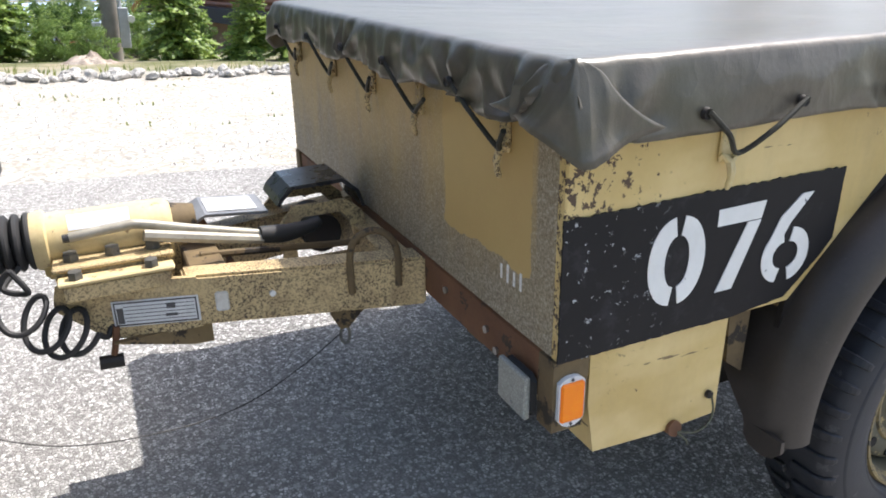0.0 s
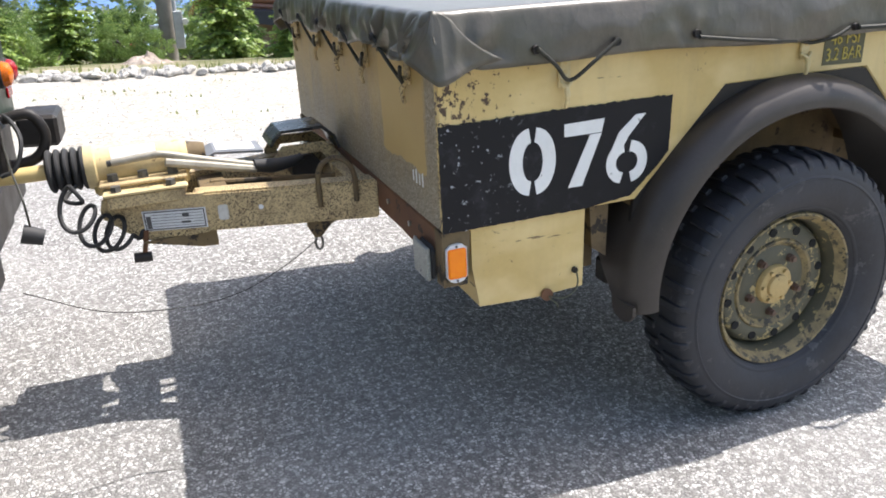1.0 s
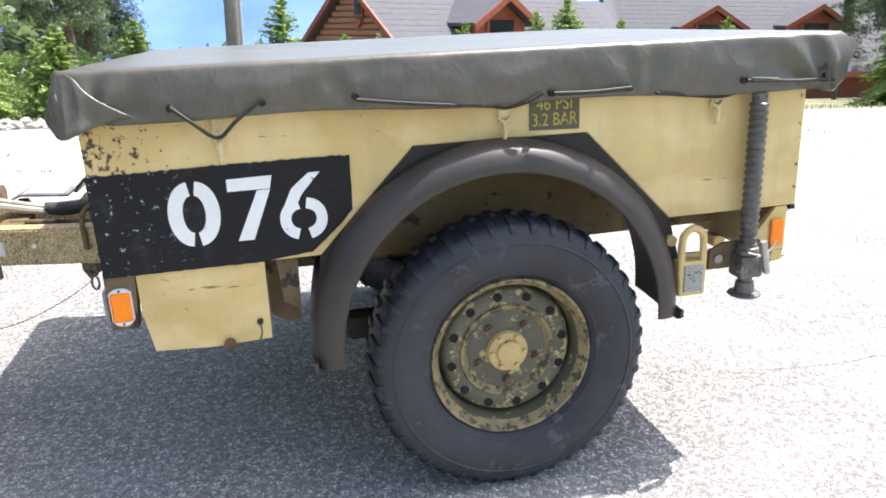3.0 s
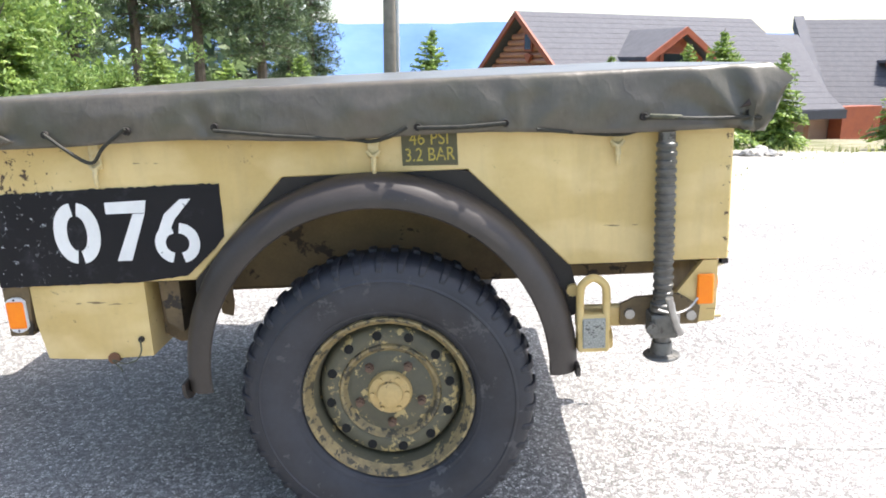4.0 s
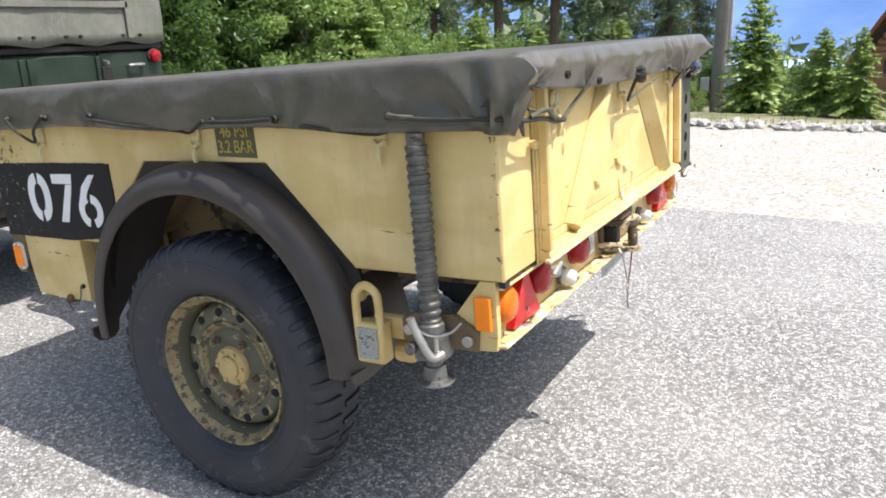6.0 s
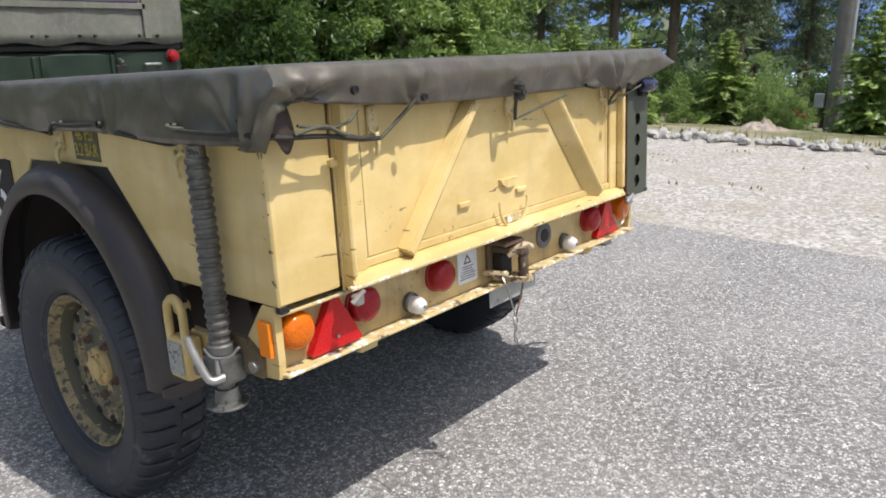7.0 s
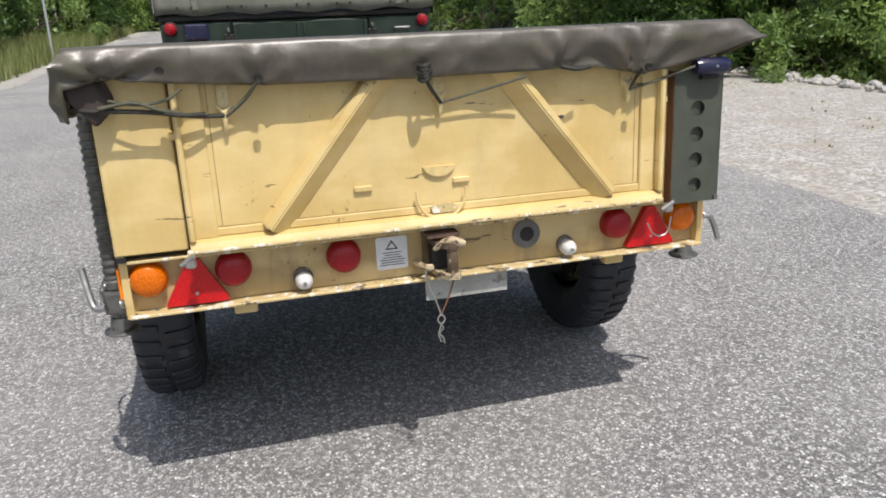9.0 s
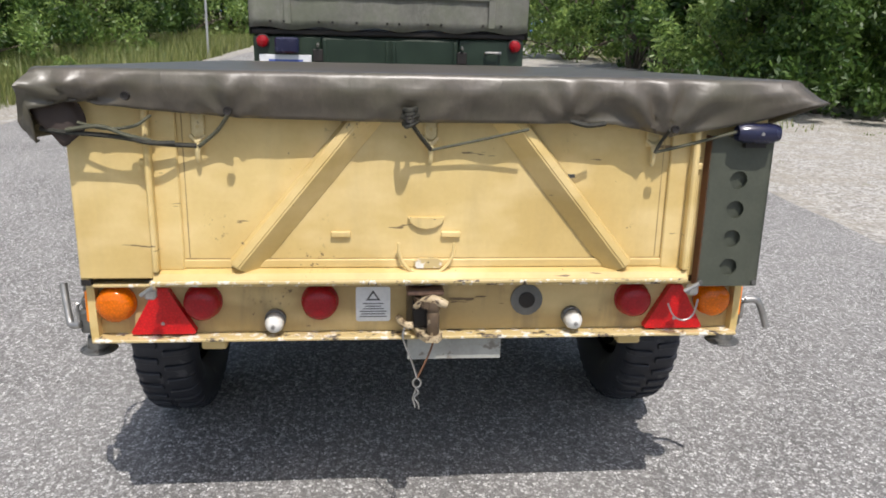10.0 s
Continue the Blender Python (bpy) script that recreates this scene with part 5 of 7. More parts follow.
def fender_foot(front):
    """The rounded end plate of the mudguard."""
    if front:
        o, x0, x1 = [(-0.077, 0.436), (-0.076, 0.462), (0.018, 0.462), (0.014, 0.428), (-0.002, 0.412), (-0.035, 0.407), (-0.060, 0.416)], -0.532, -0.523
    else:
        o, x0, x1 = [(-0.076, 0.448), (-0.076, 0.470), (0.198, 0.470), (0.198, 0.452), (0.05, 0.443), (-0.02, 0.436), (-0.058, 0.437)], 0.490, 0.499
    return prism(o, "x", x0, x1)


both("fender_foot", lambda: fender_foot(True), M_FENDER)
both("fender_foot", lambda: fender_foot(False), M_FENDER)
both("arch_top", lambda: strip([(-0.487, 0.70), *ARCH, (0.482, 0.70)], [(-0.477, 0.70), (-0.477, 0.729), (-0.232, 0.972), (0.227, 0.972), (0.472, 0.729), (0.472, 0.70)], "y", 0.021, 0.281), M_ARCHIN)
both("inner_arch_wall", lambda: box(-0.53, 0.48, 0.282, 0.297, 0.615, 0.968), M_ARCHIN, "brown painted inner wheel arch")
both("arch_front_plate", lambda: prism([(-0.627, 0.720), (-0.627, 0.545), (-0.590, 0.520), (-0.548, 0.520), (-0.548, 0.720)], "y", 0.095, 0.101), M_GRIMY)
both("arch_bracket", lambda: prism([(-0.500, 0.56), (-0.470, 0.55), (-0.462, 0.58), (-0.462, 0.71), (-0.505, 0.71)], "y", 0.205, 0.212), M_ARCHIN, "brown bracket inside the mudguard")
both("mud_flap_panel", lambda: prism([(-0.590, 0.60), (-0.548, 0.57), (-0.545, 0.72), (-0.60, 0.72)], "y", 0.03, 0.26), M_GRIMY)
both("axle_beam", lambda: rod((0, 0.14, 0.39), (0, MID, 0.39), 0.045, seg=16), M_BLACK, smooth=True)
# Dark brown replaces the sand paint to deepen the shade under the body.
both("chassis_rail", lambda: box(-0.98, 0.815, 0.30, 0.37, 0.60, 0.711, 0.004), M_GRIMY)
both("suspension_arm", lambda: box(-0.42, 0.03, 0.22, 0.28, 0.38, 0.46, 0.01), M_BLACK)


# wheels
def tyre_mesh(cy):
    prof = [(0.222, -0.050), (0.236, -0.066), (0.258, -0.083), (0.286, -0.094), (0.314, -0.098), (0.340, -0.096), (0.360, -0.090), (0.375, -0.078),
            (0.381, -0.062), (0.384, 0.0), (0.381, 0.062), (0.375, 0.078), (0.360, 0.090), (0.340, 0.096), (0.314, 0.098), (0.286, 0.094), (0.258, 0.083), (0.236, 0.066), (0.222, 0.050)]
    bm = lathe(prof, (0, cy, 0.388), "y", 72)
    lathe([(0.240, -0.070), (0.2425, -0.075), (0.247, -0.077), (0.250, -0.0775)], (0, cy, 0.388), "y", 72, bm)
    lathe([(0.330, -0.0965), (0.333, -0.0995), (0.337, -0.0985), (0.340, -0.0955)], (0, cy, 0.388), "y", 72, bm)
    return bm


def lug_mesh(cy, flip):
    """One shoulder lug of the tread, from the sidewall over the rounded shoulder to the middle."""
    bm = bmesh.new()
    sec = [(0.352, -0.092), (0.364, -0.0925), (0.378, -0.084), (0.388, -0.066), (0.392, -0.035), (0.393, -0.008), (0.374, -0.008), (0.370, -0.05), (0.356, -0.080)]
    lo, hi = [], []
    for r, y in sec:
        sk = 0.14 * (y + 0.1)
        w = 0.028 if r > 0.37 else 0.022
        for lst, da in ((lo, -w + sk), (hi, w * 0.9 + sk)):
            a = da * 0.39 / max(r, 0.3)
            lst.append(bm.verts.new((r * math.sin(a), y * flip, r * math.cos(a))))
    bm.faces.new(lo), bm.faces.new(hi[::-1])
    for i in range(len(sec)):
        j = (i + 1) % len(sec)
        bm.faces.new((lo[i], hi[i], hi[j], lo[j]))
    bmesh.ops.recalc_face_normals(bm, faces=bm.faces[:])
    bmesh.ops.bevel(bm, geom=bm.edges[:], offset=0.003, segments=1, affect="EDGES")
    me = bpy.data.meshes.new("tread_lug")
    bm.to_mesh(me)
    bm.free()
    me.materials.append(M_TYRE)
    return me


def rim_mesh(cy):
    prof = [(0.203, -0.040), (0.199, -0.022), (0.196, 0.010), (0.192, 0.040), (0.188, 0.056)]
    return lathe(prof, (0, cy, 0.388), "y", 64)


def rim_lip(cy):
    prof = [(0.224, -0.046), (0.229, -0.058), (0.226, -0.067), (0.220, -0.067), (0.215, -0.060), (0.210, -0.050), (0.203, -0.040)]
    return lathe(prof, (0, cy, 0.388), "y", 64)


def wheel(cy, sgn, name="wheel"):
    w = thing(name, HITCHED, "", "")
    for key in ("label", "category"):
        if key in w:
            del w[key]
    w.parent, w.matrix_parent_inverse, w.matrix_basis = trailer, Matrix.Identity(4), Matrix.Identity(4)
    flip = (lambda bm: bm) if sgn > 0 else (lambda bm: mirror(bm, cy))
    ty = part("tyre", flip(tyre_mesh(cy)), M_TYRE, w, "black chunky off-road tyre", True)
    lug_a, lug_b = lug_mesh(cy, 1), lug_mesh(cy, -1)
    n = 42
    for k in range(n):
        for me, sh in ((lug_a, 0.0), (lug_b, 0.5)):
            o = new("tread_lug", me)
            o.parent = ty
            o.matrix_basis = Matrix.Translation((0, cy, 0.388)) @ Matrix.Rotation(math.tau * (k + sh) / n, 4, "Y")
    rim = part("rim", flip(rim_mesh(cy)), M_RIM, w, "steel rim, sand paint worn to dark olive", True)
    part("rim_lip", flip(rim_lip(cy)), M_RIMLIP, rim, "rolled rim edge with worn sand paint", True)
    bm = lathe([(0.197, 0.034), (0.190, 0.006), (0.183, -0.010), (0.176, -0.0155), (0.150, -0.018), (0.138, -0.016), (0.128, -0.008), (0.118, -0.006), (0.108, -0.010), (0.104, -0.012), (0.06, -0.012), (0.056, -0.018)], (0, cy, 0.388), "y", 60)
    disc = part("disc", flip(bm), M_RIM, w, "dark olive wheel disc with flaking sand paint", True)
    bm = lathe([(0.139, -0.0145), (0.134, -0.0215), (0.127, -0.020), (0.120, -0.011), (0.114, -0.006)], (0, cy, 0.388), "y", 60)
    part("ring", flip(bm), M_RIMLIP, disc, smooth=True)
    # Near-black plugs paint in the shade of the open vent holes.
    for k in range(12):
        a = math.tau * (k + 0.3) / 12
        c = (0.163 * math.cos(a), cy - 0.020, 0.388 + 0.163 * math.sin(a))
        part("vent_hole", flip(rod(c, (c[0], cy + 0.004, c[2]), 0.0128, seg=14)), M_DARKHOLE, disc)
    bm = lathe([(0.0, -0.041), (0.029, -0.041), (0.034, -0.038), (0.036, -0.030), (0.044, -0.028), (0.055, -0.027), (0.059, -0.022), (0.060, -0.008)], (0, cy, 0.388), "y", 40)
    hub = part("hub", flip(bm), M_HUBSAND, w, "sand-painted hub cap", True)
    for k in range(5):
        a = math.tau * k / 5 - math.pi / 2
        c = (0.088 * math.cos(a), cy - 0.009, 0.388 + 0.088 * math.sin(a))
        bm = rod(c, (c[0], cy - 0.026, c[2]), 0.0135, 0.012, 6)
        rod((c[0], cy - 0.026, c[2]), (c[0], cy - 0.034, c[2]), 0.0075, 0.0075, 10, bm)
        part("wheel_nut", flip(bm), M_NUT, w, "rusty wheel nut")
    for k in range(6):
        a = math.tau * k / 6
        c = (0.047 * math.cos(a), cy - 0.027, 0.388 + 0.047 * math.sin(a))
        part("hub_bolt", flip(rod(c, (c[0], cy - 0.036, c[2]), 0.0068, seg=6)), M_HUBSAND, hub)
    part("brake_drum", flip(lathe([(0.14, 0.03), (0.15, 0.035), (0.15, 0.10), (0.05, 0.11)], (0, cy, 0.388), "y", 32)), M_BLACK, w, smooth=True)
    return w


M_DARKHOLE = surf("hole_shade", (0.006, 0.006, 0.006), (0.01, 0.01, 0.01), 20, 0.9)
WHEEL_Y = 0.014
wheel(WHEEL_Y, 1)
wheel(W - WHEEL_Y, -1)


# lockers and side fittings
def locker():
    return prism([(-0.931, 0.62), (-0.914, 0.517), (-0.77, 0.509), (-0.630, 0.514), (-0.628, 0.7205), (-0.932, 0.7205)], "y", 0.006, 0.34)


both("locker", locker, M_SAND, "sand-painted underslung locker")
part("locker_bolt", rod((-0.655, -0.002, 0.563), (-0.655, 0.008, 0.563), 0.008, seg=8), M_BLACK, trailer)
part("drain_tap", rod((-0.735, -0.004, 0.514), (-0.735, 0.03, 0.508), 0.016, 0.012, 10), M_RUST, trailer, "rusty drain tap", True)
part("safety_wire", tube(smooth_path([(-0.655, -0.006, 0.563), (-0.654, -0.012, 0.535), (-0.668, -0.016, 0.512), (-0.70, -0.016, 0.503), (-0.735, -0.012, 0.512), (-0.715, -0.014, 0.490), (-0.711, -0.014, 0.478)], 6), 0.0022, 5), M_ROPE2, trailer, "bent safety wire", True)
both("corner_bracket", lambda: prism([(-1.005, 0.585), (-0.945, 0.585), (-0.935, 0.70), (-0.935, 0.7205), (-1.005, 0.7205)], "y", 0.004, 0.05), M_GRIMY)
r = part("side_reflector", prism([(-0.999, 0.612), (-0.990, 0.602), (-0.981, 0.598), (-0.966, 0.598), (-0.957, 0.602), (-0.948, 0.612), (-0.948, 0.682), (-0.957, 0.690), (-0.966, 0.693), (-0.981, 0.693), (-0.990, 0.690), (-0.999, 0.682)], "y", -0.006, 0.003), M_PAPER, trailer, "orange side reflector in a pale frame")
part("reflector_lens", box(-0.9965, -0.9505, -0.010, -0.004, 0.609, 0.683, 0.004), M_ORANGE, r)
for z in (0.603, 0.688):
    part("screw", rod((-0.974, -0.008, z), (-0.974, -0.004, z), 0.003, seg=8), M_INK, r)
part("front_crossbeam", box(-1.0, -0.94, 0.052, W - 0.052, 0.625, 0.7205, 0.006), M_RUST, trailer, "brown rusted front crossmember")
for y in (0.098, 1.527):
    c = part("front_reflector", box(-1.018, -1.0, y - 0.048, y + 0.048, 0.588, 0.672, 0.012), M_RUBBER, trailer, "pale reflector in black rubber mount")
    part("reflector_lens", box(-1.028, -1.016, y - 0.044, y + 0.050, 0.586, 0.670, 0.0055, seg=3), M_CLEARREFL, c)
    part("screw", rod((-1.031, y, 0.60), (-1.027, y, 0.60), 0.004, seg=8), M_STEEL, c)
for y, z in ((0.24, 0.672), (0.20, 0.645), (0.42, 0.68)):
    part("rivet", rod((-1.006, y, z), (-0.998, y, z), 0.008, 0.006, 8), M_STEEL, trailer)


def tie_hook(x, y, z, way, paint=None):
    """A small forked tie hook on a riveted plate; way is the outward direction."""
    u = Vector((way[1], -way[0], 0))
    o, w = Vector((x, y, z)), Vector(way)
    m = Matrix(((u.x, w.x, 0, o.x), (u.y, w.y, 0, o.y), (0, 0, 1, o.z), (0, 0, 0, 1)))
    bm = box(-0.015, 0.015, 0.0, 0.009, -0.030, 0.036, 0.003)
    tube(smooth_path([(0, 0.002, -0.020), (0, 0.016, -0.030), (0, 0.021, -0.050), (0, 0.015, -0.074)], 4), [0.0072] * 8 + [0.0056] * 4 + [0.003], 7, bm)
    tube(smooth_path([(-0.016, 0.010, -0.014), (0, 0.018, -0.026), (0.016, 0.010, -0.014)], 4), 0.005, 6, bm)
    bmesh.ops.transform(bm, matrix=m, verts=bm.verts[:])
    hook = part("tie_hook", bm, paint or M_HOOK, trailer, "sand-painted forked tie hook", True)
    for xx, zz in ((0.0, 0.006), (0.0, 0.025)):
        rv = rod((xx, 0.008, zz), (xx, 0.011, zz), 0.0038, seg=8)
        bmesh.ops.transform(rv, matrix=m, verts=rv.verts[:])
        part("rivet", rv, M_SANDIN, hook)
    return hook


HOOKS_SIDE = [-0.697, 0.0, 0.60]
for x in HOOKS_SIDE:
    tie_hook(x, 0.0, 1.050, (0, -1, 0))
    tie_hook(x, W, 1.09, (0, 1, 0))
HOOKS_FRONT = [0.17, 0.52, 0.80, 1.10, 1.45]
for y in HOOKS_FRONT:
    tie_hook(FRONT - 0.002, y, 1.066, (-1, 0, 0), M_BAR)


# screw jack with crank, lifting eye, rear corner
def jack(mir):
    f = (lambda bm: mirror(bm, MID)) if mir else (lambda bm: bm)
    x, y = 0.713, -0.038
    j = part("corner_jack", f(rod((x, y, 0.515), (x, y, 1.055), 0.0205, seg=20)), M_THREAD, trailer, "grey corner steady jack with a coarse screw thread", True)
    ribs = []
    for k in range(20):
        z = 0.615 + 0.0208 * k
        ribs += [(0.0222, z), (0.0218, z + 0.006), (0.0250, z + 0.009), (0.0257, z + 0.0135), (0.0250, z + 0.018), (0.0218, z + 0.0205)]
    part("screw_thread", f(lathe(ribs, (x, y, 0.0), "z", 24)), M_SCREW, j, smooth=True)
    part("foot", f(lathe([(0.0, 0.0), (0.041, 0.001), (0.047, 0.006), (0.045, 0.010), (0.029, 0.015), (0.025, 0.045), (0.0, 0.046)], (x, y, 0.475), "z", 28)), M_ZINC, j, "round pressed steel foot", True)
    part("clamp", f(box(x - 0.036, x + 0.036, y - 0.030, y + 0.034, 0.535, 0.600, 0.010, seg=2)), M_ZINC, j, "cast clamp block")
    part("collar", f(lathe([(0.026, 0.0), (0.031, 0.004), (0.031, 0.022), (0.026, 0.026)], (x, y, 0.600), "z", 24)), M_ZINC, j, smooth=True)
    for dx, dz in ((-0.078, 0.588), (0.080, 0.578)):
        part("bolt", f(rod((x + dx, -0.020, dz), (x + dx, -0.004, dz), 0.013, seg=12)), M_STEEL, j, smooth=True)
    part("backing_plate", f(prism([(x - 0.10, 0.555), (x + 0.10, 0.552), (x + 0.105, 0.60), (x + 0.05, 0.635), (x - 0.06, 0.63), (x - 0.10, 0.612)], "y", -0.008, 0.004)), M_GRIMY, j)
    turn = [(x + 0.01, y - 0.03, 0.600), (x + 0.01, y - 0.075, 0.604), (x + 0.012, y - 0.095, 0.585), (x + 0.015, y - 0.118, 0.525)]
    part("crank_handle", f(tube(smooth_path(turn if mir else [(x - 0.005, y - 0.075, 0.660), (x + 0.0, y - 0.072, 0.640), (x + 0.020, y - 0.060, 0.580), (x + 0.032, y - 0.050, 0.560), (x + 0.040, y - 0.025, 0.562)], 6), 0.0095, 10)), M_STEEL, j, "bare steel crank handle", True)
    part("pivot_bolt", f(rod((x - 0.036, y - 0.045, 0.568), (x - 0.036, y - 0.025, 0.568), 0.014, seg=12)), M_ZINC, j, smooth=True)
    part("retaining_wire", f(tube(smooth_path([(x - 0.02, y - 0.03, 0.615), (x + 0.02, y - 0.035, 0.605), (x + 0.06, y - 0.02, 0.612), (x + 0.085, y - 0.01, 0.635)], 6), 0.003, 6)), M_STEEL, j, "loose steel wire", True)
    part("pin", f(rod((x + 0.03, y - 0.032, 0.556), (x + 0.03, y - 0.032, 0.602), 0.0055, seg=8)), M_STEEL, j)


jack(False)
jack(True)


def lifting_eye():
    x0, x1, z0 = 0.498, 0.576, 0.502
    loop = smooth_path([(x0 + 0.006, -0.040, 0.555), (x0 + 0.006, -0.040, 0.655), (x0 + 0.014, -0.040, 0.682), (0.537, -0.040, 0.696), (x1 - 0.014, -0.040, 0.682), (x1 - 0.006, -0.040, 0.655), (x1 - 0.006, -0.040, 0.555)], 5)
    return tube(loop, 0.0105, 10)


def eye_block():
    return box(0.496, 0.578, -0.050, -0.004, 0.498, 0.602, 0.010, seg=2)


both("lifting_eye", eye_block, M_SAND, "sand-painted cast lifting eye")
both("eye_loop", lifting_eye, M_SAND, "", True)
r = part("square_reflector", box(0.508, 0.566, -0.056, -0.049, 0.512, 0.592, 0.002), M_CLEARREFL, trailer, "scratched square reflector")
for k in range(22):
    rr = random.Random(k)
    a, b = rr.uniform(0.512, 0.562), rr.uniform(0.518, 0.586)
    part("scratch", box(a - rr.uniform(0.001, 0.004), a + 0.002, -0.0568, -0.0558, b - 0.0015, b + rr.uniform(0.0005, 0.003)), M_ZINC, r)
part("eye_bolt", rod((0.49, -0.01, 0.655), (0.49, 0.02, 0.655), 0.016, seg=12), M_SANDIN, trailer, smooth=True)
both("support_arm", lambda: box(0.50, 0.80, 0.004, 0.03, 0.548, 0.604, 0.004), M_SAND, "sand-painted steady support arm")
both("rear_gusset", lambda: prism([(0.745, 0.606), (0.745, 0.618), (0.825, 0.7195), (0.862, 0.7195), (0.862, 0.600), (0.858, 0.556), (0.76, 0.548)], "y", 0.002, 0.02), M_SAND, "sand-painted rear corner gusset")
for y0, y1 in ((-0.008, 0.001), (W - 0.001, W + 0.008)):
    part("side_reflector", box(0.810, 0.852, y0, y1, 0.604, 0.684, 0.003), M_ORANGE, trailer, "orange side reflector")
both("rear_spring_hanger", lambda: rod((0.56, 0.05, 0.50), (0.60, 0.05, 0.50), 0.03, seg=14), M_SANDIN)


# rear: corner panels, tailgate, light beam
def rear_corner():
    return box(REAR - 0.02, REAR + 0.003, 0.0015, 0.168, LOW + 0.002, TOP, 0.003)


both("rear_corner_panel", rear_corner, M_SAND, "sand-painted rear corner panel")
gate = part("tailgate", box(REAR - 0.012, REAR + 0.006, 0.1765, W - 0.176, 0.742, TOP, 0.003), M_SAND, trailer, "sand-painted tailgate with channel bracing")
for y0, y1, e0, e1 in ((0.1765, 0.243, 0.1765, 0.190), (W - 0.240, W - 0.178, W - 0.194, W - 0.178)):
    part("gate_stile", box(REAR + 0.006, REAR + 0.016, y0, y1, 0.748, TOP, 0.003), M_SAND, gate)
    part("stile_lip", box(REAR + 0.015, REAR + 0.042, e0, e1, 0.748, TOP, 0.004), M_SAND, gate)
for y in (0.1725, W - 0.1725):
    # Added strip, dark brown so the open joint shows shaded brown, not black.
    part("joint_backing", box(REAR - 0.016, REAR - 0.004, y - 0.010, y + 0.010, 0.730, TOP), M_ARCHIN, trailer, "brown backing strip added behind the tailgate joint")
for y in (0.2545, W - 0.2545):
    part("seam", box(REAR + 0.0055, REAR + 0.0068, y - 0.0012, y + 0.0012, 0.776, 1.13), M_SEAM, gate)
part("seam", box(REAR + 0.0055, REAR + 0.0068, 0.242, W - 0.242, 0.7722, 0.7745), M_SEAM, gate)
part("gate_sill", prism([(REAR, 0.722), (REAR + 0.040, 0.722), (REAR + 0.040, 0.730), (REAR + 0.032, 0.744), (REAR + 0.006, 0.752)], "y", 0.1765, W - 0.178), M_SAND, gate)
part("gate_lip", box(REAR + 0.026, REAR + 0.0425, 0.167, W - 0.176, 0.7195, 0.7285, 0.002), M_EDGE, gate, "lower edge chipped to pale primer")
part("gate_rail", box(REAR + 0.006, REAR + 0.0125, 0.237, W - 0.237, 0.752, 0.772, 0.002), M_SAND, gate)


def brace(a, b):
    """A pressed channel with sloping flanks."""
    a, b = Vector(a), Vector(b)
    d = (b - a).normalized()
    n = Vector((-d.y, d.x))
    if n.y < 0:
        n = -n
    bm = bmesh.new()
    rows = []
    for p in (a, b):
        rows.append([bm.verts.new((REAR + x, p.x + n.x * w, p.y + n.y * w)) for w, x in ((0.034, 0.006), (0.025, 0.040), (0.006, 0.044), (-0.038, 0.006))])
    for k in range(3):
        bm.faces.new((rows[0][k], rows[0][k + 1], rows[1][k + 1], rows[1][k]))
    bm.faces.new(rows[0]), bm.faces.new(rows[1][::-1])
    bm.faces.new((rows[0][0], rows[1][0], rows[1][3], rows[0][3]))
    bmesh.ops.recalc_face_normals(bm, faces=bm.faces[:])
    bmesh.ops.bevel(bm, geom=bm.edges[:], offset=0.003, segments=2, affect="EDGES")
    return bm


part("brace", brace((0.372, 0.752), (0.70, 1.15)), M_SAND, gate, "diagonal channel brace")
part("brace", brace((1.282, 0.752), (0.955, 1.15)), M_SAND, gate, "diagonal channel brace")
for (ya, yb) in ((0.425, 0.742), (1.229, 0.913)):
    part("seam", tube([(REAR + 0.006, ya, 0.775), (REAR + 0.006, yb, 1.15)], 0.0013, 5), M_SEAM, gate)
# pressed ring handle, its recess and catches
ring = [(REAR + 0.026, 0.805 + 0.066 * math.cos(a), 0.806 + 0.070 * math.sin(a)) for k in range(21) for a in [radians(172 + 196 * k / 20)]]
part("ring_handle", tube(ring, 0.004, 6), M_SANDIN, gate, smooth=True)
part("handle_tab", prism([(0.782, 0.752), (0.838, 0.752), (0.846, 0.768), (0.832, 0.776), (0.790, 0.776), (0.776, 0.768)], "x", REAR + 0.014, REAR + 0.022), M_EDGE, gate, "chipped pale tab")
part("recess_lip", prism([(0.762, 0.874), (0.848, 0.874), (0.840, 0.860), (0.824, 0.850), (0.805, 0.847), (0.786, 0.850), (0.770, 0.860)], "x", REAR + 0.006, REAR + 0.016), M_SANDIN, gate)
for y in (0.605, 0.865):
    part("catch", box(REAR + 0.006, REAR + 0.016, y - 0.024, y + 0.022, 0.826, 0.840, 0.002), M_SANDIN, gate)
part("scrape_mark", box(REAR + 0.0062, REAR + 0.0072, 1.140, 1.158, 0.970, 0.978), M_ZINC, gate, "bare scraped spot")
for y in (0.171, W - 0.169):
    part("latch_rod", rod((REAR + 0.004, y + 0.006, 0.715), (REAR + 0.004, y + 0.006, 1.12), 0.0036, seg=8), M_SANDIN, trailer, "tailgate latch rod", True)
    part("latch_bolt", box(REAR + 0.040, REAR + 0.062, y - 0.012, y + 0.014, 0.690, 0.716, 0.005), M_STEEL, trailer, "bare metal latch")
    part("latch_tail", rod((REAR + 0.055, y - 0.02, 0.700), (REAR + 0.062, y + 0.012, 0.722), 0.0055, seg=8), M_STEEL, trailer, smooth=True)
    part("latch_keeper", box(REAR - 0.004, REAR + 0.020, y - 0.012, y + 0.010, 0.990, 1.010, 0.004), M_SANDIN, trailer)
HOOKS_REAR = [0.291, 0.812, 1.338]
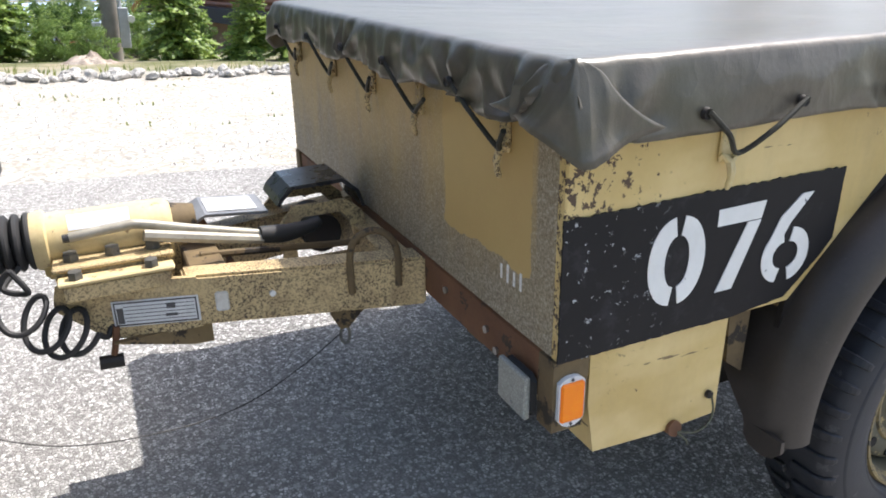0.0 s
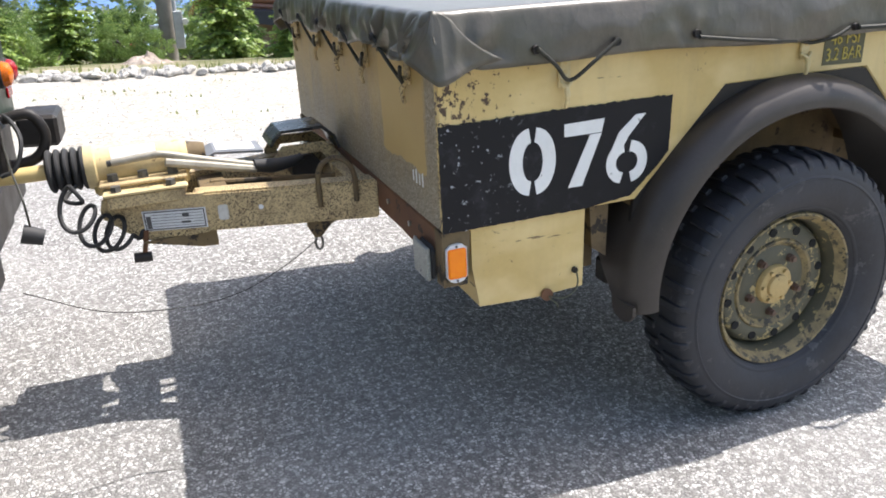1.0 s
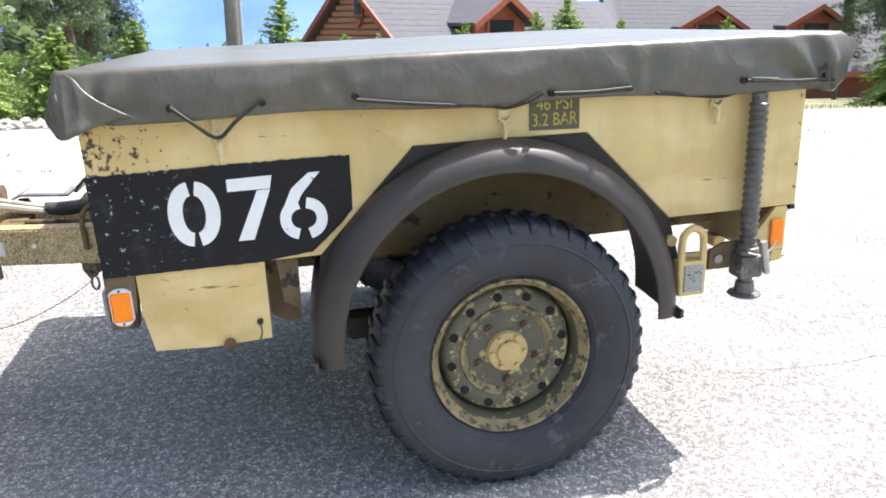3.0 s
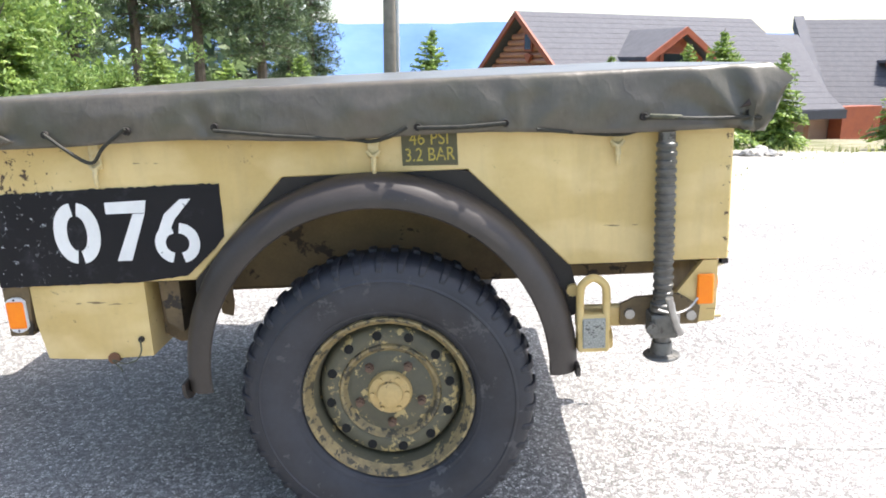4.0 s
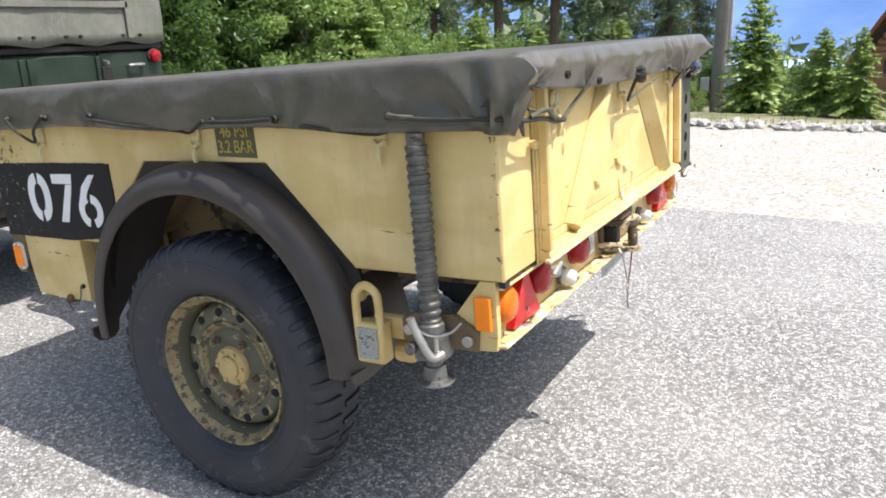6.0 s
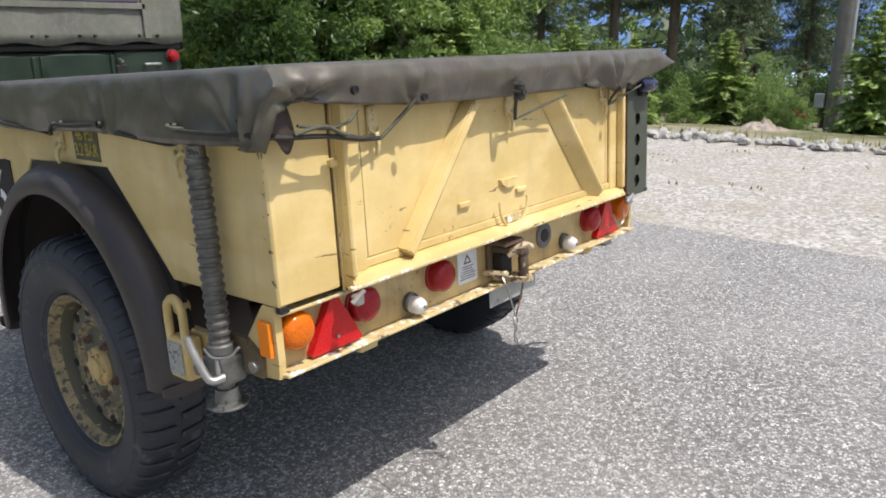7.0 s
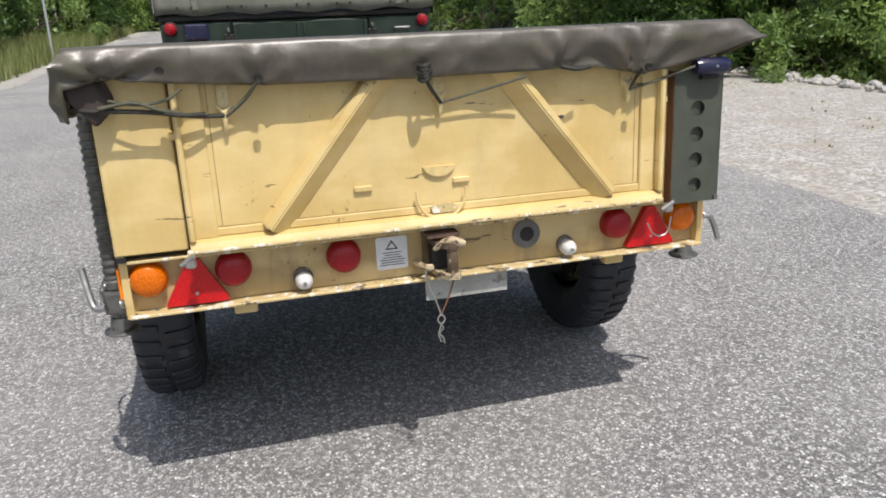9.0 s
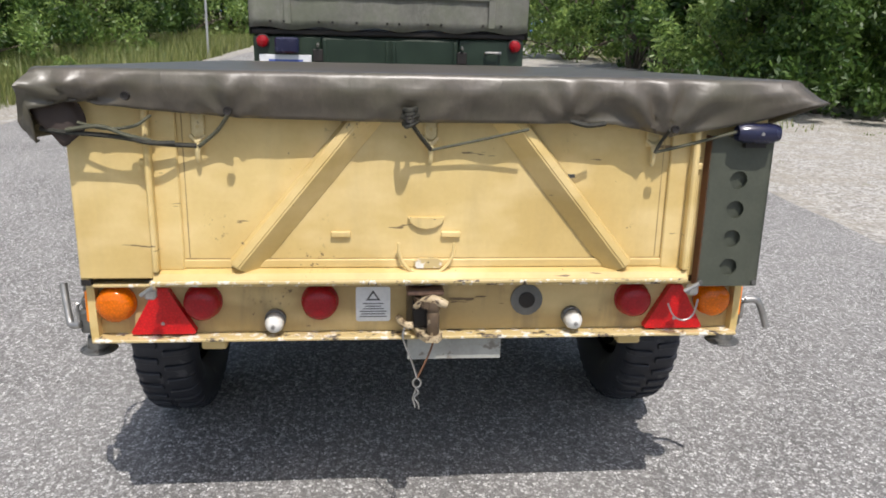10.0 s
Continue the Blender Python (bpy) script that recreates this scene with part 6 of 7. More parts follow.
for y in HOOKS_REAR:
    tie_hook(REAR + 0.006, y, 1.075, (1, 0, 0))

M_BLANK = surf("dull_grey_disc", (0.11, 0.11, 0.105), (0.16, 0.16, 0.15), 20, 0.7)
beam = part("rear_light_beam", box(0.820, 0.835, 0.012, W - 0.012, 0.568, 0.700, 0.002), M_BEAM, trailer, "sand-painted channel beam carrying the rear lights")
for z0, z1 in ((0.560, 0.568), (0.700, 0.708)):
    part("flange", box(0.820, 0.880, 0.010, W - 0.010, z0, z1, 0.002), M_EDGE, beam)
for y0, y1 in ((0.006, 0.012), (W - 0.012, W - 0.006)):
    part("end_plate", box(0.820, 0.852, y0, y1, 0.562, 0.706), M_SANDIN, beam)


def round_light(y, z, r, mat, name, label):
    o = part(name, lathe([(r, 0.0), (r, 0.010), (r * 0.97, 0.030), (r * 0.78, 0.039), (r * 0.4, 0.043), (0.0, 0.044)], (0.835, y, z), "x", 36), mat, beam, label, True)
    part("gasket", lathe([(r + 0.003, 0.0), (r + 0.003, 0.006), (r, 0.008)], (0.835, y, z), "x", 36), mat, o, smooth=True)
    for s in (-1, 1):
        part("screw", rod((0.848, y + s * r * 0.90, z), (0.857, y + s * r * 0.90, z), 0.0028, seg=8), M_STEEL, o)
    return o


round_light(0.062, 0.650, 0.043, M_AMBER, "indicator_light", "ribbed amber indicator light")
round_light(0.266, 0.652, 0.043, M_RED, "tail_light", "round red tail light")
round_light(0.548, 0.650, 0.043, M_RED, "fog_light", "round red fog light")
round_light(1.343, 0.650, 0.043, M_RED, "tail_light", "round red tail light")
round_light(1.553, 0.650, 0.043, M_AMBER, "indicator_light", "ribbed amber indicator light")
blank = part("blanked_light", lathe([(0.041, 0.0), (0.041, 0.005), (0.039, 0.006), (0.0, 0.006)], (0.835, 1.068, 0.648), "x", 36), M_BLANK, beam, "flat grey blanking disc", True)
part("screw", lathe([(0.021, 0.0), (0.021, 0.003), (0.019, 0.0035), (0.0, 0.0035)], (0.8405, 1.068, 0.648), "x", 24), M_BLACK, blank, "dark worn centre")


def triangle(y):
    s = 0.076
    o = [(y - s, 0.580), (y - s * 0.98, 0.574), (y + s * 0.98, 0.574), (y + s, 0.580), (y + 0.014, 0.690), (y - 0.014, 0.690)]
    t = part("triangle_reflector", prism(o, "x", 0.835, 0.858), M_REDTRI, beam, "red warning triangle reflector")
    part("screw", rod((0.857, y, 0.602), (0.862, y, 0.602), 0.004, seg=8), M_STEEL, t)


triangle(0.172)
triangle(1.452)
for y in (0.438, 1.186):
    o = part("marker_lamp", lathe([(0.026, 0.0), (0.026, 0.012), (0.021, 0.016)], (0.835, y, 0.604), "x", 24), M_ZINC, beam, "small round lamp with a chalky white dome", True)
    part("lamp_dome", lathe([(0.022, 0.012), (0.023, 0.03), (0.018, 0.045), (0.010, 0.052), (0.0, 0.053)], (0.835, y, 0.600), "x", 24), M_WHITEPLASTIC, o, smooth=True)
    part("screw", rod((0.887, y, 0.600), (0.893, y, 0.600), 0.005, seg=8), M_STEEL, o)

rounded = [(y + 0.006 * math.cos(a), z + 0.006 * math.sin(a)) for y, z, a0 in ((0.716, 0.678, 0), (0.642, 0.678, 90), (0.642, 0.600, 180), (0.716, 0.600, 270)) for a in [radians(a0 + 30 * k) for k in range(4)]]
plate = part("warning_sticker", prism(rounded, "x", 0.835, 0.837), M_PAPER, beam, "white warning sticker with a triangle and small print")
tri = [(0.679, 0.676), (0.661, 0.649), (0.697, 0.649)]
tri2 = [(0.679, 0.668), (0.668, 0.653), (0.690, 0.653)]
part("printed_triangle", strip(tri, tri2, "x", 0.8368, 0.8378, closed=True), M_INK, plate)
for k in range(6):
    wd = (0.026, 0.020, 0.026, 0.034, 0.030, 0.034)[k]
    part("print_line", box(0.8368, 0.8378, 0.679 - wd, 0.679 + wd, 0.6395 - 0.0068 * k, 0.6418 - 0.0068 * k), M_INK, plate)


# rear tow hitch with hanging clip
def hitch():
    h = part("tow_hitch", box(0.835, 0.850, 0.762, 0.842, 0.586, 0.699, 0.004), M_GRIMY, trailer, "greasy rear towing pintle with chained pin")
    part("top_plate", box(0.835, 0.912, 0.760, 0.850, 0.684, 0.697, 0.003), M_NUT, h, "dark brown top plate")
    part("upper_jaw", prism([(0.850, 0.776), (0.905, 0.782), (0.936, 0.800), (0.940, 0.828), (0.915, 0.842), (0.850, 0.838)], "z", 0.660, 0.676), M_HITCH, h, "upper jaw with flaking paint")
    part("lower_jaw", prism([(0.850, 0.778), (0.915, 0.786), (0.948, 0.804), (0.952, 0.834), (0.925, 0.846), (0.850, 0.838)], "z", 0.578, 0.592), M_PALEHITCH, h, "pale chipped lower jaw")
    part("back_block", box(0.85, 0.888, 0.776, 0.824, 0.592, 0.660, 0.008, seg=2), M_BLACK, h)
    part("pin", lathe([(0.0, 0.0), (0.012, 0.0), (0.015, 0.004), (0.0155, 0.052), (0.013, 0.058), (0.017, 0.064), (0.017, 0.082), (0.012, 0.090), (0.0, 0.092)], (0.926, 0.823, 0.592), "z", 18), M_HITCH, h, "greasy flaking pin", True)
    handle = tube(smooth_path([(0.905, 0.780, 0.654), (0.915, 0.795, 0.668), (0.925, 0.812, 0.678), (0.932, 0.836, 0.676), (0.936, 0.856, 0.668)], 4), [0.006, 0.007, 0.008, 0.009, 0.009, 0.0095, 0.010, 0.011, 0.012, 0.013, 0.0135, 0.013, 0.012, 0.0115, 0.011, 0.010, 0.008], 9)
    part("pin_handle", handle, M_PALEHITCH, h, "worn pale pin handle", True)
    part("tab", tube(smooth_path([(0.845, 0.742, 0.606), (0.880, 0.748, 0.608), (0.900, 0.760, 0.606), (0.900, 0.776, 0.604)], 4), [0.009] * 9 + [0.0095, 0.010, 0.0095, 0.008], 8), M_PALEHITCH, h, "chipped lug", True)
    part("chain", tube(smooth_path([(0.900, 0.755, 0.600), (0.915, 0.752, 0.575), (0.918, 0.772, 0.52), (0.920, 0.786, 0.475)], 6), 0.0026, 5), M_STEEL, h, "thin hanging chain", True)
    part("chain", tube(smooth_path([(0.922, 0.826, 0.575), (0.922, 0.815, 0.54), (0.921, 0.798, 0.50), (0.920, 0.787, 0.475)], 6), 0.0026, 5), M_RUST, h, "", True)
    ringp = [(0.920, 0.786 + 0.010 * math.cos(a), 0.462 + 0.012 * math.sin(a)) for a in [math.tau * k / 12 for k in range(12)]]
    part("clip_ring", tube(ringp, 0.0026, 6, closed=True), M_STEEL, h, smooth=True)
    part("spring_clip", tube(smooth_path([(0.920, 0.783, 0.450), (0.921, 0.790, 0.436), (0.919, 0.780, 0.422), (0.921, 0.789, 0.408), (0.920, 0.792, 0.392)], 5), 0.0024, 6), M_STEEL, h, "bent R-shaped spring clip", True)
    part("spring_clip", tube([(0.920, 0.785, 0.450), (0.920, 0.776, 0.420), (0.920, 0.783, 0.396)], 0.0024, 6), M_STEEL, h, smooth=True)


hitch()
part("number_plate", box(0.842, 0.846, 0.765, 1.005, 0.492, 0.558, 0.002), M_DULLPLATE, trailer, "plain pale grey plate hanging below the beam")
part("loop_chain", tube(smooth_path([(0.90, 1.415, 0.655), (0.905, 1.43, 0.625), (0.905, 1.455, 0.612), (0.905, 1.48, 0.625), (0.90, 1.492, 0.665)], 6), 0.0022, 5), M_STEEL, trailer, "thin wire loop", True)
part("stub", box(0.80, 0.84, 0.255, 0.315, 0.525, 0.565, 0.004), M_SAND, trailer)
part("stub", box(0.80, 0.84, 1.315, 1.375, 0.525, 0.565, 0.004), M_SAND, trailer)
part("gate_hinge_pad", box(0.872, 0.888, 0.002, 0.024, 0.708, 0.722), M_BLACK, trailer)


# perforated strip with a dark lamp above it
def perforated():
    y0, y1, z0, z1 = 1.474, 1.628, 0.706, 1.075
    holes = [(1.551, z) for z in (0.755, 0.827, 0.899, 0.971)]
    bm = bmesh.new()
    edges = [z0] + [(a[1] + b[1]) / 2 for a, b in zip(holes, holes[1:])] + [z1]
    for (cy, cz), lo, hi in zip(holes, edges, edges[1:]):
        o, i = [], []
        for k in range(32):
            a = math.tau * k / 32 + math.pi / 4
            c, s = math.cos(a), math.sin(a)
            i.append((cy + 0.0215 * c, cz + 0.0215 * s))
            q = max(abs(c), abs(s))
            u, v = c / q, s / q
            o.append((cy + u * ((y1 - cy) if u > 0 else (cy - y0)), cz + v * ((hi - cz) if v > 0 else (cz - lo))))
        strip(o, i, "x", REAR + 0.030, REAR + 0.034, bm, closed=True)
    return bm


p = part("perforated_strip", perforated(), M_GREYGREEN, trailer, "grey-green perforated steel strip")
part("strip_back", box(REAR + 0.012, REAR + 0.021, 1.478, 1.6235, 0.708, 1.073), M_GREYGREEN, p)
part("strip_edge", box(REAR + 0.003, REAR + 0.034, 1.624, 1.6275, 0.706, 1.075), M_GREYGREEN, p)
part("strip_edge", box(REAR + 0.003, REAR + 0.034, 1.4735, 1.477, 0.706, 1.075), M_RUST, p)
for y in (1.482, 1.62):
    part("bolt", rod((REAR + 0.032, y, 0.716), (REAR + 0.040, y, 0.716), 0.007, seg=6), M_ZINC, p)
lampm = part("rear_lamp", lathe([(0.0, -0.055), (0.017, -0.052), (0.023, -0.035), (0.024, 0.03), (0.019, 0.048), (0.0, 0.052)], (REAR + 0.058, 1.572, 1.085), "y", 24), M_NAVY, trailer, "dark navy lamp under the sheet", True)
part("lamp_bracket", box(REAR + 0.034, REAR + 0.05, 1.55, 1.60, 1.05, 1.085), M_BLACK, lampm)
part("lamp_screw", rod((REAR + 0.078, 1.572, 1.085), (REAR + 0.084, 1.572, 1.085), 0.004, seg=8), M_STEEL, lampm)


# ---- drawbar and coupling ----
SLOPE = -0.268


def along(x, off=0.0):
    return 0.644 + SLOPE * (x + 1.445) + off


def beam_bar(x0, x1, off0, off1, z0, z1):
    bm = bmesh.new()
    c = [bm.verts.new((x, along(x, off), z)) for x in (x0, x1) for off, z in ((off0, z0), (off1, z0), (off1, z1), (off0, z1))]
    for q in ((0, 1, 2, 3), (7, 6, 5, 4), (0, 4, 5, 1), (1, 5, 6, 2), (2, 6, 7, 3), (3, 7, 4, 0)):
        bm.faces.new([c[k] for k in q])
    bmesh.ops.bevel(bm, geom=bm.edges[:], offset=0.006, segments=2, affect="EDGES")
    return bm


def nose():
    """The tapered plate end of the drawbar."""
    bm = bmesh.new()
    o = [(-1.475, 0.600), (-1.475, 0.716), (-1.745, 0.716), (-1.752, 0.690), (-1.755, 0.665), (-1.665, 0.592), (-1.60, 0.585)]
    lo = [bm.verts.new((x, along(x, -0.003), z)) for x, z in o]
    hi = [bm.verts.new((x, along(x, 0.010), z)) for x, z in o]
    bm.faces.new(lo[::-1]), bm.faces.new(hi)
    for i in range(len(o)):
        j = (i + 1) % len(o)
        bm.faces.new((lo[i], lo[j], hi[j], hi[i]))
    return bm


both("drawbar_leg", lambda: beam_bar(-1.00, -1.50, 0.0, 0.07, 0.600, 0.716), M_BAR, "sand-painted drawbar leg pitted by grit")
both("drawbar_nose", nose, M_BAR)
both("drawbar_gusset", lambda: prism([(-1.455, 0.600), (-1.655, 0.590), (-1.50, 0.552), (-1.455, 0.550)], "y", 0.668, 0.684), M_GRIMY)
lab = part("data_plate", box(-0.088, 0.088, -0.003, 0.0, -0.030, 0.030, 0.001), M_PAPER, trailer, "white printed data plate, too worn to read")
lab.matrix_basis = Matrix.Translation((-1.562, along(-1.562, -0.004), 0.646)) @ Matrix.Rotation(math.atan(SLOPE), 4, "Z")
part("print_frame", strip([(-0.084, -0.027), (0.084, -0.027), (0.084, 0.027), (-0.084, 0.027)], [(-0.081, -0.024), (0.081, -0.024), (0.081, 0.024), (-0.081, 0.024)], "y", -0.0042, -0.0031, closed=True), M_INK, lab)
part("print_block", box(-0.079, -0.066, -0.0042, -0.003, -0.022, 0.014), M_INK, lab)
part("print_block", box(0.022, 0.040, -0.0042, -0.003, 0.006, 0.018), M_INK, lab)
part("print_block", box(0.018, 0.042, -0.0042, -0.003, -0.012, -0.006), M_INK, lab)
for k in range(5):
    part("print_line", box(-0.064, 0.078, -0.0042, -0.0032, -0.018 + 0.0085 * k, -0.0168 + 0.0085 * k), M_INK, lab)
st = part("small_label", box(-0.014, 0.014, -0.003, 0.0, -0.022, 0.022, 0.004), M_WHITEPLASTIC, trailer, "small blank pale label")
st.matrix_basis = Matrix.Translation((-1.43, along(-1.43, -0.001), 0.655)) @ Matrix.Rotation(math.atan(SLOPE), 4, "Z")
part("u_bolt", tube(smooth_path([(-1.165, along(-1.165, -0.012), 0.650), (-1.165, along(-1.165, -0.012), 0.735), (-1.15, along(-1.15, -0.010), 0.775), (-1.115, along(-1.115, -0.008), 0.792),
                                 (-1.08, along(-1.08, -0.010), 0.775), (-1.065, along(-1.065, -0.012), 0.735), (-1.065, along(-1.065, -0.012), 0.660)], 6), 0.0078, 10), M_GRIMY, trailer, "bent steel lashing loop", True)
part("bolt_hole", rod((-1.327, along(-1.327, -0.004), 0.662), (-1.327, along(-1.327, 0.004), 0.662), 0.007, seg=10), M_PAPER, trailer)
brk = part("stay_bracket", prism([(-1.20, 0.600), (-1.09, 0.600), (-1.13, 0.580), (-1.165, 0.545), (-1.185, 0.545), (-1.20, 0.575)], "y", 0.600, 0.625), M_GRIMY, trailer, "brown bracket with ring below the drawbar")
part("ring", tube([(-1.172 + 0.011 * math.cos(a), 0.610, 0.524 + 0.022 * math.sin(a)) for a in [math.tau * k / 16 for k in range(16)]], 0.004, 6, closed=True), M_ZINC, brk, smooth=True)
part("breakaway_wire", tube(smooth_path([(-1.175, 0.610, 0.535), (-1.28, 0.60, 0.475), (-1.42, 0.58, 0.425), (-1.58, 0.56, 0.42), (-1.78, 0.54, 0.46), (-1.96, 0.55, 0.55)], 8), 0.0014, 5), M_BLACK, trailer, "thin slack wire", True)

# bolted clamp plates over the coupling
for y0, y1, z in ((0.700, 0.770, 0.752), (0.855, 0.925, 0.752)):
    part("clamp_block", box(-1.735, -1.515, y0 + 0.004, y1, 0.716, 0.752, 0.003), M_BAR, trailer, "pitted clamp block")
    part("clamp_plate", box(-1.742, -1.508, y0 - 0.004, y1 + 0.004, 0.754, 0.764, 0.003), M_BAR, trailer, "sand-painted clamp plate")
    for x in (-1.705, -1.625, -1.545):
        part("bolt", rod((x, y0 + 0.04, 0.764), (x, y0 + 0.04, 0.782), 0.0165, 0.015, 6), M_ZINC, trailer, "zinc hexagon bolt")
for y0, y1 in ((0.662, 0.699), (0.926, 0.963)):
    part("clamp_block", box(-1.728, -1.520, y0 + 0.003, y1, 0.700, 0.735, 0.003), M_BAR, trailer, "pitted clamp block")
    part("clamp_plate", box(-1.735, -1.512, y0 - 0.003, y1 + 0.002, 0.7365, 0.746, 0.003), M_PALEBAR, trailer, "pale worn clamp plate")
    for x in (-1.700, -1.556):
        part("bolt", rod((x, y0 + 0.018, 0.746), (x, y0 + 0.018, 0.762), 0.0155, 0.014, 6), M_ZINC, trailer, "zinc hexagon bolt")
tubeb = part("coupling_housing", lathe([(0.052, 0.0), (0.060, 0.004), (0.064, 0.02), (0.064, 0.030), (0.056, 0.034), (0.055, 0.26), (0.050, 0.275), (0.040, 0.282)], (-1.775, MID, 0.792), "x", 36), M_PALEBAR, trailer, "sand-painted overrun coupling tube", True)
part("pale_label", lathe([(0.0565, 0.075), (0.0565, 0.195)], (-1.775, MID, 0.792), "x", 10, arc=(radians(110), radians(150))), M_PAPER, tubeb, "faded pale label")
part("housing_foot", box(-1.76, -1.50, 0.765, 0.86, 0.716, 0.765, 0.01), M_SAND, tubeb)
part("damper_tail", rod((-1.495, MID, 0.792), (-1.445, MID, 0.792), 0.043, 0.034, 16), M_GRIMY, tubeb, "dark dirty tube end", True)
bel = []
for k in range(5):
    x = -0.108 + 0.0215 * k
    bel += [(0.043, x), (0.055, x + 0.003), (0.061, x + 0.008), (0.061, x + 0.0135), (0.055, x + 0.0185), (0.043, x + 0.0215)]
part("bellows", lathe(bel, (-1.765, MID, 0.795), "x", 32), M_RUBBER, trailer, "black ribbed rubber bellows", True)
part("draw_shaft", rod((-2.02, MID, 0.795), (-1.86, MID, 0.795), 0.022, seg=18), M_SAND, trailer, "worn sand-painted draw shaft", True)
part("towing_eye", tube([(-2.07 + 0.05 * math.cos(a), MID + 0.05 * math.sin(a), 0.795) for a in [math.tau * k / 24 for k in range(24)]], 0.018, 10, closed=True), M_STEEL, trailer, "worn steel towing eye", True)
part("hand_brake", tube(smooth_path([(-1.700, 0.735, 0.815), (-1.600, 0.738, 0.822), (-1.560, 0.740, 0.820), (-1.46, 0.748, 0.790), (-1.30, 0.760, 0.745)], 5), 0.0105, 10), M_LEVER, trailer, "grimy grey parking brake lever", True)
lev = part("brake_link", tube([(-1.560, 0.722, 0.800), (-1.42, 0.735, 0.765), (-1.31, 0.748, 0.738)], [0.013, 0.013, 0.011], 8), M_LEVER, trailer, "dull worn brake link", True)
part("rubber_sleeve", tube(smooth_path([(-1.315, 0.755, 0.748), (-1.25, 0.765, 0.738), (-1.19, 0.775, 0.742), (-1.165, 0.780, 0.750)], 4), [0.019, 0.02, 0.021, 0.022, 0.021, 0.02, 0.019, 0.018, 0.017, 0.016, 0.015, 0.013, 0.012], 12), M_RUBBER, trailer, "black rubber sleeve", True)
part("lever_tip", rod((-1.712, 0.735, 0.814), (-1.698, 0.735, 0.815), 0.009, seg=10), M_RUBBER, lev, smooth=True)
# hand wheel guard frame behind the coupling, with a bent black cover
SHIFT = Matrix.Translation((0.025, 0, -0.134))


def shifted(bm):
    bmesh.ops.transform(bm, matrix=SHIFT, verts=bm.verts[:])
    return bm


part("bent_cover", shifted(strip([(-1.272, 0.908), (-1.262, 0.926), (-1.235, 0.952), (-1.10, 0.955), (-1.06, 0.920), (-1.045, 0.875)],
                               [(-1.264, 0.904), (-1.254, 0.919), (-1.229, 0.943), (-1.104, 0.945), (-1.068, 0.914), (-1.055, 0.875)], "y", 0.86, 1.02)), M_HOODBLACK, trailer, "bent black sheet steel cover")
flat = part("top_plate", shifted(strip([(-1.482, 0.893), (-1.44, 0.912), (-1.294, 0.900)], [(-1.482, 0.886), (-1.44, 0.905), (-1.294, 0.893)], "y", 0.865, 1.015)), M_ALU, trailer, "worn pale aluminium top plate")
part("pale_label", shifted(prism([(-1.432, 0.9125), (-1.315, 0.9028), (-1.315, 0.904), (-1.432, 0.9137)], "y", 0.885, 0.995)), M_PAPER, flat, "scratched white label")
part("frame_plate", shifted(strip([(-1.27, 0.735), (-1.27, 0.865), (-1.235, 0.905), (-1.10, 0.905), (-1.06, 0.87), (-1.03, 0.735)], [(-1.235, 0.765), (-1.235, 0.85), (-1.215, 0.875), (-1.115, 0.875), (-1.095, 0.85), (-1.08, 0.765)], "y", 0.845, 0.857, closed=True)), M_BAR, trailer, "cut-out sand-painted frame plate")
part("frame_plate", shifted(strip([(-1.27, 0.735), (-1.27, 0.865), (-1.235, 0.905), (-1.10, 0.905), (-1.06, 0.87), (-1.03, 0.735)], [(-1.235, 0.765), (-1.235, 0.85), (-1.215, 0.875), (-1.115, 0.875), (-1.095, 0.85), (-1.08, 0.765)], "y", 1.02, 1.032, closed=True)), M_BAR, trailer, "cut-out sand-painted frame plate")
part("drum", shifted(rod((-1.16, 0.87, 0.815), (-1.16, 1.01, 0.815), 0.05, seg=24)), M_BLACK, trailer, "dark cable drum", True)
part("pawl_arm", shifted(prism([(-1.47, 0.885), (-1.44, 0.885), (-1.36, 0.72), (-1.40, 0.72)], "y", 0.93, 0.945)), M_RUST, trailer, "brown strut")
part("cross_tie", box(-1.06, -1.0, 0.54, 1.09, 0.612, 0.70, 0.004), M_BAR, trailer)
part("tie_plate", box(-1.48, -1.40, 0.69, 0.94, 0.612, 0.70, 0.004), M_GRIMY, trailer)
part("brake_rod", rod((-1.445, MID, 0.70), (-1.0, MID, 0.66), 0.009, seg=8), M_GRIMY, trailer, smooth=True)

# coiled electric cable and small hanging fittings
pts = []
for k in range(120):
    a, f = 0.6 + k * 0.200, k / 119
    base = Vector((-1.840, 0.69, 0.735)).lerp(Vector((-1.705, 0.685, 0.630)), f ** 0.8) + Vector((0.0, 0, -0.035 * math.sin(math.pi * f)))
    pts.append(base + Vector((0.034 * math.cos(a), 0.026 * math.sin(a), 0.041 * math.sin(a + 0.5))))
pts = smooth_path([(-1.80, 0.77, 0.76), (-1.835, 0.73, 0.73), (-1.79, 0.70, 0.725), tuple(pts[0])], 6)[:-1] + pts + smooth_path([tuple(pts[-1]), (-1.665, 0.69, 0.60), (-1.650, 0.70, 0.62), (-1.60, 0.72, 0.65)], 4)[1:]
part("coiled_cable", tube(pts, 0.0062, 8), M_RUBBER, trailer, "black coiled electric cable", True)
part("hanging_pin", tube(smooth_path([(-1.645, 0.69, 0.62), (-1.652, 0.688, 0.585), (-1.662, 0.686, 0.548)], 4), 0.007, 8), M_RUST, trailer, "hanging rusty pin", True)
part("pin_knob", rod((-1.690, 0.684, 0.546), (-1.642, 0.684, 0.543), 0.015, seg=10), M_BLACK, trailer)
part("chassis_mark", box(-1.0032, -1.0020, 0.16, 0.165, 0.80, 0.825), M_WHITE, trailer)
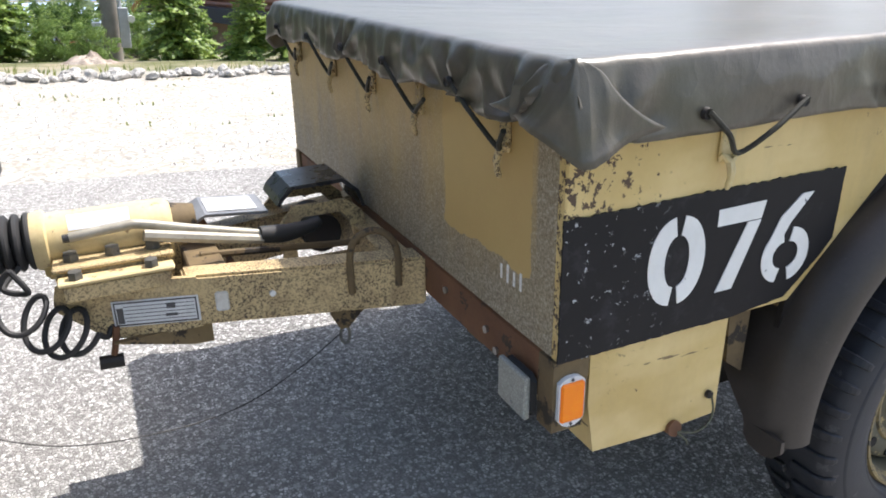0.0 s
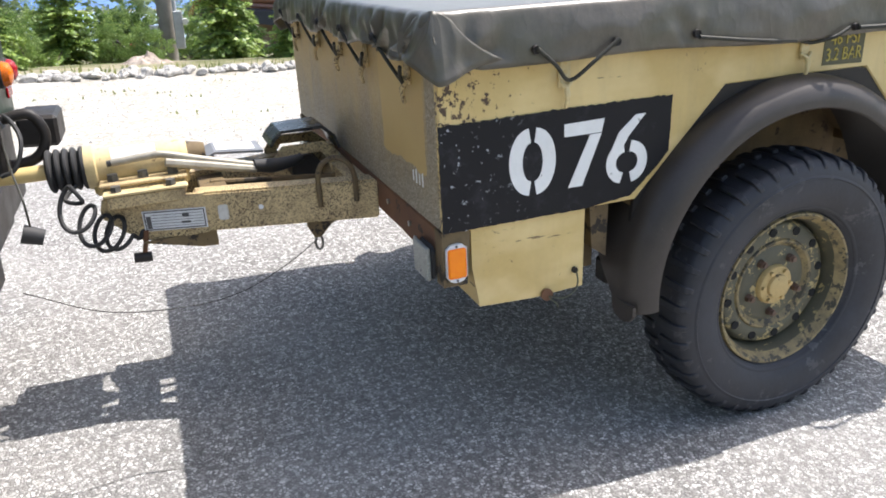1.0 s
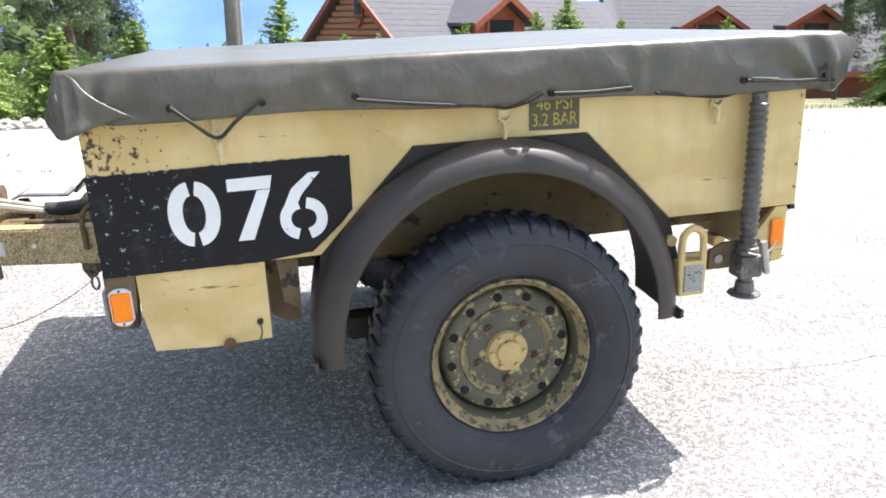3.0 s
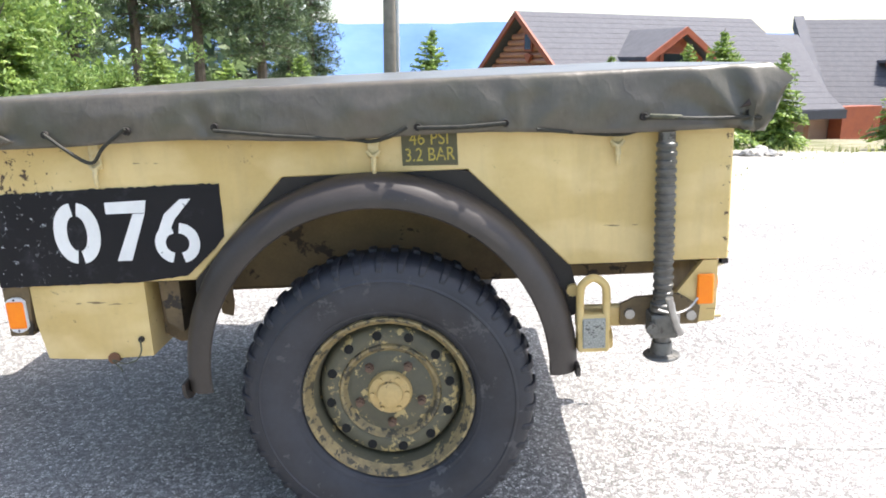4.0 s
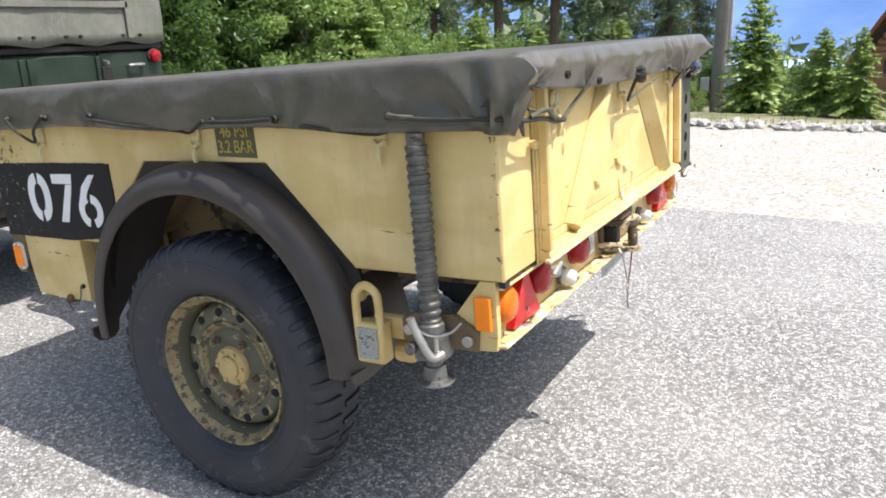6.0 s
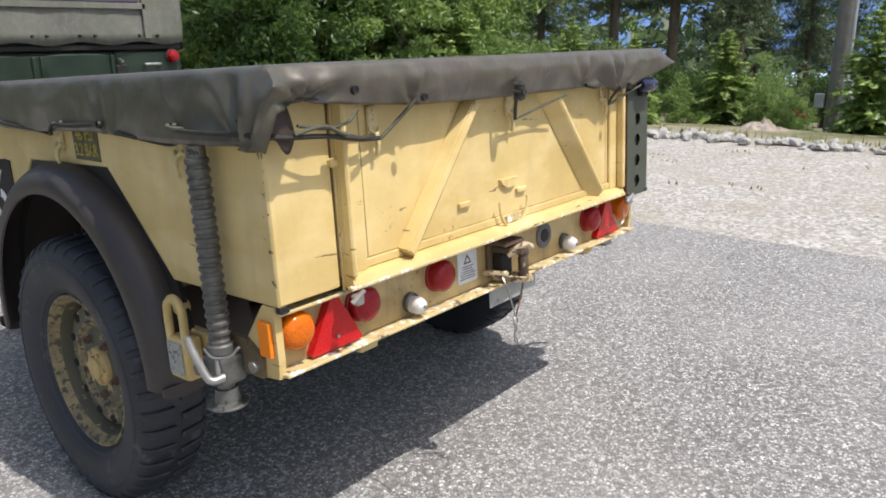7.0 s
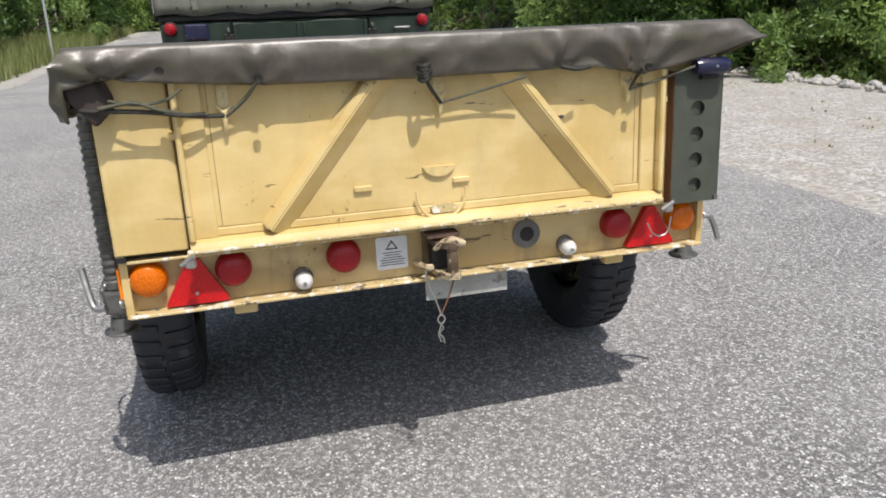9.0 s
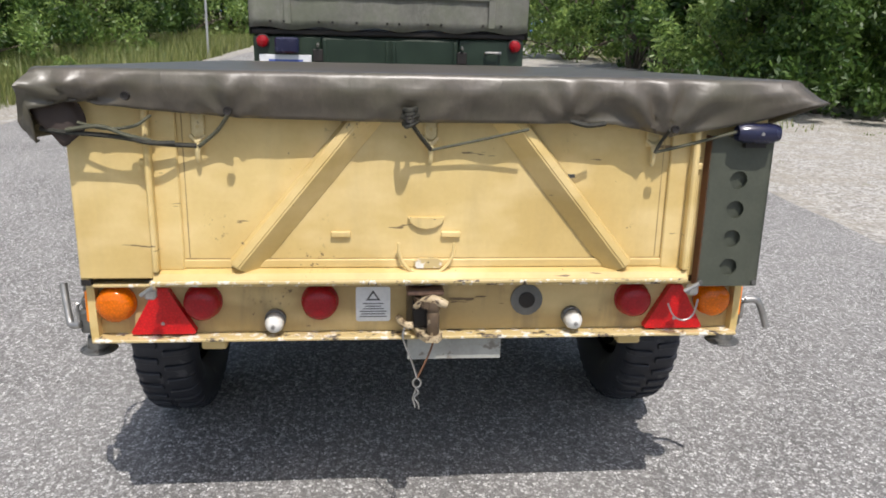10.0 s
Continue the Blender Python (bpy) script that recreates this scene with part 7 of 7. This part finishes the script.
for k in range(4):
    part("scrawl", box(-1.0032, -1.0018, 0.115 + 0.022 * k, 0.121 + 0.022 * k, 0.802, 0.835 - 0.006 * (k % 2)), M_WHITE, trailer, "white scrawled chalk bar")

# ---- tarpaulin ----
def tarpaulin():
    """The cover: a slack top, a drooping edge and a wrinkled skirt with ears at the corners."""
    x0, x1, y0, y1, top = -1.020, 0.952, -0.022, W + 0.022, 1.206
    corners = [(x0, y0), (x1, y0), (x1, y1), (x0, y1)]
    loop = []
    for i in range(4):
        (ax, ay), (bx, by) = corners[i], corners[(i + 1) % 4]
        ln = math.dist(corners[i], corners[(i + 1) % 4])
        n = int(ln / 0.013)
        for k in range(n):
            u = k / n
            e = min(u, 1 - u) * ln
            loop.append((ax + (bx - ax) * u, ay + (by - ay) * u, i, u, e))
    bm = bmesh.new()
    rings = []

    def between(u, stops):
        for (a, p), (b, q) in zip(stops, stops[1:]):
            if u <= b:
                return p + (q - p) * (u - a) / (b - a)
        return stops[-1][1]

    def skirt_len(i, u):
        if i == 0:
            return 0.116 + 0.042 * u + 0.006 * math.sin(u * 17)
        if i == 1:
            return between(u, ((0, 0.064), (0.04, 0.062), (0.08, 0.074), (0.12, 0.083), (0.25, 0.102), (0.45, 0.108), (0.65, 0.106), (0.75, 0.104), (0.83, 0.138), (0.88, 0.118), (0.95, 0.095), (1, 0.08)))
        if i == 2:
            return 0.13 if u > 0.1 else 0.08 + 0.5 * u
        return 0.088 + 0.024 * math.sin(u * math.pi * 4) ** 2

    def outward(i):
        return ((0, -1), (1, 0), (0, 1), (-1, 0))[i]

    def ear(i, u, e, ln):
        """How far the folded corner sticks out, and how far it hangs lower."""
        near_start = u < 0.5
        c = i if near_start else (i + 1) % 4
        reach = ((0.12, 0.10), (0.10, 0.13), (0.16, 0.10), (0.08, 0.10))[c][0 if near_start else 1]
        f = max(0.0, 1 - e / reach)
        return (f ** 1.4 if c == 1 else f * f * (3 - 2 * f)), c

    levels = [0.0, 0.03, 0.06, 0.095, 0.13, 0.20, 0.29, 0.38, 0.47, 0.56, 0.65, 0.74, 0.83, 0.92, 1.0]
    for f in [(9 - k) / 9.0 for k in range(9)] + [0.035]:
        ring = []
        for x, y, i, u, e in loop:
            s = 1 - f * 0.98
            cx, cy = -0.035, MID
            px, py = cx + (x - cx) * s, cy + (y - cy) * s
            sag = -0.020 * math.sin(math.pi * min(1, f * 0.5 + 0.0)) + 0.006 * noise.noise((px * 2.2, py * 2.2, 0)) + 0.003 * noise.noise((px * 7, py * 7, 2))
            ring.append(bm.verts.new((px, py, top + 0.001 + sag * min(1, f * 4))))
        rings.append(ring)
    for lv in levels:
        ring = []
        for x, y, i, u, e in loop:
            ox, oy = outward(i)
            amt, c = ear(i, u, e, 1)
            hang = skirt_len(i, u)
            seed = (x * 5.5, y * 5.5, i * 3.0)
            along_ = (x, y, x, y)[i]
            rate, amp = ((5.0, 0.005), (7.0, 0.007), (6.0, 0.006), (17.0, 0.013))[i]
            n1 = noise.noise((along_ * rate + lv * 0.5, i * 7.0, lv * 0.8))
            fold = amp * ((1 - abs(n1)) ** 4 - 0.3) + 0.004 * noise.noise((along_ * 14, lv * 3, i))
            for side, at, depth, spread, count, high in ((0, 0.90, 1.12, 0.22, 8, 0.011), (0, -0.97, 1.1, 0.14, 9, 0.008), (0, 0.36, 1.2, 0.10, 7, 0.004), (0, -0.38, 1.2, 0.08, 7, 0.004),
                                                         (1, 1.34, 1.15, 0.17, 8, 0.013), (1, 0.374, 1.1, 0.06, 7, 0.009), (1, 1.12, 1.0, 0.07, 7, 0.009), (1, 0.05, 1.1, 0.13, 9, 0.010), (3, 0.07, 1.1, 0.09, 9, 0.012), (3, 0.30, 1.2, 0.10, 9, 0.010), (3, 0.90, 1.2, 0.10, 9, 0.010)):
                if side == i:
                    d = along_ - at
                    if abs(d) < spread * 2:
                        fold += high * math.cos(count * math.atan2(d, 0.11 * (depth - lv))) * math.exp(-(d / spread) ** 2)
            if i == 1:
                fold -= 0.040 * max(0.0, lv - 0.35) * (1 - amt)
            push = 0.004 + 0.014 * math.sin(min(1, lv * 1.5) * math.pi * 0.5) + fold * min(1, lv * 2.2)
            turn = min(1.0, lv / 0.13) * math.pi / 2
            push -= 0.013 * (1 - math.sin(turn))
            gx, gy = ox * push, oy * push
            drop = 0.013 * (1 - math.cos(turn)) + hang * max(0.0, lv - 0.13)
            if amt > 0:
                dx, dy = ((-1, -0.35), (0.75, -0.6), (0.45, 1.0), (-0.6, 0.6))[c]
                k = amt * (lv if c != 1 else (lv / 0.48 if lv < 0.48 else 1.0 - 0.75 * (lv - 0.48) / 0.52))
                far = (0.0, 0.042, 0.050, 0.04)[c]
                gx += dx * far * k
                gy += dy * far * k
                drop += (-0.02, 0.018, -0.035, 0.03)[c] * amt * lv * lv
            ring.append(bm.verts.new((x + gx, y + gy, top - drop)))
        rings.append(ring)
    n = len(loop)
    for a, b in zip(rings, rings[1:]):
        for k in range(n):
            bm.faces.new((a[k], a[(k + 1) % n], b[(k + 1) % n], b[k]))
    bm.faces.new(rings[0])
    root = thing("tarpaulin", HITCHED, "olive-grey waterproof tarpaulin lashed over the trailer body", "tarpaulin")
    o = part("sheet", bm, M_TARP, root, smooth=True, ang=70)
    mod = o.modifiers.new("thick", "SOLIDIFY")
    mod.thickness, mod.offset = 0.004, -1
    return root


tarp = tarpaulin()


def corner_fold():
    """The gathered front corner of the sheet: a bulky open fold hanging from the top corner."""
    apex = Vector((-1.012, -0.026, 1.208))
    rim = smooth_path([(-0.870, -0.046, 1.104), (-0.930, -0.051, 1.092), (-0.985, -0.060, 1.074), (-1.014, -0.062, 1.064), (-1.034, -0.046, 1.076), (-1.048, -0.018, 1.094), (-1.056, 0.020, 1.108), (-1.052, 0.056, 1.118), (-1.050, 0.100, 1.122), (-1.048, 0.138, 1.124)], 6)
    bm, rows = bmesh.new(), []
    for r in range(13):
        f = r / 12
        row = []
        for i, p in enumerate(rim):
            u = i / (len(rim) - 1)
            q = apex.lerp(p, f)
            edge = apex + Vector((0.060 * max(0, 0.5 - u) * 2, 0.130 * max(0, u - 0.5) * 2, 0)) * (1 - f) * min(1, f * 5)
            q = q.lerp(Vector((edge.x, edge.y, q.z)), 0.55 * (1 - f))
            out = Vector((-0.7, -0.7, 0)) if 0.3 < u < 0.7 else (Vector((0, -1, 0)) if u <= 0.3 else Vector((-1, 0, 0)))
            q += out * (0.006 + 0.010 * math.sin(math.pi * min(1, f * 1.15)) + 0.0025 * math.sin(u * 19 + 2.2 * f) * f + 0.006 * (1 - abs(math.sin(u * 7 - 1.5 * f))) ** 3 * f)
            row.append(bm.verts.new(q))
        rows.append(row)
    for a, b in zip(rows, rows[1:]):
        for k in range(len(rim) - 1):
            bm.faces.new((a[k], a[k + 1], b[k + 1], b[k]))
    bmesh.ops.remove_doubles(bm, verts=bm.verts[:], dist=1e-4)
    o = part("corner_fold", bm, M_TARP, tarp, "gathered corner fold of the sheet", True, 60)
    m = o.modifiers.new("thick", "SOLIDIFY")
    m.thickness = 0.005


corner_fold()


def rear_hood():
    """The slack corner of the side skirt, hanging as an open pocket behind the rear edge."""
    apex = Vector((0.930, -0.012, 1.196))
    rim = smooth_path([(0.880, -0.050, 1.105), (0.918, -0.056, 1.112), (0.944, -0.042, 1.112), (0.950, -0.024, 1.090), (0.946, -0.002, 1.062), (0.942, 0.018, 1.038), (0.930, 0.040, 1.054), (0.920, 0.058, 1.074), (0.914, 0.058, 1.100), (0.912, 0.046, 1.130)], 5)
    bm, rows = bmesh.new(), []
    for r in range(11):
        f = r / 10
        row = []
        for i, p in enumerate(rim):
            u = i / (len(rim) - 1)
            q = apex.lerp(p, f)
            q.x += 0.010 * math.sin(math.pi * f) * (1 - u) + 0.003 * math.sin(u * 17 + 3 * f) * f
            q.y -= 0.014 * math.sin(math.pi * f) * max(0.0, 1 - 2 * u)
            row.append(bm.verts.new(q))
        rows.append(row)
    for a, b in zip(rows, rows[1:]):
        for k in range(len(rim) - 1):
            bm.faces.new((a[k], a[k + 1], b[k + 1], b[k]))
    bmesh.ops.remove_doubles(bm, verts=bm.verts[:], dist=1e-4)
    o = part("corner_hood", bm, M_TARPIN, tarp, "brown underside of the sheet's slack corner, shade put into its colour", True, 60)
    m = o.modifiers.new("thick", "SOLIDIFY")
    m.thickness = 0.003


rear_hood()


def eyelet(x, y, z, way):
    w = Vector(way)
    bm = lathe([(0.005, 0.0), (0.0055, 0.002), (0.0085, 0.003), (0.010, -0.005)], (0, 0, 0), "z", 18)
    rod((0, 0, -0.006), (0, 0, 0.0005), 0.006, seg=14, bm=bm)
    bmesh.ops.transform(bm, matrix=Matrix.Translation((x, y, z)) @ w.to_track_quat("Z", "Y").to_matrix().to_4x4(), verts=bm.verts[:])
    part("eyelet", bm, M_BLACK, tarp, "blackened brass eyelet", True)


def cord(pts, r=0.0055, mat=None, n=5):
    pts = [(x - 0.016 if x > 0.935 and y > 0.0 else x, y - 0.013 if y < -0.03 and z > 1.07 else y, z) for x, y, z in pts]
    part("cord", tube(smooth_path(pts, n), r * 0.84, 7), mat or M_ROPE, tarp, smooth=True)


# lashings along the near side
cord([(-0.790, -0.040, 1.118), (-0.745, -0.040, 1.079), (-0.697, -0.030, 1.040), (-0.650, -0.040, 1.079), (-0.590, -0.042, 1.122)])
cord([(-0.375, -0.044, 1.108), (-0.22, -0.040, 1.088), (-0.05, -0.034, 1.070), (0.0, -0.026, 1.062), (0.05, -0.036, 1.075), (0.09, -0.040, 1.095)])
cord([(0.115, -0.046, 1.092), (0.22, -0.050, 1.090), (0.325, -0.046, 1.094)], 0.0065)
cord([(0.40, -0.034, 1.075), (0.50, -0.036, 1.062), (0.60, -0.028, 1.052), (0.66, -0.036, 1.064)])
cord([(0.655, -0.046, 1.092), (0.72, -0.066, 1.090), (0.80, -0.052, 1.084), (0.90, -0.040, 1.082), (0.935, -0.034, 1.078)])
cord([(0.665, -0.052, 1.096), (0.70, -0.068, 1.094), (0.735, -0.062, 1.091)], 0.0068, M_ROPE2)
for x in (-0.790, -0.590, -0.375, 0.115, 0.325, 0.655, 0.905):
    eyelet(x, -0.049, 1.115 if x < 0 else 1.093, (0, -1, 0))
# lashings across the back
cord([(0.938, -0.028, 1.076), (0.962, 0.02, 1.070), (0.960, 0.12, 1.062), (0.945, 0.22, 1.045), (0.915, 0.291, 1.040)], 0.0065)
cord([(0.968, 0.03, 1.075), (0.972, 0.10, 1.084), (0.966, 0.15, 1.066), (0.955, 0.20, 1.052)], 0.0055, M_ROPE2)
cord([(0.955, 0.145, 1.060), (0.970, 0.20, 1.050), (0.955, 0.25, 1.048)], 0.0065)
cord([(0.955, 0.05, 1.09), (0.962, 0.11, 1.078), (0.965, 0.17, 1.085), (0.960, 0.205, 1.108)], 0.004, M_ROPE2)
cord([(0.915, 0.295, 1.038), (0.945, 0.34, 1.075), (0.974, 0.374, 1.118)], 0.0055, M_ROPE2)
cord([(0.978, 0.760, 1.105), (0.955, 0.785, 1.07), (0.918, 0.812, 1.036)], 0.006)
for k in range(5):
    w = 0.003 * math.sin(k * 2.3)
    cord([(0.978, 0.748 + w, 1.098 + 0.0075 * k), (0.994, 0.754, 1.094 + 0.0085 * k), (0.996, 0.766, 1.099 + 0.0075 * k), (0.980, 0.775 - w, 1.103 + 0.007 * k)], 0.007)
cord([(0.918, 0.815, 1.036), (0.945, 0.92, 1.060), (0.966, 1.03, 1.088)], 0.004, M_ROPE2)
cord([(0.978, 1.12, 1.108), (0.985, 1.16, 1.100), (0.978, 1.20, 1.104)], 0.007)
cord([(0.970, 1.356, 1.090), (0.945, 1.346, 1.06), (0.920, 1.338, 1.034)], 0.005)
cord([(0.922, 1.338, 1.036), (0.940, 1.42, 1.056), (0.955, 1.49, 1.078), (0.962, 1.53, 1.09)], 0.0045, M_ROPE2)
for y, z in ((0.167, 1.150), (0.374, 1.122), (0.760, 1.110), (1.356, 1.095)):
    eyelet(0.984, y, z, (1, 0, 0))
# lashings on the front
for a, h, b in ((0.30, 0.17, 0.115), (0.62, 0.52, 0.42), (0.90, 0.80, 0.72), (1.20, 1.10, 1.0), (1.55, 1.45, 1.36)):
    cord([(-1.046, a, 1.135), (-1.036, (a + h) / 2, 1.09), (-1.022, h, 1.045), (-1.034, (b + h) / 2, 1.06), (-1.042, b, 1.085)])
    eyelet(-1.050, a, 1.135, (-1, 0, 0))


# ---- towing vehicle ----
LR = Matrix.Translation((-2.06, 0.78, 0))


def truck():
    t = thing("utility_vehicle", LR, "dark green off-road utility vehicle with a grey-green canvas hood", "vehicle")
    H = 0.81
    part("rear_body", box(-1.95, -0.02, -H, H, 0.71, 1.25, 0.02, seg=2), M_GREEN, t, "dark green rear body tub")
    part("sill_frame", box(-3.9, 0.0, -0.42, 0.42, 0.45, 0.60, 0.01), M_BLACK, t)
    part("cab", box(-2.75, -1.95, -H, H, 0.60, 1.25, 0.03, seg=2), M_GREEN, t)
    part("bonnet", box(-3.95, -2.75, -0.72, 0.72, 0.62, 1.16, 0.04, seg=2), M_GREEN, t)
    part("windscreen", box(-2.80, -2.74, -0.72, 0.72, 1.22, 1.80, 0.01), M_GLASS, t)
    gate = part("tailgate", box(-0.02, 0.012, -0.405, 0.405, 0.73, 1.235, 0.008), M_GREEN, t, "dark green tailgate")
    for y in (-0.39, -0.02, 0.02, 0.39):
        part("rib", box(0.012, 0.024, y - 0.012, y + 0.012, 0.75, 1.225, 0.003), M_GREEN, gate)
    for y in (-0.43, 0.43):
        part("hinge", box(0.012, 0.035, y - 0.03, y + 0.03, 1.10, 1.17, 0.004), M_BLACK, gate)
        part("chain_hook", rod((0.015, y, 1.20), (0.05, y, 1.19), 0.008, seg=8), M_STEEL, gate)
    # Rail coloured black to paint the shade band below the curtain.
    part("top_capping", box(-1.95, 0.014, -H - 0.004, H + 0.004, 1.25, 1.282, 0.006), M_BLACK, t, "capping rail, coloured black as the shade under the curtain")
    hood = bmesh.new()
    rows = []
    outline = [(-H - 0.015, 1.25), (-H - 0.018, 1.34), (-H - 0.012, 1.50), (-H + 0.03, 1.80), (-H + 0.12, 1.97), (-0.4, 2.05), (0.4, 2.05), (H - 0.12, 1.97), (H - 0.03, 1.80), (H + 0.012, 1.50), (H + 0.018, 1.34), (H + 0.015, 1.25)]
    for j in range(25):
        x = -2.75 + 2.76 * j / 24
        rows.append([hood.verts.new((x, y + 0.010 * noise.noise((x * 5, y * 3, z * 5)), z + 0.01 * noise.noise((x * 4, z * 6, 1)))) for y, z in outline])
    for a, b in zip(rows, rows[1:]):
        for k in range(len(outline) - 1):
            hood.faces.new((a[k], a[k + 1], b[k + 1], b[k]))
    part("hood", hood, M_HOOD, t, "grey-green canvas hood", True)
    bm = bmesh.new()
    cols = 40
    grid = []
    for r in range(14):
        z = 1.286 + (1.99 - 1.286) * r / 13
        row = []
        half = H + 0.012 - max(0, z - 1.75) * 0.55
        for c in range(cols + 1):
            y = -half + 2 * half * c / cols
            droop = 0.010 * math.sin(c * 0.8) if r == 0 else 0
            row.append(bm.verts.new((0.030 + 0.014 * noise.noise((y * 4, z * 5, 8)) + 0.006 * noise.noise((y * 13, z * 9, 3)), y, z + droop)))
        grid.append(row)
    for a, b in zip(grid, grid[1:]):
        for c in range(cols):
            bm.faces.new((a[c], a[c + 1], b[c + 1], b[c]))
    cur = part("rear_curtain", bm, M_HOOD, t, "rolled-down canvas rear curtain with tie studs", True)
    m = cur.modifiers.new("thick", "SOLIDIFY")
    m.thickness = 0.005
    for y in (-0.70, -0.62, -0.42, -0.34, -0.20, -0.02, 0.05, 0.22, 0.30, 0.55, 0.66):
        part("stud", rod((0.035, y, 1.325), (0.052, y, 1.325), 0.009, 0.007, 8), M_BLACK, cur, smooth=True)
    part("clear_window", box(0.040, 0.052, -0.56, 0.56, 1.50, 1.82, 0.004), M_CLEARWIN, cur, "hazed purple plastic rear window")
    part("hem", box(0.040, 0.050, -0.60, 0.60, 1.465, 1.498, 0.003), M_HOOD, cur)
    for y in (-0.60, 0.60):
        part("seam", box(0.040, 0.050, y - 0.02, y + 0.02, 1.31, 1.90, 0.003), M_HOOD, cur)
    for s in (-1, 1):
        part("rear_quarter", box(-0.02, 0.006, s * 0.412, s * (H - 0.002), 0.72, 1.24, 0.006), M_GREEN, t)

        def lamp(y, z, r, mat, nm, lab):
            o = part(nm, lathe([(r, 0.0), (r, 0.018), (r * 0.85, 0.034), (r * 0.45, 0.042), (0, 0.044)], (0.006, y, z), "x", 28), mat, t, lab, True)
            part("base", lathe([(r + 0.005, 0.0), (r + 0.005, 0.012), (r, 0.014)], (0.006, y, z), "x", 28), M_RUBBER, o, smooth=True)

        lamp(s * 0.752, 1.210, 0.036, M_RED, "marker_light", "small round red marker light")
        lamp(s * 0.742, 0.905, 0.038, M_RED, "tail_light", "round red tail light")
        lamp(s * 0.630, 0.905, 0.042, M_AMBER, "indicator_light", "round orange indicator light")
        part("reflector", box(0.006, 0.014, s * 0.742 - 0.045, s * 0.742 + 0.045, 0.815, 0.852, 0.003), M_RED, t, "red rectangular reflector")
        part("grab_handle", tube(smooth_path([(0.01, s * 0.58, 1.165), (0.035, s * 0.58, 1.17), (0.035, s * 0.66, 1.17), (0.01, s * 0.66, 1.165)], 5), 0.008, 8), M_STEEL, t, "small pale handle", True)
        b = part("bumperette", box(0.02, 0.15, s * 0.78 - 0.12, s * 0.78 + 0.12, 0.645, 0.755, 0.012), M_BLACK, t, "black boxed bumperette")
        part("wheel_arch", lathe([(0.46, -0.02), (0.46, 0.02), (0.44, 0.02), (0.44, -0.02)], (-0.95, s * (H + 0.0), 0.40), "y", 24, arc=(radians(5), radians(175)), shut=True), M_BLACK, t, smooth=True)
        for x in (-0.95, -3.35):
            prof = [(0.21, -0.08), (0.26, -0.10), (0.35, -0.105), (0.385, -0.09), (0.40, -0.07), (0.40, 0.07), (0.385, 0.09), (0.35, 0.105), (0.26, 0.10), (0.21, 0.08)]
            wh = part("wheel", lathe(prof, (x, s * 0.70, 0.40), "y", 48), M_TYRE, t, "black off-road tyre", True)
            part("rim", lathe([(0.22, 0.09), (0.20, 0.06), (0.19, 0.0), (0.12, 0.01), (0.05, 0.05), (0.0, 0.055)] if s > 0 else [(0.22, -0.09), (0.20, -0.06), (0.19, 0.0), (0.12, -0.01), (0.05, -0.05), (0.0, -0.055)], (x, s * 0.70, 0.40), "y", 36), M_GREEN, wh, smooth=True)
            for k in range(30):
                a = math.tau * k / 30
                bm = box(-0.028, 0.028, -0.105, 0.105, 0.385, 0.412, 0.004)
                bmesh.ops.transform(bm, matrix=Matrix.Translation((x, s * 0.70, 0.40)) @ Matrix.Rotation(a, 4, "Y"), verts=bm.verts[:])
                part("tread_block", bm, M_TYRE, wh)
    for s in (-1, 1):
        mr = part("door_mirror", box(-2.60, -2.52, s * 0.86, s * 1.04, 1.27, 1.46, 0.02, seg=2), M_BLACK, t, "black door mirror on a bent arm", True)
        part("mirror_arm", tube(smooth_path([(-2.56, s * 0.80, 1.20), (-2.56, s * 0.88, 1.22), (-2.56, s * 0.90, 1.30)], 5), 0.010, 8), M_BLACK, mr, smooth=True)
        part("mirror_glass", box(-2.5195, -2.517, s * 0.875, s * 1.025, 1.285, 1.445), M_STEEL, mr)
    part("plate_lamp", box(0.006, 0.05, -0.68, -0.54, 1.145, 1.235, 0.01), M_NAVY, t, "dark lamp housing")
    pl = part("registration_plate", box(0.010, 0.016, -0.775, -0.47, 0.965, 1.135, 0.002), M_PAPER, t, "white registration plate with plain bars")
    for k in range(5):
        part("plate_bar", box(0.0158, 0.0168, -0.755 + 0.056 * k, -0.718 + 0.056 * k, 0.985, 1.06), M_INKBLUE, pl)
    part("plate_bar", box(0.0158, 0.0168, -0.72, -0.52, 1.088, 1.108), M_INKBLUE, pl)
    part("crossmember", box(-0.05, 0.02, -0.62, 0.62, 0.50, 0.625, 0.006), M_BLACK, t)
    h = part("tow_hook", box(0.02, 0.085, -0.03, 0.15, 0.71, 0.84, 0.01), M_BLACK, t, "black tow hitch with hanging cables")
    part("jaw", tube(smooth_path([(0.08, 0.057, 0.72), (0.15, 0.057, 0.74), (0.18, 0.057, 0.80), (0.15, 0.057, 0.86), (0.08, 0.057, 0.85)], 5), 0.015, 10), M_BLACK, h, smooth=True)
    part("plug", rod((0.135, -0.31, 0.635), (0.18, -0.31, 0.62), 0.024, 0.020, 14), M_RUBBER, h, "black plug hanging on a cord", True)
    part("plug_cord", tube(smooth_path([(0.085, -0.02, 0.80), (0.12, -0.20, 0.77), (0.150, -0.31, 0.72), (0.155, -0.31, 0.64)], 6), 0.003, 6), M_ROPE, h, smooth=True)
    part("hitch_cable", tube(smooth_path([(0.030, 0.12, 0.84), (0.09, 0.05, 0.86), (0.130, -0.03, 0.81), (0.110, -0.06, 0.74), (0.072, -0.06, 0.72)], 6), 0.006, 8), M_RUBBER, h, smooth=True)
    return t


truck()
